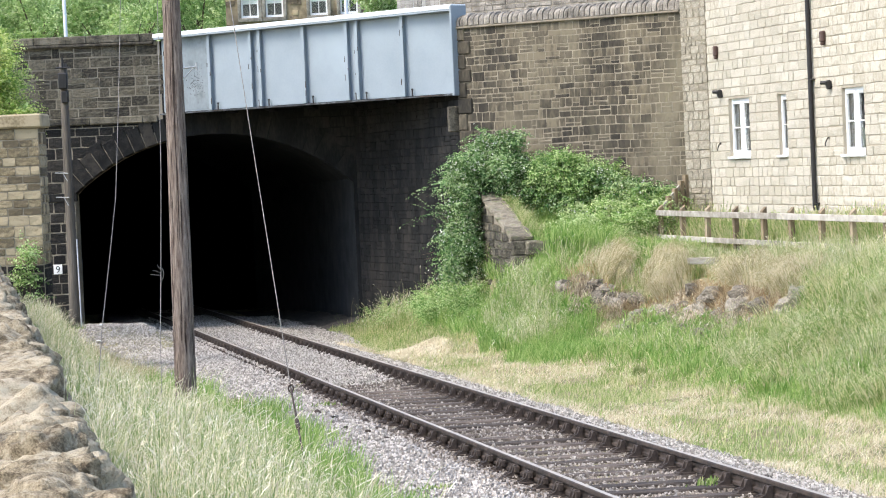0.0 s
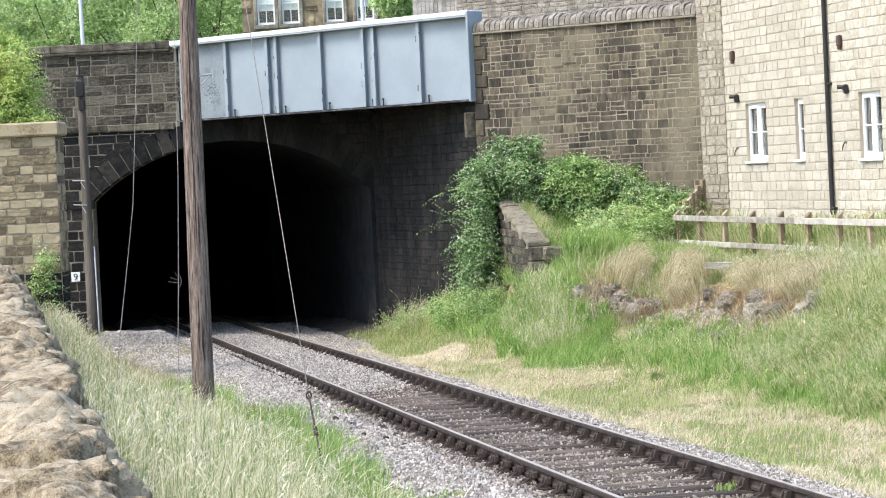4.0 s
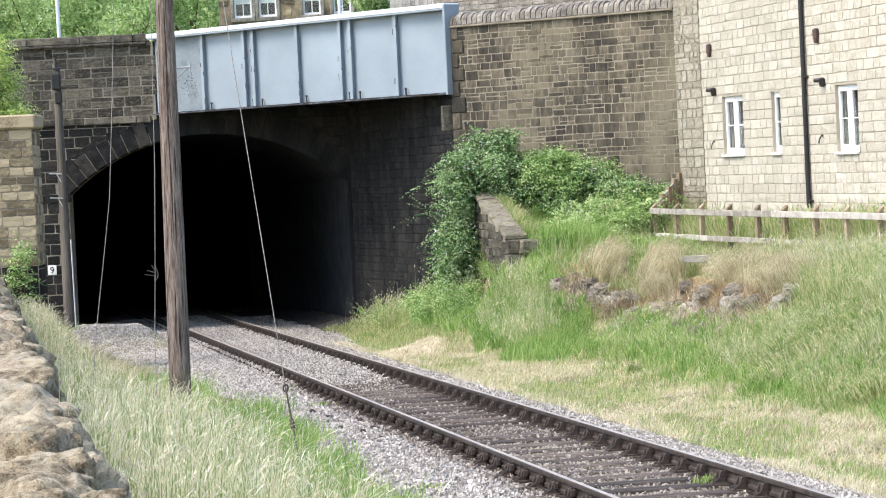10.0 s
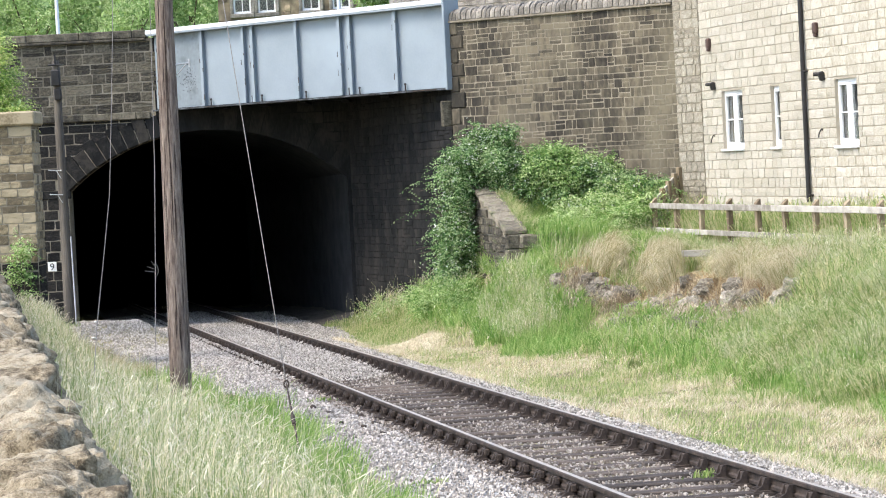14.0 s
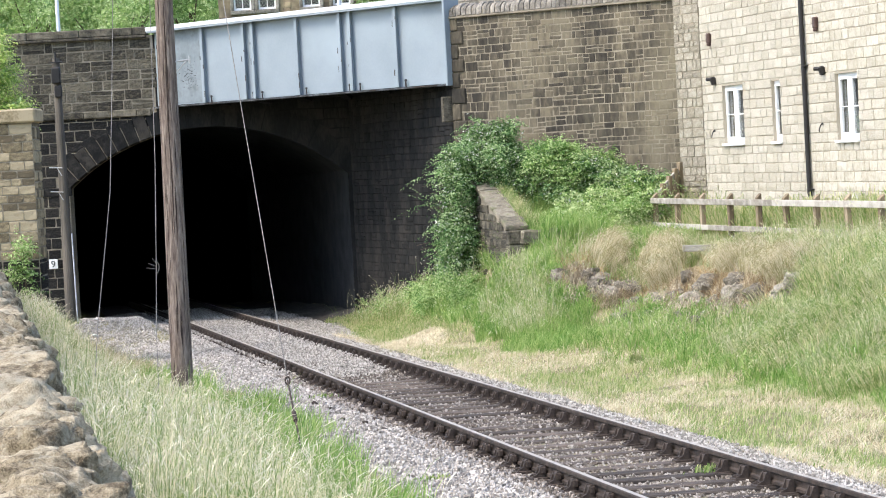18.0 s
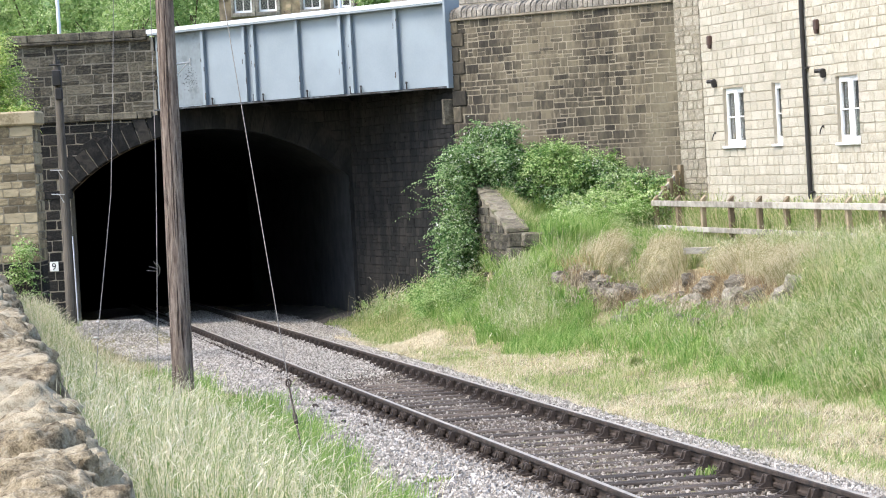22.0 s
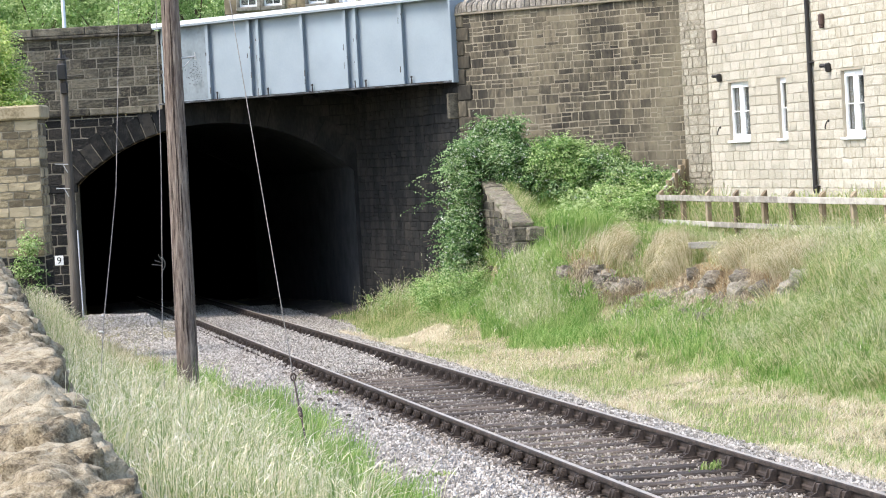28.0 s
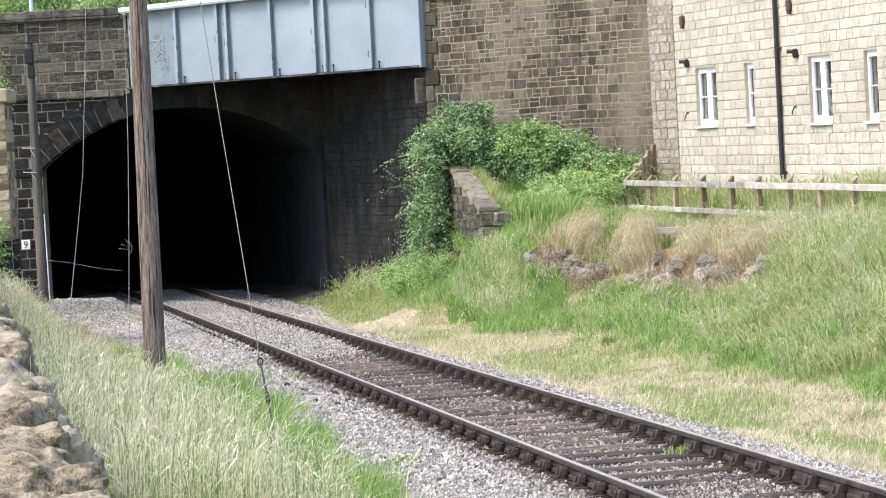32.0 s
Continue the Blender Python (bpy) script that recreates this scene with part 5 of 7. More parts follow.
def tufts(cx, cy, per, radius, height, width, spread, droop, seed, wind=(0, 0), low=.45, up=0.0):
    """Tufts of arching grass: blades that spread from each centre, bend over and hang. Gives points, faces, tips and their ways."""
    r = np.random.default_rng(seed)
    n = len(cx) * per
    k = np.repeat(np.arange(len(cx)), per)
    a, q = r.uniform(0, 2 * np.pi, n), radius * np.sqrt(r.random(n))
    x, y = cx[k] + q * np.cos(a), cy[k] + q * np.sin(a)
    z = ground_z(x, y) - .02 + up
    h = (height * r.uniform(.75, 1.2, len(cx)))[k] * r.uniform(low, 1.1, n)
    b = a + r.normal(0, .8, n)
    reach = spread * h * r.uniform(.15, 1.0, n)
    gust = r.uniform(.5, 1.2, n)
    blow = [w_[k] if np.ndim(w_) else w_ for w_ in wind]
    ox, oy = np.cos(b) * reach + blow[0] * h * gust, np.sin(b) * reach + blow[1] * h * gust
    dr = droop * r.uniform(.2, 1.3, n)
    f = r.uniform(-.9, .9, n)
    wx, wy = np.cos(f) * width / 2, np.sin(f) * width / 2
    P = np.zeros((n, 9, 3))
    for j, (g, zz, wk) in enumerate(((0, 0 * dr, .8), (.13, .42 - .02 * dr, 1), (.36, .8 - .14 * dr, .9), (.68, .98 - .46 * dr, .65))):
        P[:, 2 * j, 0], P[:, 2 * j, 1], P[:, 2 * j, 2] = x + ox * g - wx * wk, y + oy * g - wy * wk, z + h * zz
        P[:, 2 * j + 1, 0], P[:, 2 * j + 1, 1], P[:, 2 * j + 1, 2] = x + ox * g + wx * wk, y + oy * g + wy * wk, z + h * zz
    P[:, 8] = np.stack([x + ox, y + oy, z + h * (1 - dr)], -1)
    T = np.array([[0, 1, 3], [0, 3, 2], [2, 3, 5], [2, 5, 4], [4, 5, 7], [4, 7, 6], [6, 7, 8]])
    F = (T[None] + 9 * np.arange(n)[:, None, None]).reshape(-1, 3)
    dirs = np.stack([ox * .32, oy * .32, h * (.02 - .54 * dr) + .05 * h], -1)
    return P.reshape(-1, 3), F, P[:, 8], dirs, h


def tuft_stuff(name, cx, cy, mat, label, per, radius, height, width, spread, droop, seed, wind=(0, 0), low=.45, up=0.0):
    V, F, tips, dirs, _ = tufts(cx, cy, per, radius, height, width, spread, droop, seed, wind, low, up)
    return tagged(soup(name, V, F, mat), label, "grass", kind="stuff"), tips, dirs


def heads(name, tips, dirs, length, width, mat, seed, label):
    """Seed heads: slim diamonds on the stalk tips, drooping on."""
    r = np.random.default_rng(seed)
    n = len(tips)
    d = dirs / np.linalg.norm(dirs, axis=1, keepdims=True)
    l = length * r.uniform(.6, 1.2, n)[:, None]
    a = r.uniform(0, np.pi, n)
    w = np.stack([np.cos(a), np.sin(a), 0 * a], -1) * width / 2
    side = np.stack([d[:, 0], d[:, 1], 0 * a], -1)
    mid = tips - d * l * .1
    far = mid + d * l * .3 + side * l * .05 - np.array([0, 0, 1]) * l * .03
    end = far + d * l * .2 + side * l * .1 - np.array([0, 0, 1]) * l * r.uniform(.02, .2, n)[:, None]
    P = np.stack([tips - d * l * .5, mid + w, mid - w, far + w * .8, far - w * .8, end], 1)
    F = (np.array([[0, 1, 2], [2, 1, 3], [2, 3, 4], [4, 3, 5]])[None] + 6 * np.arange(n)[:, None, None]).reshape(-1, 3)
    return tagged(soup(name, P.reshape(-1, 3), F, mat), label, "grass", kind="stuff")


def field(n, x0, x1, y0, y1, seed, keep, bias=1.0):
    r = np.random.default_rng(seed)
    y = y0 + (y1 - y0) * r.random(n) ** bias
    x = r.uniform(x0, x1, n)
    u = (x - TX) * DY - (y - TY) * DX
    ok = keep(x, y, u, r)
    return x[ok], y[ok]


M_STALK = material("green_hay_stalks", [(0.17, 0.27, 0.07), (0.48, 0.5, 0.25), (0.82, 0.74, 0.51)], 0.8, 0.85, 0.0, 9, "island", 0.36, coords="World", leaf=0.35)
M_UNDER = material("grass_undergrowth", [(0.12, 0.2, 0.045), (0.25, 0.34, 0.1), (0.44, 0.47, 0.21)], 0.9, 0.75, 0.0, 8, "island", 0.28, coords="World", leaf=0.35)
LEFT = lambda x, y, u, r: (u < left_edge(y)) & (u > -6.1)
x, y = field(190000, -11, 3.5, 15, 67, 101, LEFT, 1.1)
blades("long_grass", x, y, .21, .009, .8, M_UNDER, 102, "long meadow grass beside the track", fine=False)
x, y = field(170000, -11, 3.0, 15, 52, 106, lambda x, y, u, r: (u < left_edge(y) + .3) & (u > left_edge(y) - (.95 - .5 * smooth(28, 32, y)) - .4 * wave(x, y, .8)) & (y < 46), 1.1)
blades("lush_grass", x, y, .27, .008, .6, M_LUSH, 107, "bright green grass at the ballast edge")
x, y = field(40000, -8, -4, 47, 58, 140, lambda x, y, u, r: (u < left_edge(y) + .1) & (u > -4.4), 1.0)
blades("dry_edge_grass", x, y, .24, .008, .9, M_DRYGRASS, 141, "dry straw grass at the edge of the stones", fine=False)


def tussock(k, cx, cy, n, rad, hgt, group):
    """One clump of tall seeding grass, that sways as one: stalks and heads about its foot."""
    r = np.random.default_rng(300 + k)
    a, q = r.uniform(0, 2 * np.pi, n), rad * np.sqrt(r.random(n))
    gx, gy = cx + q * np.cos(a), cy + q * np.sin(a)
    u = (gx - TX) * DY - (gy - TY) * DX
    ok = (u < left_edge(gy) - .8 - .3 * np.sin(gy * 1.7)) & (u > -6.0)
    gx, gy = gx[ok], gy[ok]
    if len(gx) < 20:
        return None
    foot = Vector((cx, cy, float(ground_z(cx, cy))))
    sub = len(gx) // 9
    V, F, tips, dirs, hh = tufts(gx[:sub], gy[:sub], 11, .05, hgt, .0037, .3, .07, 400 + k, (.07 + .11 * math.sin(cy * 1.3 + k), -.06), .45)
    st = soup("stalk_clump", V, F, M_STALK)
    tall = (r.random(len(tips)) < .62) & (hh > hgt * .72)
    hd = heads("seed_plume", tips[tall], dirs[tall], .17, .0088, M_SEED, 500 + k, "")
    root = tagged(empty("grass_tussock", Matrix.Translation(foot)), "tall pale seeding meadow grass swaying beside the track", "grass", group)
    del hd["category"]
    for ob in (st, hd):
        ob.data.transform(Matrix.Translation(-foot))
        ob.parent = root
    return root


TUSSOCKS = []
rt = random.Random(310)
for k in range(64):
    cy = 17 + 46 * (k / 64) ** 1.25
    for j in range(2):
        uu = rt.uniform(-5.6, float(left_edge(np.array(cy))) - .7)
        if cy > 45 and uu > -4.5:
            continue
        p = track(uu, (cy - TY - uu * -DX) / DY)
        tq = tussock(2 * k + j, p.x, p.y, 520 if cy < 40 else 320, .75, (.56 + .28 * rt.random()) * (1.1 if cy < 25 else .95 if cy < 30 else .72), "swaying grass tussocks")
        if tq:
            TUSSOCKS.append(tq)
# round the pole's foot
for k, (px_, py_) in enumerate(((-3.5, 34.9), (-3.15, 34.6), (-3.75, 34.2), (-3.3, 33.7), (-2.9, 33.9))):
    tq = tussock(260 + k, px_, py_, 300, .42, .48 + .16 * rt.random(), "swaying grass tussocks")
    if tq:
        TUSSOCKS.append(tq)
# a few taller stems that stand over the rest
for k in range(30):
    cy = 20 + 13.5 * k / 30
    uu = rt.uniform(-5.3, float(left_edge(np.array(cy))) - .9)
    p = track(uu, (cy - TY + uu * DX) / DY)
    tq = tussock(320 + k, p.x, p.y, 70, .6, (.92 if cy < 28 else .76) + .14 * rt.random(), "swaying grass tussocks")
    if tq:
        TUSSOCKS.append(tq)
# more of it along the wall's foot, as far as the portal
for k in range(22):
    uu, cy = rt.uniform(-5.5, -4.55), 38 + 21 * k / 22
    p = track(uu, (cy - TY + uu * DX) / DY)
    tq = tussock(200 + k, p.x, p.y, 420, .6, .42 + .2 * rt.random(), "swaying grass tussocks")
    if tq:
        TUSSOCKS.append(tq)



M_PALE = material("pale_tall_grass", [(0.25, 0.33, 0.12), (0.43, 0.47, 0.225), (0.66, 0.63, 0.41)], 1.2, 0.8, 0.0, 9, "island", 0.36, coords="World", leaf=0.4)


def bank_tussock(k, s, u, hgt, mat):
    """A patch of tall arching grass on the bank, swaying as one."""
    r = np.random.default_rng(700 + k)
    c = track(u, s)
    n = 26
    a, q = r.uniform(0, 2 * np.pi, n), .62 * np.sqrt(r.random(n))
    foot = Vector((c.x, c.y, float(ground_z(c.x, c.y))))
    V, F, tips, dirs, hh = tufts(c.x + q * np.cos(a), c.y + q * np.sin(a), 28, .13, hgt, .0095, .8, .45, 720 + k, (-.3 + .35 * math.sin(s * 1.1 + u), -.12))
    st = soup("stalk_clump", V, F, mat)
    pick = (r.random(len(tips)) < .13) & (hh > hgt * .75)
    hd = heads("seed_plume", tips[pick], dirs[pick], .13, .008, M_SEED, 740 + k, "")
    del hd["category"]
    root = tagged(empty("bank_tussock", Matrix.Translation(foot)), "long arching green grass swaying on the bank", "grass", "swaying bank grass")
    for ob in (st, hd):
        ob.data.transform(Matrix.Translation(-foot))
        ob.parent = root
    TUSSOCKS.append(root)


k = 0
for s_ in np.arange(-25, -14.3, 1.05):
    for u_ in np.arange(5.15, 8.6, .85):
        bank_tussock(k, s_ + rt.uniform(-.4, .4), u_ + rt.uniform(-.3, .3), (.42 if u_ < 5.5 else .56) * rt.uniform(.85, 1.15), (M_GRASS, M_PALE, M_GRASS_V, M_GRASS)[k % 4])
        k += 1


def straw(x, y, u):
    """Where the mown hay was left lying: thick from the heap along the verge, in patches elsewhere."""
    thick = .6 * np.exp(-((y - 49.5) / 5.5) ** 2) * (u > 2.3) * (u < 3.25 + .3 * wave(x, y, 1.4))
    edge = .5 * (u < 2.15 + .25 * wave(y, x, 1.9)) + .55 * np.exp(-((y - 33) / 4) ** 2) * (u > 3.4)
    return 1.1 * wave(x * .9, y * .4, .8) + .5 * wave(x, y, 2.6) + thick + edge > -.12


VERGE = lambda x, y, u, r: (u > 1.74 + .6 * smooth(53, 66, y) + .18 * wave(x, y, 1.1)) & (u < 5.0) & (y < 66) & ~(straw(x, y, u) & (r.random(len(u)) < .58))
x, y = field(230000, -6, 9.5, 22, 66, 111, VERGE, 1.1)
blades("verge_grass", x, y, .1, .008, .7, M_GRASS_V, 112, "mown green grass along the verge", fine=False)
x, y = field(60000, -4.5, 1.6, 53, 68, 108, lambda x, y, u, r: (u > 1.85 + .75 * smooth(53, 66, y) + .25 * wave(x, y, 1.3)) & (u < 4.6) & (((x + .58) / .7) ** 2 + ((y - 54) / 2.0) ** 2 > 1), 1.0)
blades("portal_grass", x, y, .12, .009, .9, M_GRASS, 109, "rank green grass between track and side wall", fine=False)
HAY = lambda x, y, u, r: (u > 1.7 + .15 * wave(x, y, 1.1)) & (u < 4.7) & ~((y > 48) & (u > 3.4)) & straw(x, y, u)
x, y = field(260000, -6, 9.5, 22, 60, 113, HAY, 1.2)
blades("cut_hay", x, y, .075, .0065, 2.6, M_CUT, 114, "straw-coloured cut grass lying on the verge", "hay", up=.03, fine=False, mess=3)
# tufts that the mower left standing
x, y = field(260000, -6, 9.5, 22, 58, 125, lambda x, y, u, r: (u > 1.75) & (u < 4.8) & (wave(x * 1.6, y, 2.1) + .8 * wave(y, x, 5.3) > .4 + .25 * straw(x, y, u)) & (((x + .58) / .62) ** 2 + ((y - 54.5) / 1.8) ** 2 > 1), 1.1)
blades("verge_tufts", x, y, .14, .0075, .6, M_GRASS_V, 126, "green tufts standing in the cut verge", fine=False)
STEP_S, STEP_U = [-16, -12.5, -9.5, -7.5, -6.0, -4.9, -4.2, -3.4], [6.5, 6.45, 6.5, 6.42, 6.15, 5.72, 5.15, 4.75]


def along(x, y):
    return (x - TX) * DX + (y - TY) * DY


def off_step(x, y, u):
    """Metres uphill of the worn step's line, and 1 where the step is open."""
    s = along(x, y)
    return u - np.interp(s, STEP_S, STEP_U), (s > -14.2 + .5 * wave(x, y, 2)) & (s < -3.6)


def beaten(x, y):
    """The grass trodden flat before the loose plank."""
    p = track(7.05, -5.9)
    return (np.abs(x - p.x) < .36) & (y > p.y - 2.4) & (y < p.y + .1)


def BANK(x, y, u, r):
    e, on = off_step(x, y, u)
    bare = on & (e > -.75 + .3 * wave(x, y, 1.9)) & (e < .12)
    return (u > 4.4 + .25 * wave(x, y, .9)) & (u < 12) & (y < 59.5) & ~(bare & (r.random(len(u)) < .93)) & ~beaten(x, y)


def TOP(x, y, u, r):
    e, on = off_step(x, y, u)
    return BANK(x, y, u, r) & (e > .1) & ((e < .55) | (y < 43)) & (wave(x, y, .6) + .5 * wave(y, x, 1.7) + 1.1 * np.exp(-((e - .5) / .5) ** 2) * on > .3)


x, y = field(110000, -2, 11.5, 24, 59.5, 115, lambda x, y, u, r: BANK(x, y, u, r) & ((u > 5.6 + .5 * wave(x, y, .7)) | (r.random(len(u)) < .4)), 1.1)
blades("bank_grass", x, y, .33, .0095, 1.25, M_GRASS, 116, "long unmown grass on the railway bank", wind=(.1, -.15), fine=False)
x, y = field(330000, -2.5, 11.5, 24, 60, 120, lambda x, y, u, r: BANK(x, y, u + .3, r) & ((u < 5.75 + .5 * wave(x, y, .7)) | ((y > 50) & (u < 6))) & (wave(x, y, .7) + .5 * wave(y, x, 1.9) + .45 * r.normal(size=len(u)) - .5 * (u < 4.75) > -.2), 1.1)
blades("bank_foot_grass", x, y, .25, .009, 1.1, M_LUSH, 121, "fresh green grass at the foot of the bank", wind=(.15, -.2), fine=False)
x, y = field(60000, -2.5, 2.5, 44, 60, 127, lambda x, y, u, r: (u > 3.35 + .3 * wave(x, y, 1.2)) & (u < 4.9) & (along(x, y) > -8) & (along(x, y) < 3), 1.0)
blades("shelf_grass", x, y, .3, .012, .9, M_LUSH, 128, "long green grass on the mound by the wing wall", wind=(.1, -.2), fine=False)
x, y = field(110000, -2, 11.5, 24, 58, 117, TOP, 1.1)
_, tips, dirs = blades("bank_hay_stalks", x, y, .46, .008, 1.1, M_DRYGRASS, 118, "dry yellow stalks on the bank", wind=(-.2, -.3), fine=False)
x2, y2 = field(120000, 3, 9, 38, 57, 145, lambda x, y, u, r: (u > 6.9 + .2 * wave(x, y, 2)) & (u < 7.95 + .04 * (55.8 - y)) & (wave(x, y, 1.3) > -.5 + .9 * (y > 50.5)), 1.0)
_, tips2, dirs2 = blades("fence_grass", x2, y2, np.where(y2 < 49, .42, .28), .008, .7, M_PALE, 146, "tall pale grass in front of the fence", fine=False)
x4, y4 = field(26000, -1, 11.5, 26, 58, 150, lambda x, y, u, r: BANK(x, y, u, r) & (u > 4.7), 1.1)
_, tips4, dirs4 = blades("bank_seed_stems", x4, y4, .46, .006, .9, M_PALE, 151, "slender seeding stems on the bank", fine=False, mess=2.5)
heads("bank_plumes", tips4[::3], dirs4[::3], .13, .008, M_SEED, 152, "pale arching plumes on the bank")
heads("fence_seed_heads", tips2[::4], dirs2[::4], .12, .008, M_SEED, 147, "pale seed heads along the fence")
heads("bank_seed_heads", tips[::3], dirs[::3], .1, .012, M_SEED, 119, "pale seed heads on the bank")


def build_rocks():
    """The worn step in the bank where stones and dead roots show."""
    rnd = random.Random(320)
    kinds = []
    for k in range(6):
        b = bmesh.new()
        bmesh.ops.create_icosphere(b, subdivisions=3, radius=1.0)
        sd = Vector((k * 5.3, 2, k))
        for v in b.verts:
            c = v.co.copy()
            v.co = Vector((math.copysign(abs(c.x) ** .6, c.x), math.copysign(abs(c.y) ** .6, c.y), math.copysign(abs(c.z) ** .6, c.z))) * (.85 + .3 * noise.noise(c * 1.6 + sd) + .12 * noise.noise(c * 5 + sd))
        me = bpy.data.meshes.new("bank_stone")
        b.to_mesh(me)
        b.free()
        me.materials.append(M_ROCK)
        kinds.append(me)
    for k in range(66):
        s = rnd.uniform(-14.4, -3.9)
        lo = rnd.random() < .35
        p = track(float(np.interp(s, STEP_S, STEP_U)) + (rnd.uniform(-.95, -.55) if lo else rnd.uniform(-.5, -.02)), s)
        z = float(ground_z(p.x, p.y))
        ob = new("bank_stone", kinds[rnd.randrange(6)])
        q = rnd.uniform(.07, .13) if lo else rnd.uniform(.13, .23)
        ob.matrix_world = pose(p.x, p.y, z + .08, rnd.uniform(-20, 20), rnd.uniform(-20, 20), rnd.uniform(0, 180)) @ Matrix.Diagonal((q * 1.4, q, q * .8, 1))
        tagged(ob, "weathered brown stone sunk in the bank", "stone", "stones in the bank")


build_rocks()


def DEAD(x, y, u, r):
    e, on = off_step(x, y, u)
    return on & (e > -.8) & (e < .1) & (wave(x, y, 2.1) + .5 * wave(y, x, 4) > -.2)


M_STRAW = material("bank_straw", [(0.3, 0.285, 0.13), (0.54, 0.47, 0.3), (0.76, 0.68, 0.5)], 2.2, 0.85, 0.0, 14, "island", 0.36, coords="World", leaf=0.4)
M_THATCH = material("dead_thatch", [(0.27, 0.2, 0.13), (0.5, 0.4, 0.27), (0.72, 0.62, 0.45)], 2, 0.9, 0, 30, "island", .25, coords="World")
x, y = field(900000, -2, 9, 38, 57.5, 326, DEAD, 1.0)
blades("dead_thatch", x, y, .11, .009, 1.6, M_THATCH, 327, "dead brown grass matted on the bank's step", wind=(0, -.8), fine=False, up=.07)


def spots(n, s0, s1, u0, u1, seed, keep=None):
    """Scattered plan points by their place along and beside the track."""
    r = np.random.default_rng(seed)
    ss, uu = r.uniform(s0, s1, n), r.uniform(u0, u1, n)
    x, y = TX + ss * DX + uu * DY, TY + ss * DY - uu * DX
    if keep is not None:
        ok = keep(x, y, uu, ss)
        x, y = x[ok], y[ok]
    return x, y


def over_step(lo, hi):
    """Between lo and hi metres uphill of the worn step."""
    def keep(x, y, u, s):
        e = u - np.interp(s, STEP_S, STEP_U)
        return (e > lo) & (e < hi + .5 * smooth(-8, -6, s))
    return keep


M_DEAD = material("bleached_dead_grass", [(0.27, 0.22, 0.155), (0.46, 0.385, 0.28), (0.66, 0.58, 0.45)], 2, 0.9, 0, 20, "island", .28, coords="World", leaf=.3)
M_RUSTY = material("rusty_sorrel_stems", [(0.3, 0.17, 0.08), (0.46, 0.32, 0.16), (0.62, 0.48, 0.28)], 2, 0.9, 0, 20, "island", .25, coords="World", leaf=.3)
# straw in broad fans that flow over the step, each its own way
rc = np.random.default_rng(322)
cs = np.array([-12.3, -10.9, -9.2, -7.6, -6.2, -5.0, -3.9])
cu = np.interp(cs, STEP_S, STEP_U) + np.array([.3, .32, .42, .34, .34, .6, .72])
flow = np.array([-.5, .35, -.55, .6, -.45, .5, .75])
kk = np.repeat(np.arange(7), 46)
ss, uu = cs[kk] + rc.normal(0, .3, len(kk)), cu[kk] + rc.normal(0, .16, len(kk))
x, y = TX + ss * DX + uu * DY, TY + ss * DY - uu * DX
ok = ~beaten(x, y)
x, y, kk = x[ok], y[ok], kk[ok]
cx = (TX + cs * DX + cu * DY)[kk]
_, tp, dp = tuft_stuff("straw_tussocks", x, y, M_STRAW, "dry straw tussocks hanging over the bank's step", 44, .06, .62, .0068, .26, .5, 323, (flow[kk] + .8 * (x - cx), -.25 + 0 * x), .5)
heads("straw_plumes", tp[::9], dp[::9], .13, .006, M_SEED, 328, "feathery heads of the straw tussocks")
rc = np.random.default_rng(329)
cs = np.linspace(-13.6, -4.3, 15) + rc.uniform(-.28, .28, 15)
cu = np.interp(cs, STEP_S, STEP_U) + rc.uniform(-.75, .0, 15)
kk = np.repeat(np.arange(15), 9)
ss, uu = cs[kk] + rc.normal(0, .2, 135), cu[kk] + rc.normal(0, .11, 135)
x, y = TX + ss * DX + uu * DY, TY + ss * DY - uu * DX
tuft_stuff("dead_tussocks", x, y, M_DEAD, "bleached dead grass hanging down the bank's step", 30, .1, .24, .011, .8, 1.2, 330, (-.1, -.6), up=.08)
x, y = spots(110, -13.0, -3.8, 4.9, 7.2, 331, over_step(-.5, .9))
tuft_stuff("sorrel_stems", x, y, M_RUSTY, "rusty brown sorrel among the straw", 30, .14, .34, .007, .7, .3, 332, (-.1, -.2))
x, y = spots(620, -22, -3.0, 4.4, 6.3, 333, lambda x, y, u, s: (u < np.interp(s, STEP_S, STEP_U) - .35) & (wave(x, y, .8) > -.45))
tuft_stuff("foot_tufts", x, y, M_LUSH, "arching green tufts at the foot of the bank", 24, .1, .3, .0125, .75, .3, 334, (.1, -.1))
x, y = spots(420, -26, -1.5, 3.3, 4.7, 352, lambda x, y, u, s: (wave(x, y, 1.3) + .9 * (u - 4.2) > -.25))
tuft_stuff("edge_tufts", x, y, M_GRASS_V, "half-grown tufts where the verge meets the bank", 22, .14, .17, .009, .9, .3, 353, (.1, -.1))
x, y = spots(520, -14, -4.6, 6.4, 7.6, 340, lambda x, y, u, s: (u > np.interp(s, STEP_S, STEP_U) + .45) & (wave(x, y, 1.2) > -.35) & ~beaten(x, y))
tuft_stuff("ledge_tufts", x, y, M_GRASS_V, "green tufts above the bank's step", 22, .12, .34, .012, .75, .35, 341, (-.15, -.15))
x, y = spots(420, -15, .5, 6.6, 8.1, 335, lambda x, y, u, s: (u > np.interp(s, STEP_S, STEP_U) + .5) & (x < 4.25 + .2216 * (55.85 - y)) & (wave(x, y, 1.1) > -.6 + .5 * (s > -5)) & ~beaten(x, y))
_, tp, dp = tuft_stuff("fence_tufts", x, y, M_PALE, "pale green tufts below the fence", 24, .12, .42, .011, .6, .25, 336, (-.1, -.15))
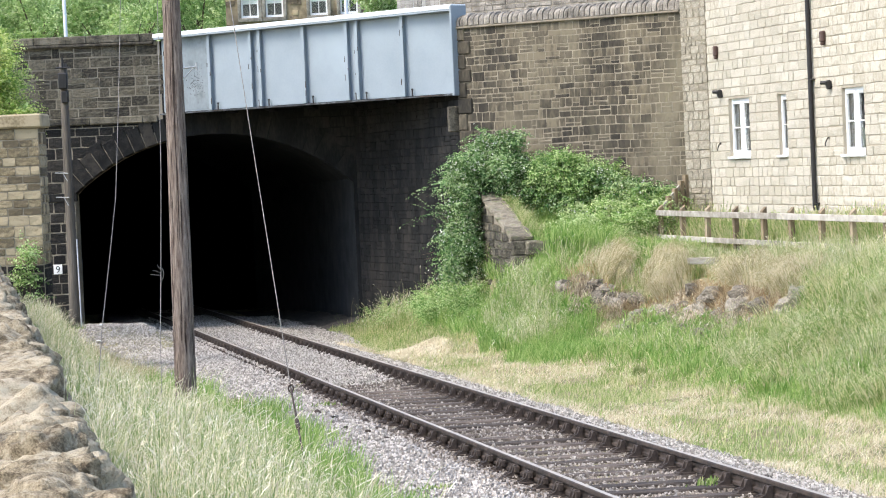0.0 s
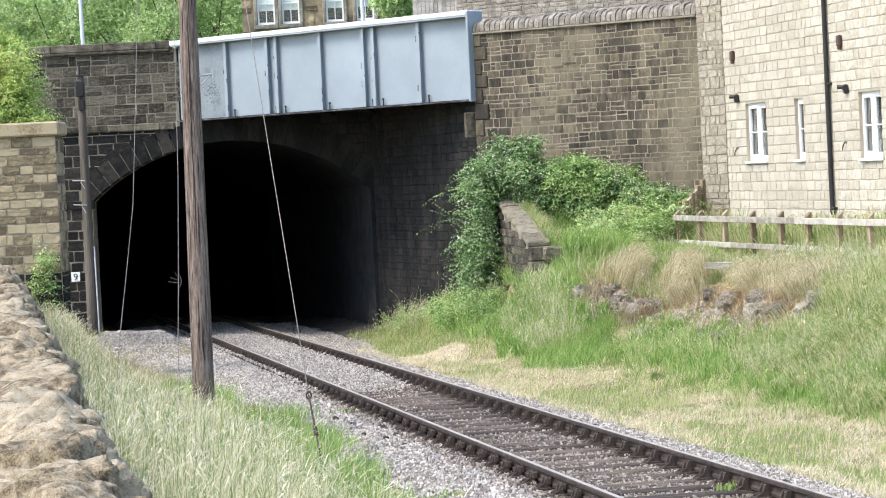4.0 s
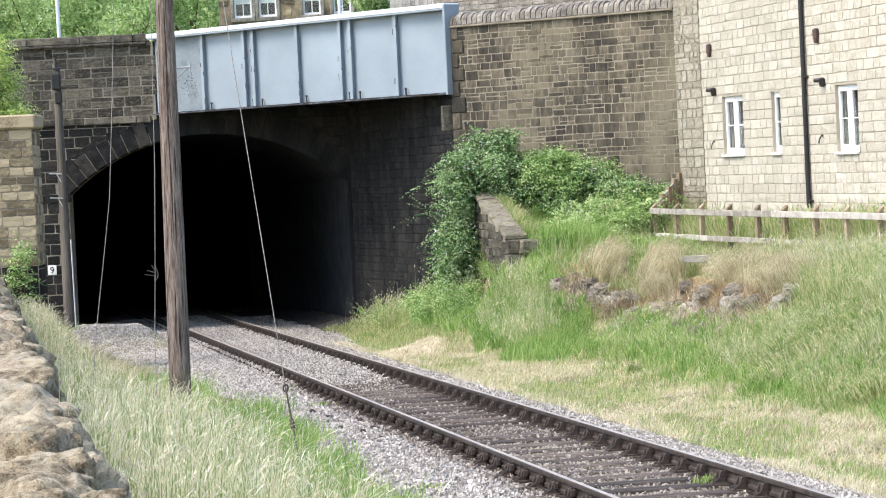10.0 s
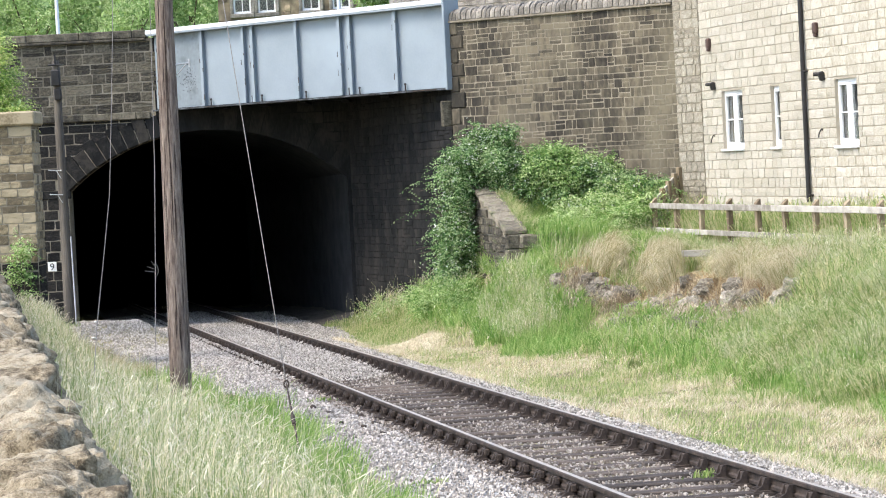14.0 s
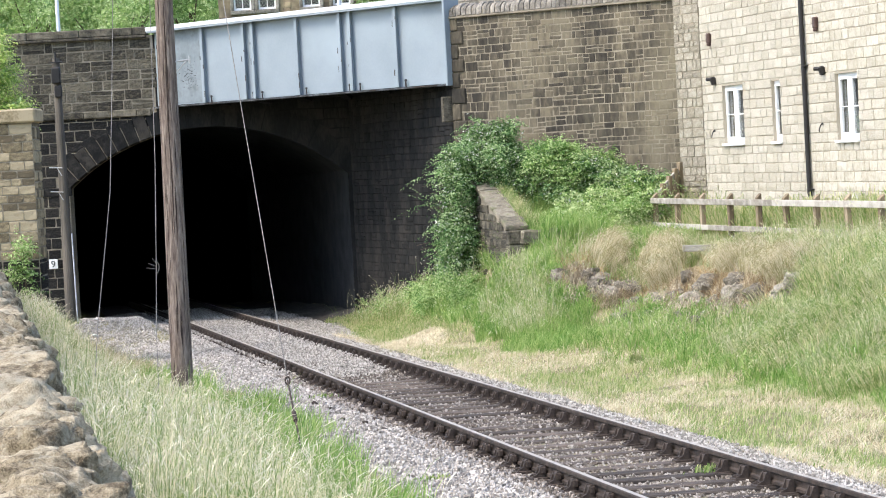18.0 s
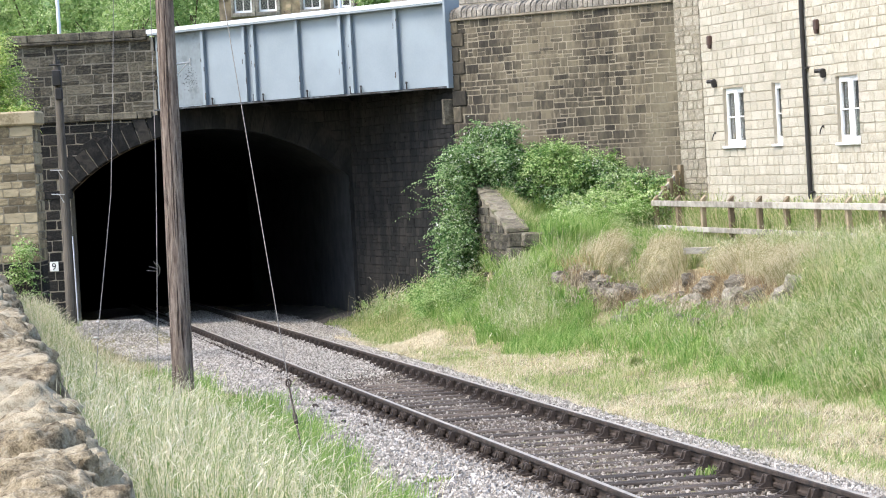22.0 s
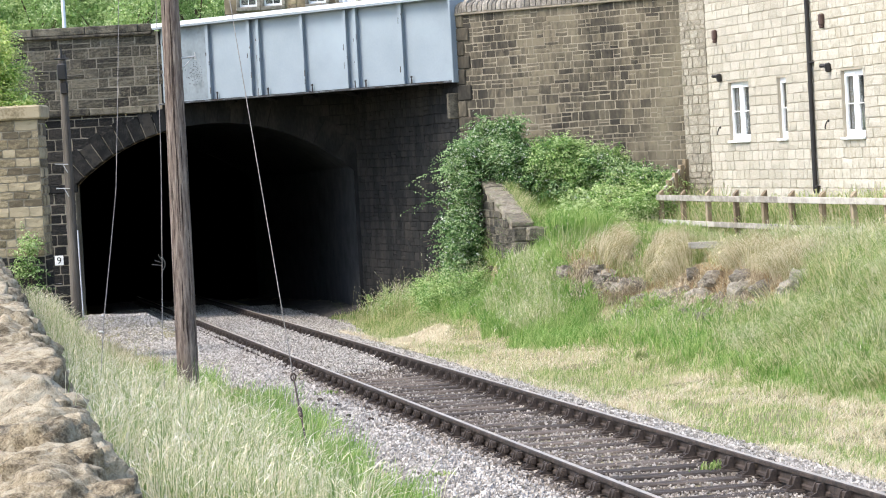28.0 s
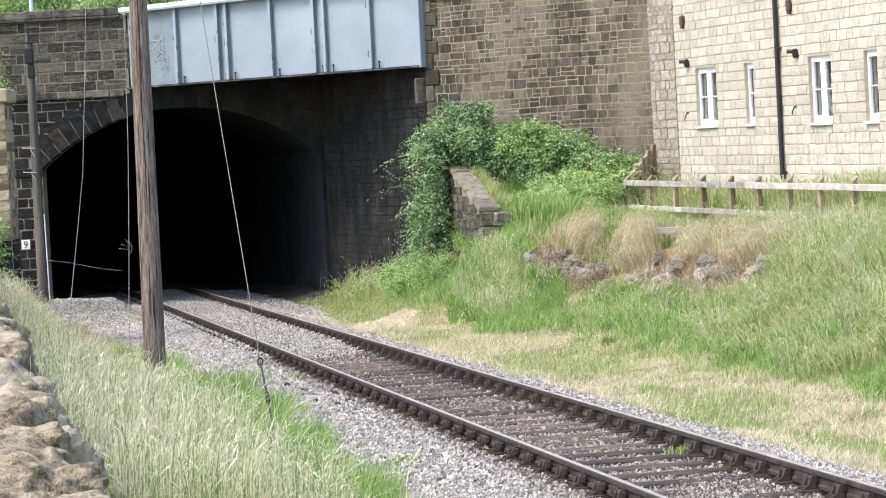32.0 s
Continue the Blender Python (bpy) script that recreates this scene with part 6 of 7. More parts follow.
heads("fence_plumes", tp[::5], dp[::5], .13, .008, M_SEED, 337, "pale plumes below the fence")
x, y = spots(330, -5.0, 3.2, 3.5, 4.7, 342)
_, tp, dp = tuft_stuff("mound_tufts", x, y, M_LUSH, "fresh arching grass on the mound by the wing wall", 26, .12, .34, .011, .7, .35, 343, (.1, -.2))
heads("mound_plumes", tp[::4], dp[::4], .14, .008, M_SEED, 344, "pale plumes on the mound by the wing wall")
x, y = spots(260, -21, -8.6, 7.1, 9.2, 345, lambda x, y, u, s: (x < 4.2 + .2216 * (55.85 - y)) & (x > 3.3 + .2216 * (55.85 - y)))
_, tp, dp = tuft_stuff("rail_tufts", x, y, M_PALE, "tall pale grass grown over the fence's lower rail", 26, .14, .62, .009, .55, .22, 346, (-.12, -.1))
heads("rail_plumes", tp[::2], dp[::2], .15, .01, M_SEED, 347, "whitish plumes over the fence's lower rail")
# rank grass between fence and house, as high as the upper rail
x, y = spots(3600, -18, .4, 7.2, 11, 338, lambda x, y, u, s: (x > 4.42 + .2216 * (55.85 - y)) & (x < 5.3 + .2216 * (55.85 - y)) & (y < 55.3))
tuft_stuff("house_tufts", x, y, M_GRASS_V, "rank green grass between fence and house", 26, .14, .8, .012, .4, .14, 339, (-.05, -.05))
x, y = field(70000, -3, 3, 50, 59, 324, lambda x, y, u, r: ((x + .55) / .6) ** 2 + ((y - 54.0) / 2.0) ** 2 < 1 + .3 * wave(x, y, 3), 1.0)
q = np.maximum(0, 1 - ((x + .55) / .6) ** 2 - ((y - 54.0) / 2.0) ** 2)
blades("hay_heap", x, y, .045, .009, 2.4, material("heaped_hay", [(0.6, 0.51, 0.35), (0.73, 0.64, 0.47), (0.82, 0.75, 0.59)], 3, 0.9, 0.0, 30, "island", 0.2, coords="World", leaf=0.3), 325, "heap of cut hay beside the track", "hay", mess=3, up=np.maximum(.02, .11 * np.sqrt(q) * np.random.default_rng(5).random(len(q)) ** .4))


def leaves(name, clumps, n, size, mat, seed, parent=None, droop=.2, zmin=-9.0):
    """A cloud of folded leaves on and in uneven clumps: (centre, radii)."""
    r = np.random.default_rng(seed)
    c = np.array([q[0] for q in clumps], float)
    R = np.array([q[1] for q in clumps], float)
    wgt = (R[:, 0] * R[:, 2]) ** 1.0
    k = r.choice(len(clumps), n, p=wgt / wgt.sum())
    d = r.normal(size=(n, 3))
    d /= np.linalg.norm(d, axis=1, keepdims=True)
    rad = r.random(n) ** .4 * (1 + .75 * r.random(n) * (r.random(n) < .16))
    bump = 1 + .22 * np.sin(d[:, 0] * 5 + k) * np.sin(d[:, 2] * 6 + 2 * k) + .15 * np.sin(d[:, 1] * 9 + d[:, 2] * 7)
    P = c[k] + d * R[k] * (rad * bump)[:, None]
    ok = P[:, 2] > zmin
    P, d = P[ok], d[ok]
    n = len(P)
    nrm = d * .7 + r.normal(size=(n, 3)) * .6 + [0, 0, .45]
    nrm /= np.linalg.norm(nrm, axis=1, keepdims=True)
    t = np.cross(nrm, r.normal(size=(n, 3)))
    t /= np.linalg.norm(t, axis=1, keepdims=True)
    b = np.cross(nrm, t)
    s = size * r.uniform(.55, 1.2, n)[:, None]
    fold = nrm * s * .18
    V = np.stack([P - t * s * .6, P + b * s * .36 - fold * -1, P + t * s * .6 - [0, 0, droop * size], P - b * s * .36 + fold], 1)
    F = (np.array([[0, 1, 2], [0, 2, 3]])[None] + 4 * np.arange(n)[:, None, None]).reshape(-1, 3)
    return soup(name, V.reshape(-1, 3), F, mat, parent)


def sprays(name, clumps, n, per, length, size, mat, seed, parent=None, arch=.5, rise=.35):
    """Leafy shoots that grow out of the clumps, bow over and carry paired, folded leaves."""
    r = np.random.default_rng(seed)
    c, R = np.array([q[0] for q in clumps], float), np.array([q[1] for q in clumps], float)
    wgt = R[:, 0] * R[:, 2]
    k = r.choice(len(clumps), n, p=wgt / wgt.sum())
    d = r.normal(size=(n, 3)) + [0, -.35, rise]
    d /= np.linalg.norm(d, axis=1, keepdims=True)
    st = c[k] + d * R[k] * (r.random(n) ** .5)[:, None] * .85
    l = length * r.uniform(.5, 1.25, n)
    t = np.linspace(.12, 1, per)[None, :] * np.ones((n, 1))
    P = st[:, None] + d[:, None] * (l[:, None] * t)[..., None]
    P[..., 2] -= arch * l[:, None] * t ** 2
    side = np.cross(d, [0, 0, 1.0])
    side /= np.linalg.norm(side, axis=1, keepdims=True) + 1e-6
    sg = np.where(np.arange(per) % 2, 1.0, -1.0)
    P = P + side[:, None] * (sg[None] * size * .55)[..., None] + r.normal(0, size * .22, P.shape)
    m = n * per
    P = P.reshape(-1, 3)
    nrm = np.repeat(d, per, 0) * .35 + r.normal(size=(m, 3)) * .42 + [0, -.1, .75]
    nrm /= np.linalg.norm(nrm, axis=1, keepdims=True)
    ax = np.repeat(d, per, 0) * .5 + (side[:, None] * sg[None, :, None]).reshape(-1, 3) + r.normal(size=(m, 3)) * .3
    b = np.cross(nrm, ax)
    b /= np.linalg.norm(b, axis=1, keepdims=True)
    t_ = np.cross(b, nrm)
    s_ = size * r.uniform(.6, 1.2, m)[:, None] * (1.1 - .45 * t.reshape(-1, 1))
    fold = nrm * s_ * .16
    V = np.stack([P - t_ * s_ * .55, P + b * s_ * .38 + fold, P + t_ * s_ * .65 - [0, 0, .2 * size], P - b * s_ * .38 + fold], 1)
    F = (np.array([[0, 1, 2], [0, 2, 3]])[None] + 4 * np.arange(m)[:, None, None]).reshape(-1, 3)
    return soup(name, V.reshape(-1, 3), F, mat, parent)


def clump_set(boxes, n, seed, lo=.2, hi=.45):
    rnd = random.Random(seed)
    out = []
    for (x0, x1), (y0, y1), (z0, z1), wgt in boxes:
        for _ in range(int(n * wgt)):
            q = rnd.uniform(lo, hi)
            out.append(((rnd.uniform(x0, x1), rnd.uniform(y0, y1), rnd.uniform(z0, z1)), (q, q, q * rnd.uniform(.6, .9))))
    return out


def build_bramble():
    root = tagged(empty("bramble_thicket"), "dense ivy and bramble thicket hanging over the wing wall", "bush")
    cl = clump_set([((.2, .75), (57.6, 58.6), (1.2, 3.5), 1.5), ((.4, 1.7), (58.2, 59.4), (2.7, 3.55), 1.3), ((1.2, 2.6), (57.6, 58.6), (2.5, 3.3), 1.2), ((2.4, 3.5), (57.0, 57.9), (2.5, 3.1), 1.0), ((.1, .6), (57.2, 58.0), (.8, 2.0), .6), ((.75, 1.6), (58.3, 59.3), (3.3, 3.95), .5), ((3.3, 4.7), (56.6, 57.6), (2.3, 2.85), .7)], 75, 130, .1, .34)
    # shade-coloured leaves fill the gaps between the shoots
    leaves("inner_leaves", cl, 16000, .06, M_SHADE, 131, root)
    sprays("ivy_foliage", cl, 4200, 12, .34, .06, M_IVY, 130, root)
    mid = clump_set([((2.0, 3.0), (57.2, 58.3), (2.55, 3.3), 1.0), ((2.6, 3.7), (57.0, 57.8), (2.45, 3.05), 1.0)], 34, 136, .16, .36)
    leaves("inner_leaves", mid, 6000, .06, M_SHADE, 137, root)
    sprays("bush_foliage", mid, 1900, 12, .36, .058, M_BUSHLEAF, 138, root, .2, .6)
    cl2 = clump_set([((2.6, 4.5), (55.9, 57.4), (1.75, 2.45), 2.2), ((3.4, 4.75), (56.5, 57.4), (2.2, 2.65), .9)], 60, 132, .08, .24)
    low = clump_set([((.0, 1.0), (55.8, 57.0), (.3, .9), 1.0), ((-.6, .3), (57.2, 59.6), (.1, .7), 1.0)], 22, 139, .08, .22)
    sprays("weed_foliage", low, 1300, 10, .34, .045, M_BUSHLEAF, 141, root, .3, .7)
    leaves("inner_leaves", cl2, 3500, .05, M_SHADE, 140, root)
    sprays("bramble_foliage", cl2, 3600, 11, .34, .056, M_LIGHTLEAF, 133, root, .55)
    leaves("flower_sprays", cl * 2 + cl2 * 3, 11000, .042, M_FLOWER, 134, root)
    creep = clump_set([((2.0, 3.6), (54.9, 56.2), (1.6, 1.95), 1.0), ((2.4, 4.0), (55.4, 56.6), (1.75, 2.2), 1.0)], 40, 158, .08, .2)
    sprays("creeper_foliage", creep, 1500, 10, .3, .048, M_LIGHTLEAF, 159, root, .4, .5)
    runners = [((.05 - .1 * k, 58.2, 1.3 + .55 * k), (.05, .05, .05)) for k in range(4)]
    sprays("runner_foliage", runners, 26, 14, .75, .05, M_IVY, 145, root, .25, .1)
    rnd = random.Random(135)
    for k in range(16):
        bm = bmesh.new()
        p = Vector((rnd.uniform(0, 1.2), rnd.uniform(57.9, 58.6), rnd.uniform(1.0, 2.8)))
        q = p + Vector((rnd.uniform(-.5, -.1), rnd.uniform(-.2, .2), rnd.uniform(.1, .5)))
        rod(bm, p, q, .012, .006, 5)
        rod(bm, q, q + Vector((-.25, 0, -.05)), .006, .004, 5)
        part("stem", bm, M_BARK, root)
    return root


build_bramble()
x, y = field(30000, .7, 3.2, 54.5, 58.2, 136, lambda x, y, u, r: (u > 4.6) & (wave(x, y, 2) > -.5), 1.0)
blades("coping_grass", x, y, .5, .009, .6, M_LUSH, 137, "fresh tall grass behind the wing wall's coping", fine=False)
x, y = spots(300, -2.6, 2.6, 4.85, 6.2, 146, lambda x, y, u, s: (wave(x, y, 1.6) > -.5) & (u < 6.2 - .25 * (s + 2.6)))
tuft_stuff("coping_tufts", x, y, M_LUSH, "tall fresh tufts behind the wing wall's coping", 24, .12, .62, .011, .45, .2, 147, (.05, -.1))
x, y = spots(420, -4.6, 1.2, 5.2, 7.5, 156, lambda x, y, u, s: (wave(x, y, 1.1) > -.55) & (u > 5.9 - .7 * (s > -1.6)) & (x < 4.1 + .2216 * (55.85 - y)))
tuft_stuff("hollow_tufts", x, y, M_LUSH, "fresh green tufts between wing wall and fence", 24, .12, .44, .011, .6, .28, 157, (-.05, -.12))
x, y = spots(110, -5.5, -2.2, 3.7, 4.5, 148)
_, tp, dp = tuft_stuff("wing_foot_stems", x, y, M_PALE, "feathery pale stems below the wing wall", 20, .14, .5, .006, .7, .25, 149, (.1, -.2))
heads("wing_foot_plumes", tp[::2], dp[::2], .17, .008, M_SEED, 150, "feathery pinkish plumes below the wing wall")

t_ = np.random.default_rng(138).uniform(1.2, 5.2, 2600)
e_ = .36 + .22 * np.random.default_rng(139).random(2600)
pa, pb = track(4.58, 3.2), track(4.35, -2.0)
dw = (pb - pa).xy.normalized()
x, y = pa.x + dw.x * t_ - dw.y * e_, pa.y + dw.y * t_ + dw.x * e_
blades("moss_and_grass", x, y, .22, .009, .9, M_GRASS, 144, "grass growing over the coping's edge", fine=False, up=2.84 - 1.02 * t_ / 5.2 - ground_z(x, y))


def build_weeds():
    root = tagged(empty("nettle_patch"), "ragged nettles and weeds along the foot of the side wall", "weeds")
    rnd = random.Random(350)
    cl = []
    for _ in range(60):
        f = rnd.random()
        x, y = -1.7 + 2.3 * f + rnd.uniform(-.25, .25), 64.6 - 7.6 * f + rnd.uniform(-.5, .5)
        cl.append(((x, y, float(ground_z(x, y)) + rnd.uniform(.05, .4)), (.16, .16, rnd.uniform(.12, .3))))
    sprays("leaf_mass", cl, 900, 9, .28, .045, M_BUSHLEAF, 351, root, .3, .8)
    gx = np.array([c[0][0] for c in cl for _ in range(40)]) + np.random.default_rng(352).normal(0, .25, 2400)
    gy = np.array([c[0][1] for c in cl for _ in range(40)]) + np.random.default_rng(353).normal(0, .4, 2400)
    ob, tips, dirs = blades("tall_grass", gx, gy, .55, .006, .6, M_GRASS, 354, "")
    ob.parent = root
    hd = heads("seed_plume", tips, dirs, .12, .01, M_SEED, 355, "")
    hd.parent = root
    del ob["category"], hd["category"]


build_weeds()


def build_left_bush():
    root = tagged(empty("elder_bush"), "leafy yellow-green bush behind the stone pillar", "bush")
    cl = clump_set([((-10.85, -9.05), (60.6, 61.7), (4.3, 6.65), 1.4), ((-10.6, -8.85), (60.5, 61.1), (4.75, 5.4), .5)], 34, 140, .22, .46)
    leaves("inner_leaves", cl, 4000, .08, M_SHADE_T, 141, root)
    sprays("elder_foliage", cl, 3300, 12, .42, .058, M_ELDER, 144, root, .45, .2)
    for k in range(6):
        bm = bmesh.new()
        rod(bm, (-10.1 + .1 * k, 61.2, -.3), (-10.3 + .22 * k, 61.2, 5.6), .03, .01, 6)
        part("stem", bm, M_BARK, root)
    root2 = tagged(empty("buddleia_sprig"), "small green shrub growing from the pillar's foot", "shrub")
    cl = clump_set([((-7.8, -7.55), (52.0, 52.25), (1.7, 2.3), 1.0), ((-7.75, -7.5), (52.0, 52.2), (1.2, 1.7), .6), ((-8.1, -7.8), (52.0, 52.2), (1.5, 1.75), .4)], 12, 142, .06, .15)
    sprays("leaves", cl, 140, 10, .24, .052, M_BUSHLEAF, 143, root2, .3, .5)
    bm = bmesh.new()
    rod(bm, (-7.65, 52.2, .6), (-7.65, 52.15, 2.0), .015, .008, 6)
    part("stem", bm, M_BARK, root2)


build_left_bush()


M_DOCK = material("dock_leaves", [(0.15, 0.2, 0.06), (0.23, 0.3, 0.1), (0.36, 0.36, 0.18)], 2, 0.7, 0.0, 20, "island", 0.2, coords="World", leaf=0.3)

CLODS = [(-1.45, -17.2), (-1.4, -18.4), (-1.35, -21.2), (-1.17, -20.9), (-.98, -19.9), (-1.12, -19.4), (-1.5, -20.3), (-1.3, -22.4)]


def build_bits():
    # a pale plank lying in the bank grass
    p = track(7.05, -5.9)
    z = float(ground_z(p.x, p.y))
    bm = bmesh.new()
    box(bm, (.62, .05, .12), pose(p.x, p.y, z + .3, 6, 1, -3), .008)
    tagged(part("loose_plank", bm, M_FENCE), "short weathered plank lying in the bank grass", "plank")
    # weeds
    rnd = random.Random(360)
    for u, s, h, lab in ((.62, -29.7, .055, "small green weed growing beside the rail"), (4.0, -12.9, .15, "dark dock weed standing in the cut verge"), (4.14, -12.7, .15, "dark dock weed standing in the cut verge"), (-1.2, -15.95, .07, "tiny green sprig in the ballast"), (-1.75, -28.4, .06, "tiny green sprig in the ballast"), (-2.2, -17.6, .2, "leafy weed at the ballast edge")):
        p = track(u, s)
        root = tagged(empty("weed"), lab, "weed", "weeds by the track")
        w_ = .03 if "dock" in lab else .075
        gx = np.array([p.x + rnd.gauss(0, w_) for _ in range(60)])
        gy = np.array([p.y + rnd.gauss(0, w_) for _ in range(60)])
        ob, _, _ = blades("leaf_tuft", gx, gy, h, .014, .7, M_DOCK if "dock" in lab else M_UNDER, 361, "", up=.03 if u > 1 else .06)
        ob.parent = root
        del ob["category"]
    # dark clods beside the sleepers
    for k, (u, s) in enumerate(CLODS):
        p = track(u, s)
        bm = bmesh.new()
        bmesh.ops.create_icosphere(bm, subdivisions=2, radius=.045 + .012 * math.sin(5 * k))
        for v in bm.verts:
            v.co = v.co * (1 + .5 * noise.noise(v.co * 22 + Vector((k, 2 * k, 0))))
            v.co.z *= .7
        bmesh.ops.transform(bm, matrix=pose(p.x, p.y, p.z - .15, 0, 0, 40 * k), verts=bm.verts)
        tagged(part("clod", bm, M_RUST), "dark oily clod lying on the ballast", "clod", "clods by the rail")
    # scraps of litter on the ballast
    for u, s, q in ((-2.2, 12.5, .12), (-3.2, 6.0, .09), (-3.0, 9.0, .06)):
        p = track(u, s)
        bm = bmesh.new()
        vs = box(bm, (q * 2, q, .03), None, .01)
        for v in bm.verts:
            v.co.z += .3 * q * math.sin(14 * v.co.x)
        bmesh.ops.transform(bm, matrix=pose(p.x, p.y, float(ground_z(p.x, p.y)) + .05, 0, 5, 30 * u), verts=bm.verts)
        tagged(part("litter_scrap", bm, M_UPVC), "crumpled white scrap of litter on the stones", "litter", "litter scraps")


build_bits()

# ---- beyond the bridge ----
def build_hill():
    xs, ys = np.linspace(-140, 160, 60), np.linspace(89, 420, 50)
    X, Y = np.meshgrid(xs, ys)
    Z = 5.0 + 34 * smooth(100, 330, Y) + 1.5 * wave(X * .05, Y * .05)
    i = np.arange(X.size).reshape(X.shape)
    f = np.stack([i[:-1, :-1], i[:-1, 1:], i[1:, 1:], i[1:, :-1]], -1).reshape(-1, 4)
    tagged(soup("hillside", np.stack([X, Y, Z], -1).reshape(-1, 3), f, M_HILL, smooth=True), "wooded hillside beyond the road", "hill", kind="structure")


build_hill()


def build_trees():
    rnd = random.Random(150)
    for k in range(26):
        if k < 22:
            x, yy = -27 + 21 * ((k % 11) + rnd.uniform(.1, .9)) / 11, (112, 124)[k // 11] + rnd.uniform(-3, 3)
        else:
            x, yy = rnd.uniform(-14, 8), rnd.uniform(135, 150)
        z0 = 5.0 + 34 * float(smooth(100, 330, yy))
        root = tagged(empty("tree"), "broadleaved tree in full summer leaf on the hillside", "tree", "trees behind the bridge")
        h = rnd.uniform(5.5, 9)
        bm = bmesh.new()
        rod(bm, (x, yy, z0 - .5), (x + .2, yy, z0 + h * .5), .16, .08, 8)
        for j in range(4):
            a = rnd.uniform(0, 6.28)
            rod(bm, (x + .1, yy, z0 + h * .3), (x + 1.5 * math.cos(a), yy + 1.5 * math.sin(a), z0 + h * .65), .05, .02, 6)
        part("trunk", bm, M_BARK, root)
        cl = clump_set([((x - 1.9, x + 1.9), (yy - 1.6, yy + 1.6), (z0 + .1, z0 + h), 1)], 26, 160 + k, .45, 1.15)
        leaves("inner_leaves", cl, 2600, .2, M_SHADE_T, 230 + k, root)
        sprays("crown", cl, 1500 if k < 11 else 420, 9, .55, .08 if k < 11 else .17, M_TREE, 200 + k, root, .3, .45)


build_trees()


def build_terrace():
    M_T = material("terrace_stone", [(0.1, 0.08, 0.055), (0.24, 0.185, 0.12), (0.36, 0.29, 0.19)], 1.2, 0.9, 0.4, 6, stain=(0.09, 0.075, 0.06), stain_scale=.5, stain_at=.6)
    rnd = random.Random(170)
    y0 = 100.0
    for hx0, hx1, wins in ((-7.3, -4.75, (-6.45, -5.58)), (-4.75, -2.45, (-4.02, -2.95)), (-2.45, 1.2, (-1.8, -.4))):
        root = tagged(empty("terraced_house"), "old stone terraced house with white sash windows", "house", "terrace beyond the bridge")
        bm = bmesh.new()
        cuts = sorted([hx0, hx1] + [v for w_ in wins for v in (w_ - .31, w_ + .31)])
        for a, b in zip(cuts, cuts[1:]):
            op = any(abs((a + b) / 2 - w_) < .1 for w_ in wins)
            for z0, z1 in (((5, 7.1), (8.56, 8.82), (10.3, 13)) if op else ((5, 13),)):
                box(bm, (b - a, .3, z1 - z0), pose((a + b) / 2, y0 + .15, (z0 + z1) / 2))
        part("front_wall", bm, M_T, root)
        m, w = plane_frame((hx0, y0), (hx1, y0))
        keep = lambda a, b, z0, z1: not any(b + hx0 > w_ - .43 and a + hx0 < w_ + .43 for w_ in wins)
        courses(root, m, w, 7.9, 10.6, (.18, .3), (.3, .6), (material("terrace_block", [(0.09, 0.07, 0.05), (0.24, 0.185, 0.12), (0.4, 0.31, 0.2)], 2, 0.9, 0.4, 12, "object", .25), M_WALL_I), 171, keep, limit=200, depth=.1)
        bm = bmesh.new()
        box(bm, (hx1 - hx0, 7, .2), pose((hx0 + hx1) / 2, y0 + 3.8, 13.1))
        part("roof", bm, M_ROAD, root)
        bm = bmesh.new()
        box(bm, (hx1 - hx0, .2, 8), pose((hx0 + hx1) / 2, y0 + 7.2, 9))
        part("back_wall", bm, M_T, root)
        for w_ in wins:
            for z0, z1 in ((7.1, 8.56), (8.82, 10.3)):
                win = empty("window", pose(w_, y0 + .1, z0))
                win.parent = root
                Hh = z1 - z0
                bm = bmesh.new()
                for px, pz, sx, sz in ((-.28, Hh / 2, .06, Hh), (.28, Hh / 2, .06, Hh), (0, .04, .5, .08), (0, Hh - .04, .5, .08), (0, Hh * .5, .5, .06), (0, Hh * .28, .03, Hh * .45)):
                    box(bm, (sx, .06, sz), pose(px, 0, pz), .006)
                part("frame", bm, M_UPVC, win)
                bm = bmesh.new()
                box(bm, (.5, .01, Hh - .12), pose(0, .02, Hh / 2))
                g = part("pane", bm, M_GLASS, win)
                g.visible_shadow = False
                bm = bmesh.new()
                box(bm, (.8, .02, Hh + .2), pose(0, .5, Hh / 2))
                part("room_back", bm, M_ROOM, win)
                bm = bmesh.new()
                box(bm, (.5, .02, Hh * .66), pose(0, .06, Hh * .66))
                part("blind", bm, M_UPVC, win, "white roller blind half down")
                bm = bmesh.new()
                box(bm, (.86, .2, .14), pose(0, -.12, -.08), .02)
                part("sill", bm, M_COPE, win, "weathered stone sill")
                bm = bmesh.new()
                for sx in (-.37, .37):
                    box(bm, (.12, .14, Hh), pose(sx, -.1, Hh / 2), .015)
                part("surround", bm, M_COPE, win)


build_terrace()


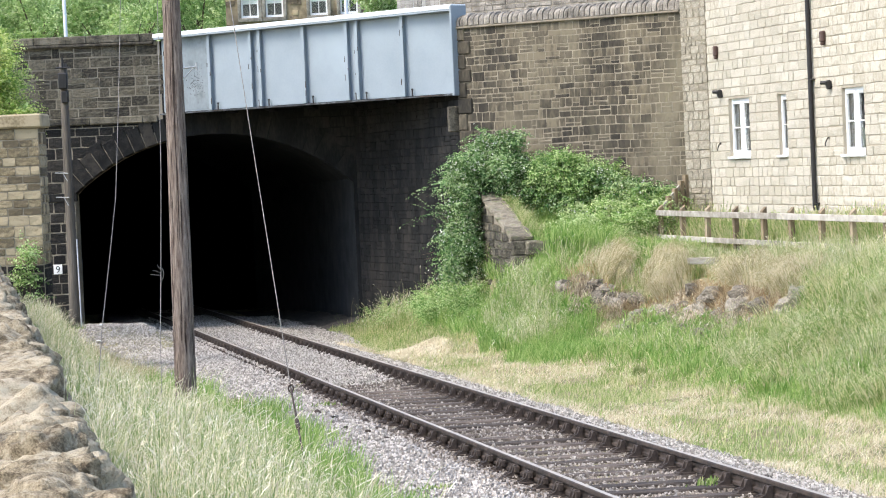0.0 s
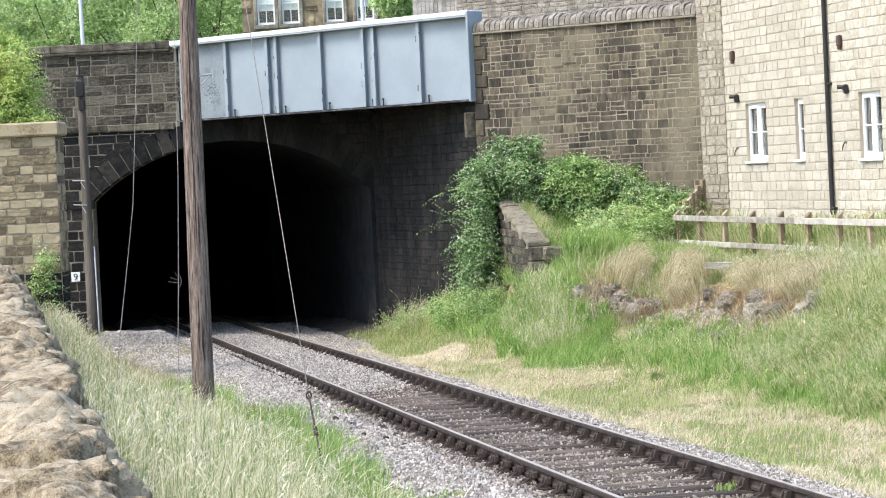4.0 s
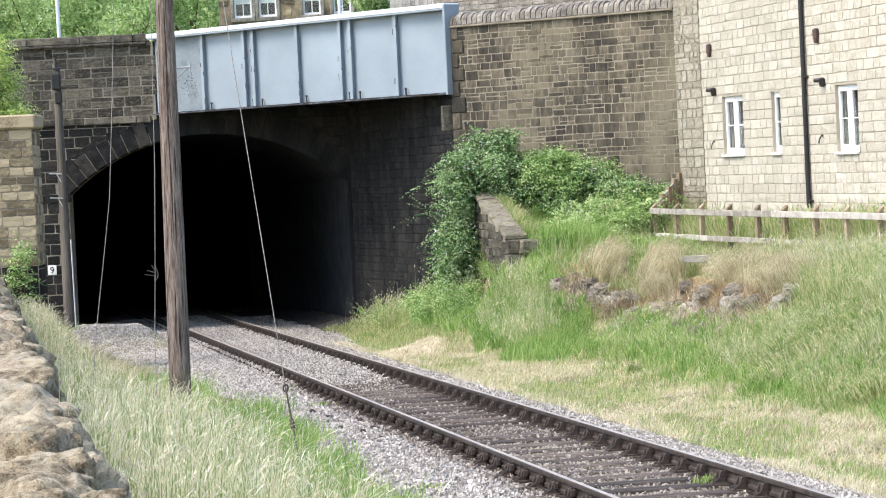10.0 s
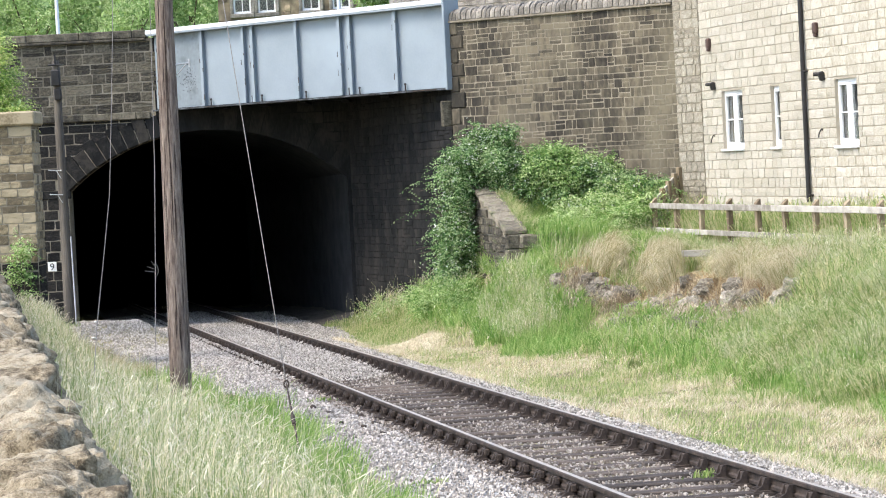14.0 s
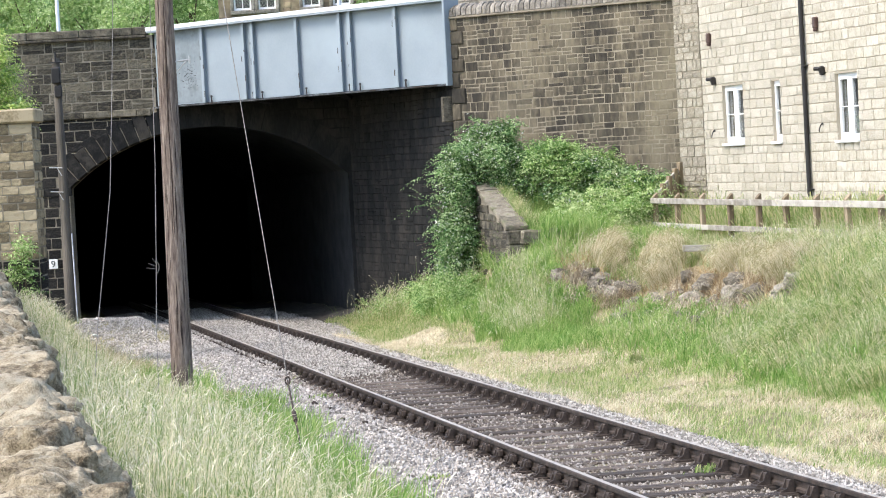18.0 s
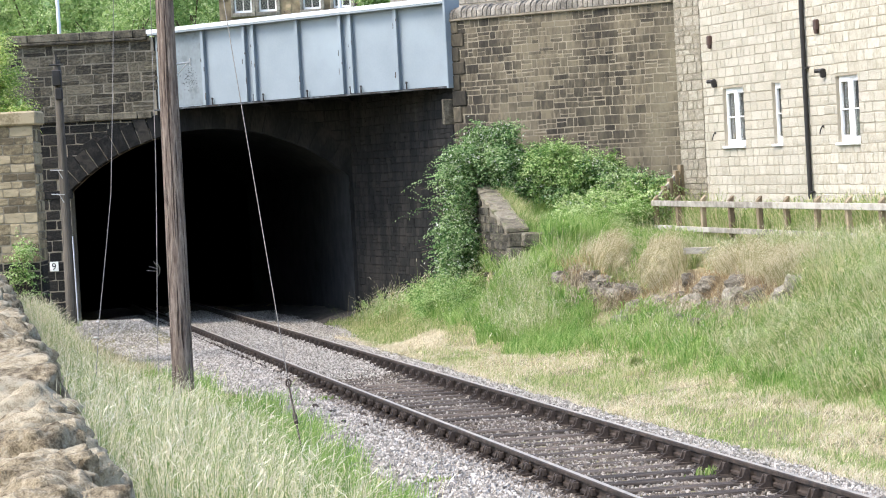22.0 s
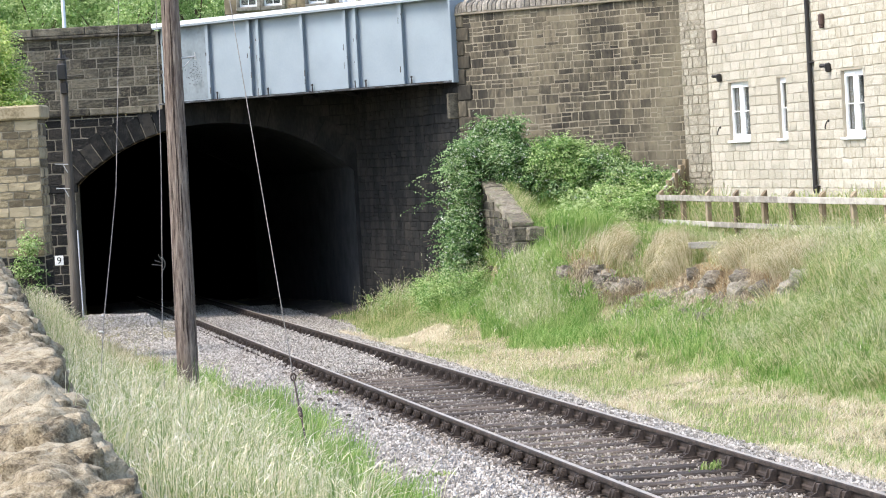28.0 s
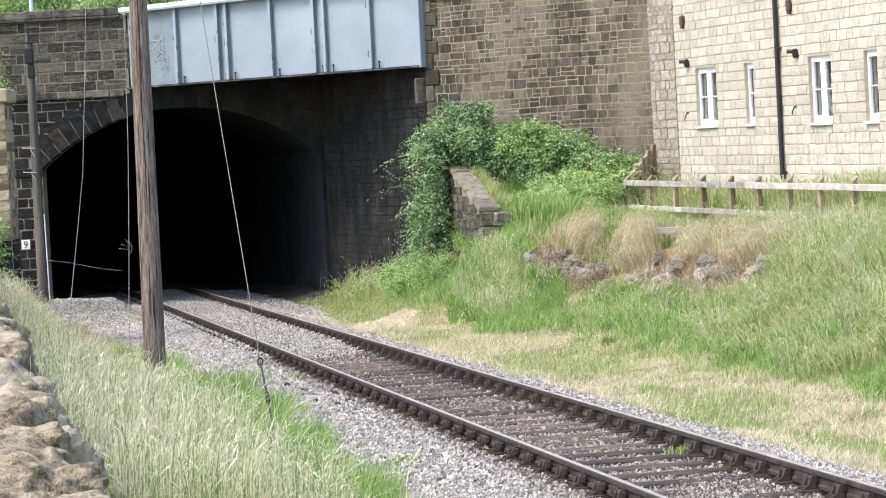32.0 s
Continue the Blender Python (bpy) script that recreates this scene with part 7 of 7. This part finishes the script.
def build_lamps():
    for x, y, top, r in ((-10.38, 80.0, 13.0, .055), (-2.28, 75.0, 12.0, .05)):
        root = tagged(empty("street_lamp"), "pale grey steel street lamp post on the road", "street lamp", "street lamps")
        bm = bmesh.new()
        rod(bm, (x, y, 6.0), (x, y, 7.1), r * 1.5, sides=12)
        part("base", bm, M_GIRDER_TOP, root)
        bm = bmesh.new()
        rod(bm, (x, y, 7.1), (x - .05, y, top), r, r * .8, 12)
        part("post", bm, M_GIRDER_TOP, root)
        bm = bmesh.new()
        rod(bm, (x - .05, y, top), (x - .05, y - 1.0, top + .2), .03)
        part("arm", bm, M_GIRDER_TOP, root)
        bm = bmesh.new()
        box(bm, (.25, .6, .12), pose(x - .05, y - 1.2, top + .2), .04)
        part("lantern", bm, M_STEEL, root)


build_lamps()


def build_far_wall():
    root = tagged(empty("roadside_wall"), "rubble stone wall on the far side of the road", "wall", kind="structure")
    m, w = plane_frame((.2, 72.0), (7.5, 66.0))
    bm = bmesh.new()
    box(bm, (w, .4, 3), m @ pose(w / 2, .197, 6.4))
    part("wall", bm, M_MORTAR, root)
    courses(root, m, w, 6.0, 7.75, (.07, .14), (.14, .4), (M_BUFF, M_COPE), 181, None, limit=300, depth=.05)
    fence = tagged(empty("board_fence"), "grey weathered close-board garden fence", "fence")
    m, w = plane_frame((-.9, 76.0), (2.3, 75.2))
    for k in range(28):
        bm = bmesh.new()
        box(bm, (.105, .02, 3.5), m @ pose(k * .115, 0, 7.75 + random.uniform(-.02, .02), 0, random.uniform(-.5, .5), 0), .004)
        part("board", bm, M_FENCE, fence)
    bush = tagged(empty("garden_bush"), "round green garden bush beside the fence", "bush")
    leaves("leaves", clump_set([((-1.75, -.95), (76.5, 77.5), (7.0, 8.5), 1)], 14, 183, .25, .4), 5000, .1, M_LIGHTLEAF, 184, bush)
    bm = bmesh.new()
    rod(bm, (-1.35, 77, 6), (-1.35, 77, 7.6), .04, .02, 6)
    part("stem", bm, M_BARK, bush)


build_far_wall()


# ---- a bird and a floating thread ----
M_BIRD = material("brown_feathers", [(0.05, 0.042, 0.034), (0.09, 0.075, 0.06), (0.15, 0.13, 0.105)], 30, 0.85, 0.1, 90)
M_SILK = material("spider_silk", [(0.6, 0.62, 0.64), (0.75, 0.76, 0.78)], 20, 0.4, 0.0, 60)


def build_bird():
    root = tagged(empty("small_bird"), "small brown bird flitting under the bridge", "bird")
    bm = bmesh.new()
    bmesh.ops.create_icosphere(bm, subdivisions=3, radius=1.0)
    for v in bm.verts:
        t = v.co.x
        k = .034 * (1 - .45 * max(0, -t)) * (1 - .3 * max(0, t))
        v.co = Vector((t * .075, v.co.y * k, v.co.z * k))
    part("body", bm, M_BIRD, root)
    bm = bmesh.new()
    bmesh.ops.create_icosphere(bm, subdivisions=2, radius=.024, matrix=pose(.078, 0, .018))
    part("head", bm, M_BIRD, root)
    bm = bmesh.new()
    rod(bm, (.098, 0, .017), (.116, 0, .013), .005, .001, 6)
    part("beak", bm, M_BLACK, root, "short dark beak")
    bm = bmesh.new()
    prism(bm, [(-.06, -.012), (-.06, .012), (-.135, .026), (-.135, -.026)], -.003, .003)
    part("tail", bm, M_BIRD, root)
    for sy in (-1, 1):
        bm = bmesh.new()
        pts = [(.04, .015), (.045, .075), (.02, .14), (-.035, .1), (-.045, .02)]
        prism(bm, [(a, sy * b) for a, b in (pts if sy < 0 else pts[::-1])], -.0025, .0025)
        bmesh.ops.transform(bm, matrix=pose(0, 0, .012, sy * 28), verts=bm.verts)
        bmesh.ops.recalc_face_normals(bm, faces=bm.faces)
        part("wing", bm, M_BIRD, root)
    return root


BIRD = build_bird()


def build_gossamer():
    root = tagged(empty("gossamer_thread"), "single pale thread of spider silk, moved into view for a glint", "spider silk")
    bm = bmesh.new()
    tube(bm, [(-.85, 0, .17), (-.4, 0, .1), (0, 0, .0), (.4, 0, -.09), (.85, 0, -.155)], .0022, 5)
    part("thread", bm, M_SILK, root)
    return root


SILK = build_gossamer()


# ---- what moves ----
def motions():
    """The wind in the tall grass: each tussock leans to and fro about its foot."""
    for k, ob in enumerate(TUSSOCKS):
        rows = []
        p = ob.matrix_world.translation.copy()
        for i in range(46):
            t = min(32.0, i * 32.0 / 45)
            ph = t * 2.1 - p.x * .8 - p.y * .35
            g = .6 + .4 * math.sin(.45 * t - p.y * .08)
            ry = g * (2.6 * math.sin(ph) + 1.2 * math.sin(1.9 * ph + k))
            rx = g * 1.0 * math.sin(.8 * ph + 1.3 * k)
            rows.append((t, pose(p.x, p.y, p.z, rx, ry, 0)))
        walk(ob, rows)
    rest = pose(-8.2, 84, -.64, 0, 0, 200)
    walk(BIRD, [(0, rest), (23.0, rest), (23.3, pose(-7.2, 80, .8, 0, -25, 270)), (23.6, pose(-4.6, 72, 3.2, 10, -20, 290)), (23.8, pose(-3.1, 65.5, 4.3, 30, 20, 250)), (23.9, pose(-3.3, 62.2, 3.95, 40, 55, 220)),
                (24.0, pose(-3.76, 60, 3.104, 60, 72, 185)), (24.1, pose(-4.376, 60, 1.997, 30, 38, 180)), (24.2, pose(-5.2, 62.8, 1.3, -20, 10, 130)), (24.4, pose(-6.6, 70, 1.0, -10, 0, 105)), (24.9, pose(-8.0, 81, .3, 0, 0, 100)), (25.3, rest), (32.0, rest)])
    # late on the thread slides out beside the cable pole, for a growing glint
    walk(SILK, [(0, pose(-10.6, 66, .95, 0, 0, 3)), (27.0, pose(-10.4, 66, .95, 0, 0, 3)), (29.3, pose(-8.5, 66, .85, 0, -2, 0)), (30.5, pose(-7.95, 66, .8, 0, 1, 2)), (31.0, pose(-7.8, 66, .77, 0, 0, 0)), (32.0, pose(-7.64, 66, .755, 0, 0, 0))])


motions()
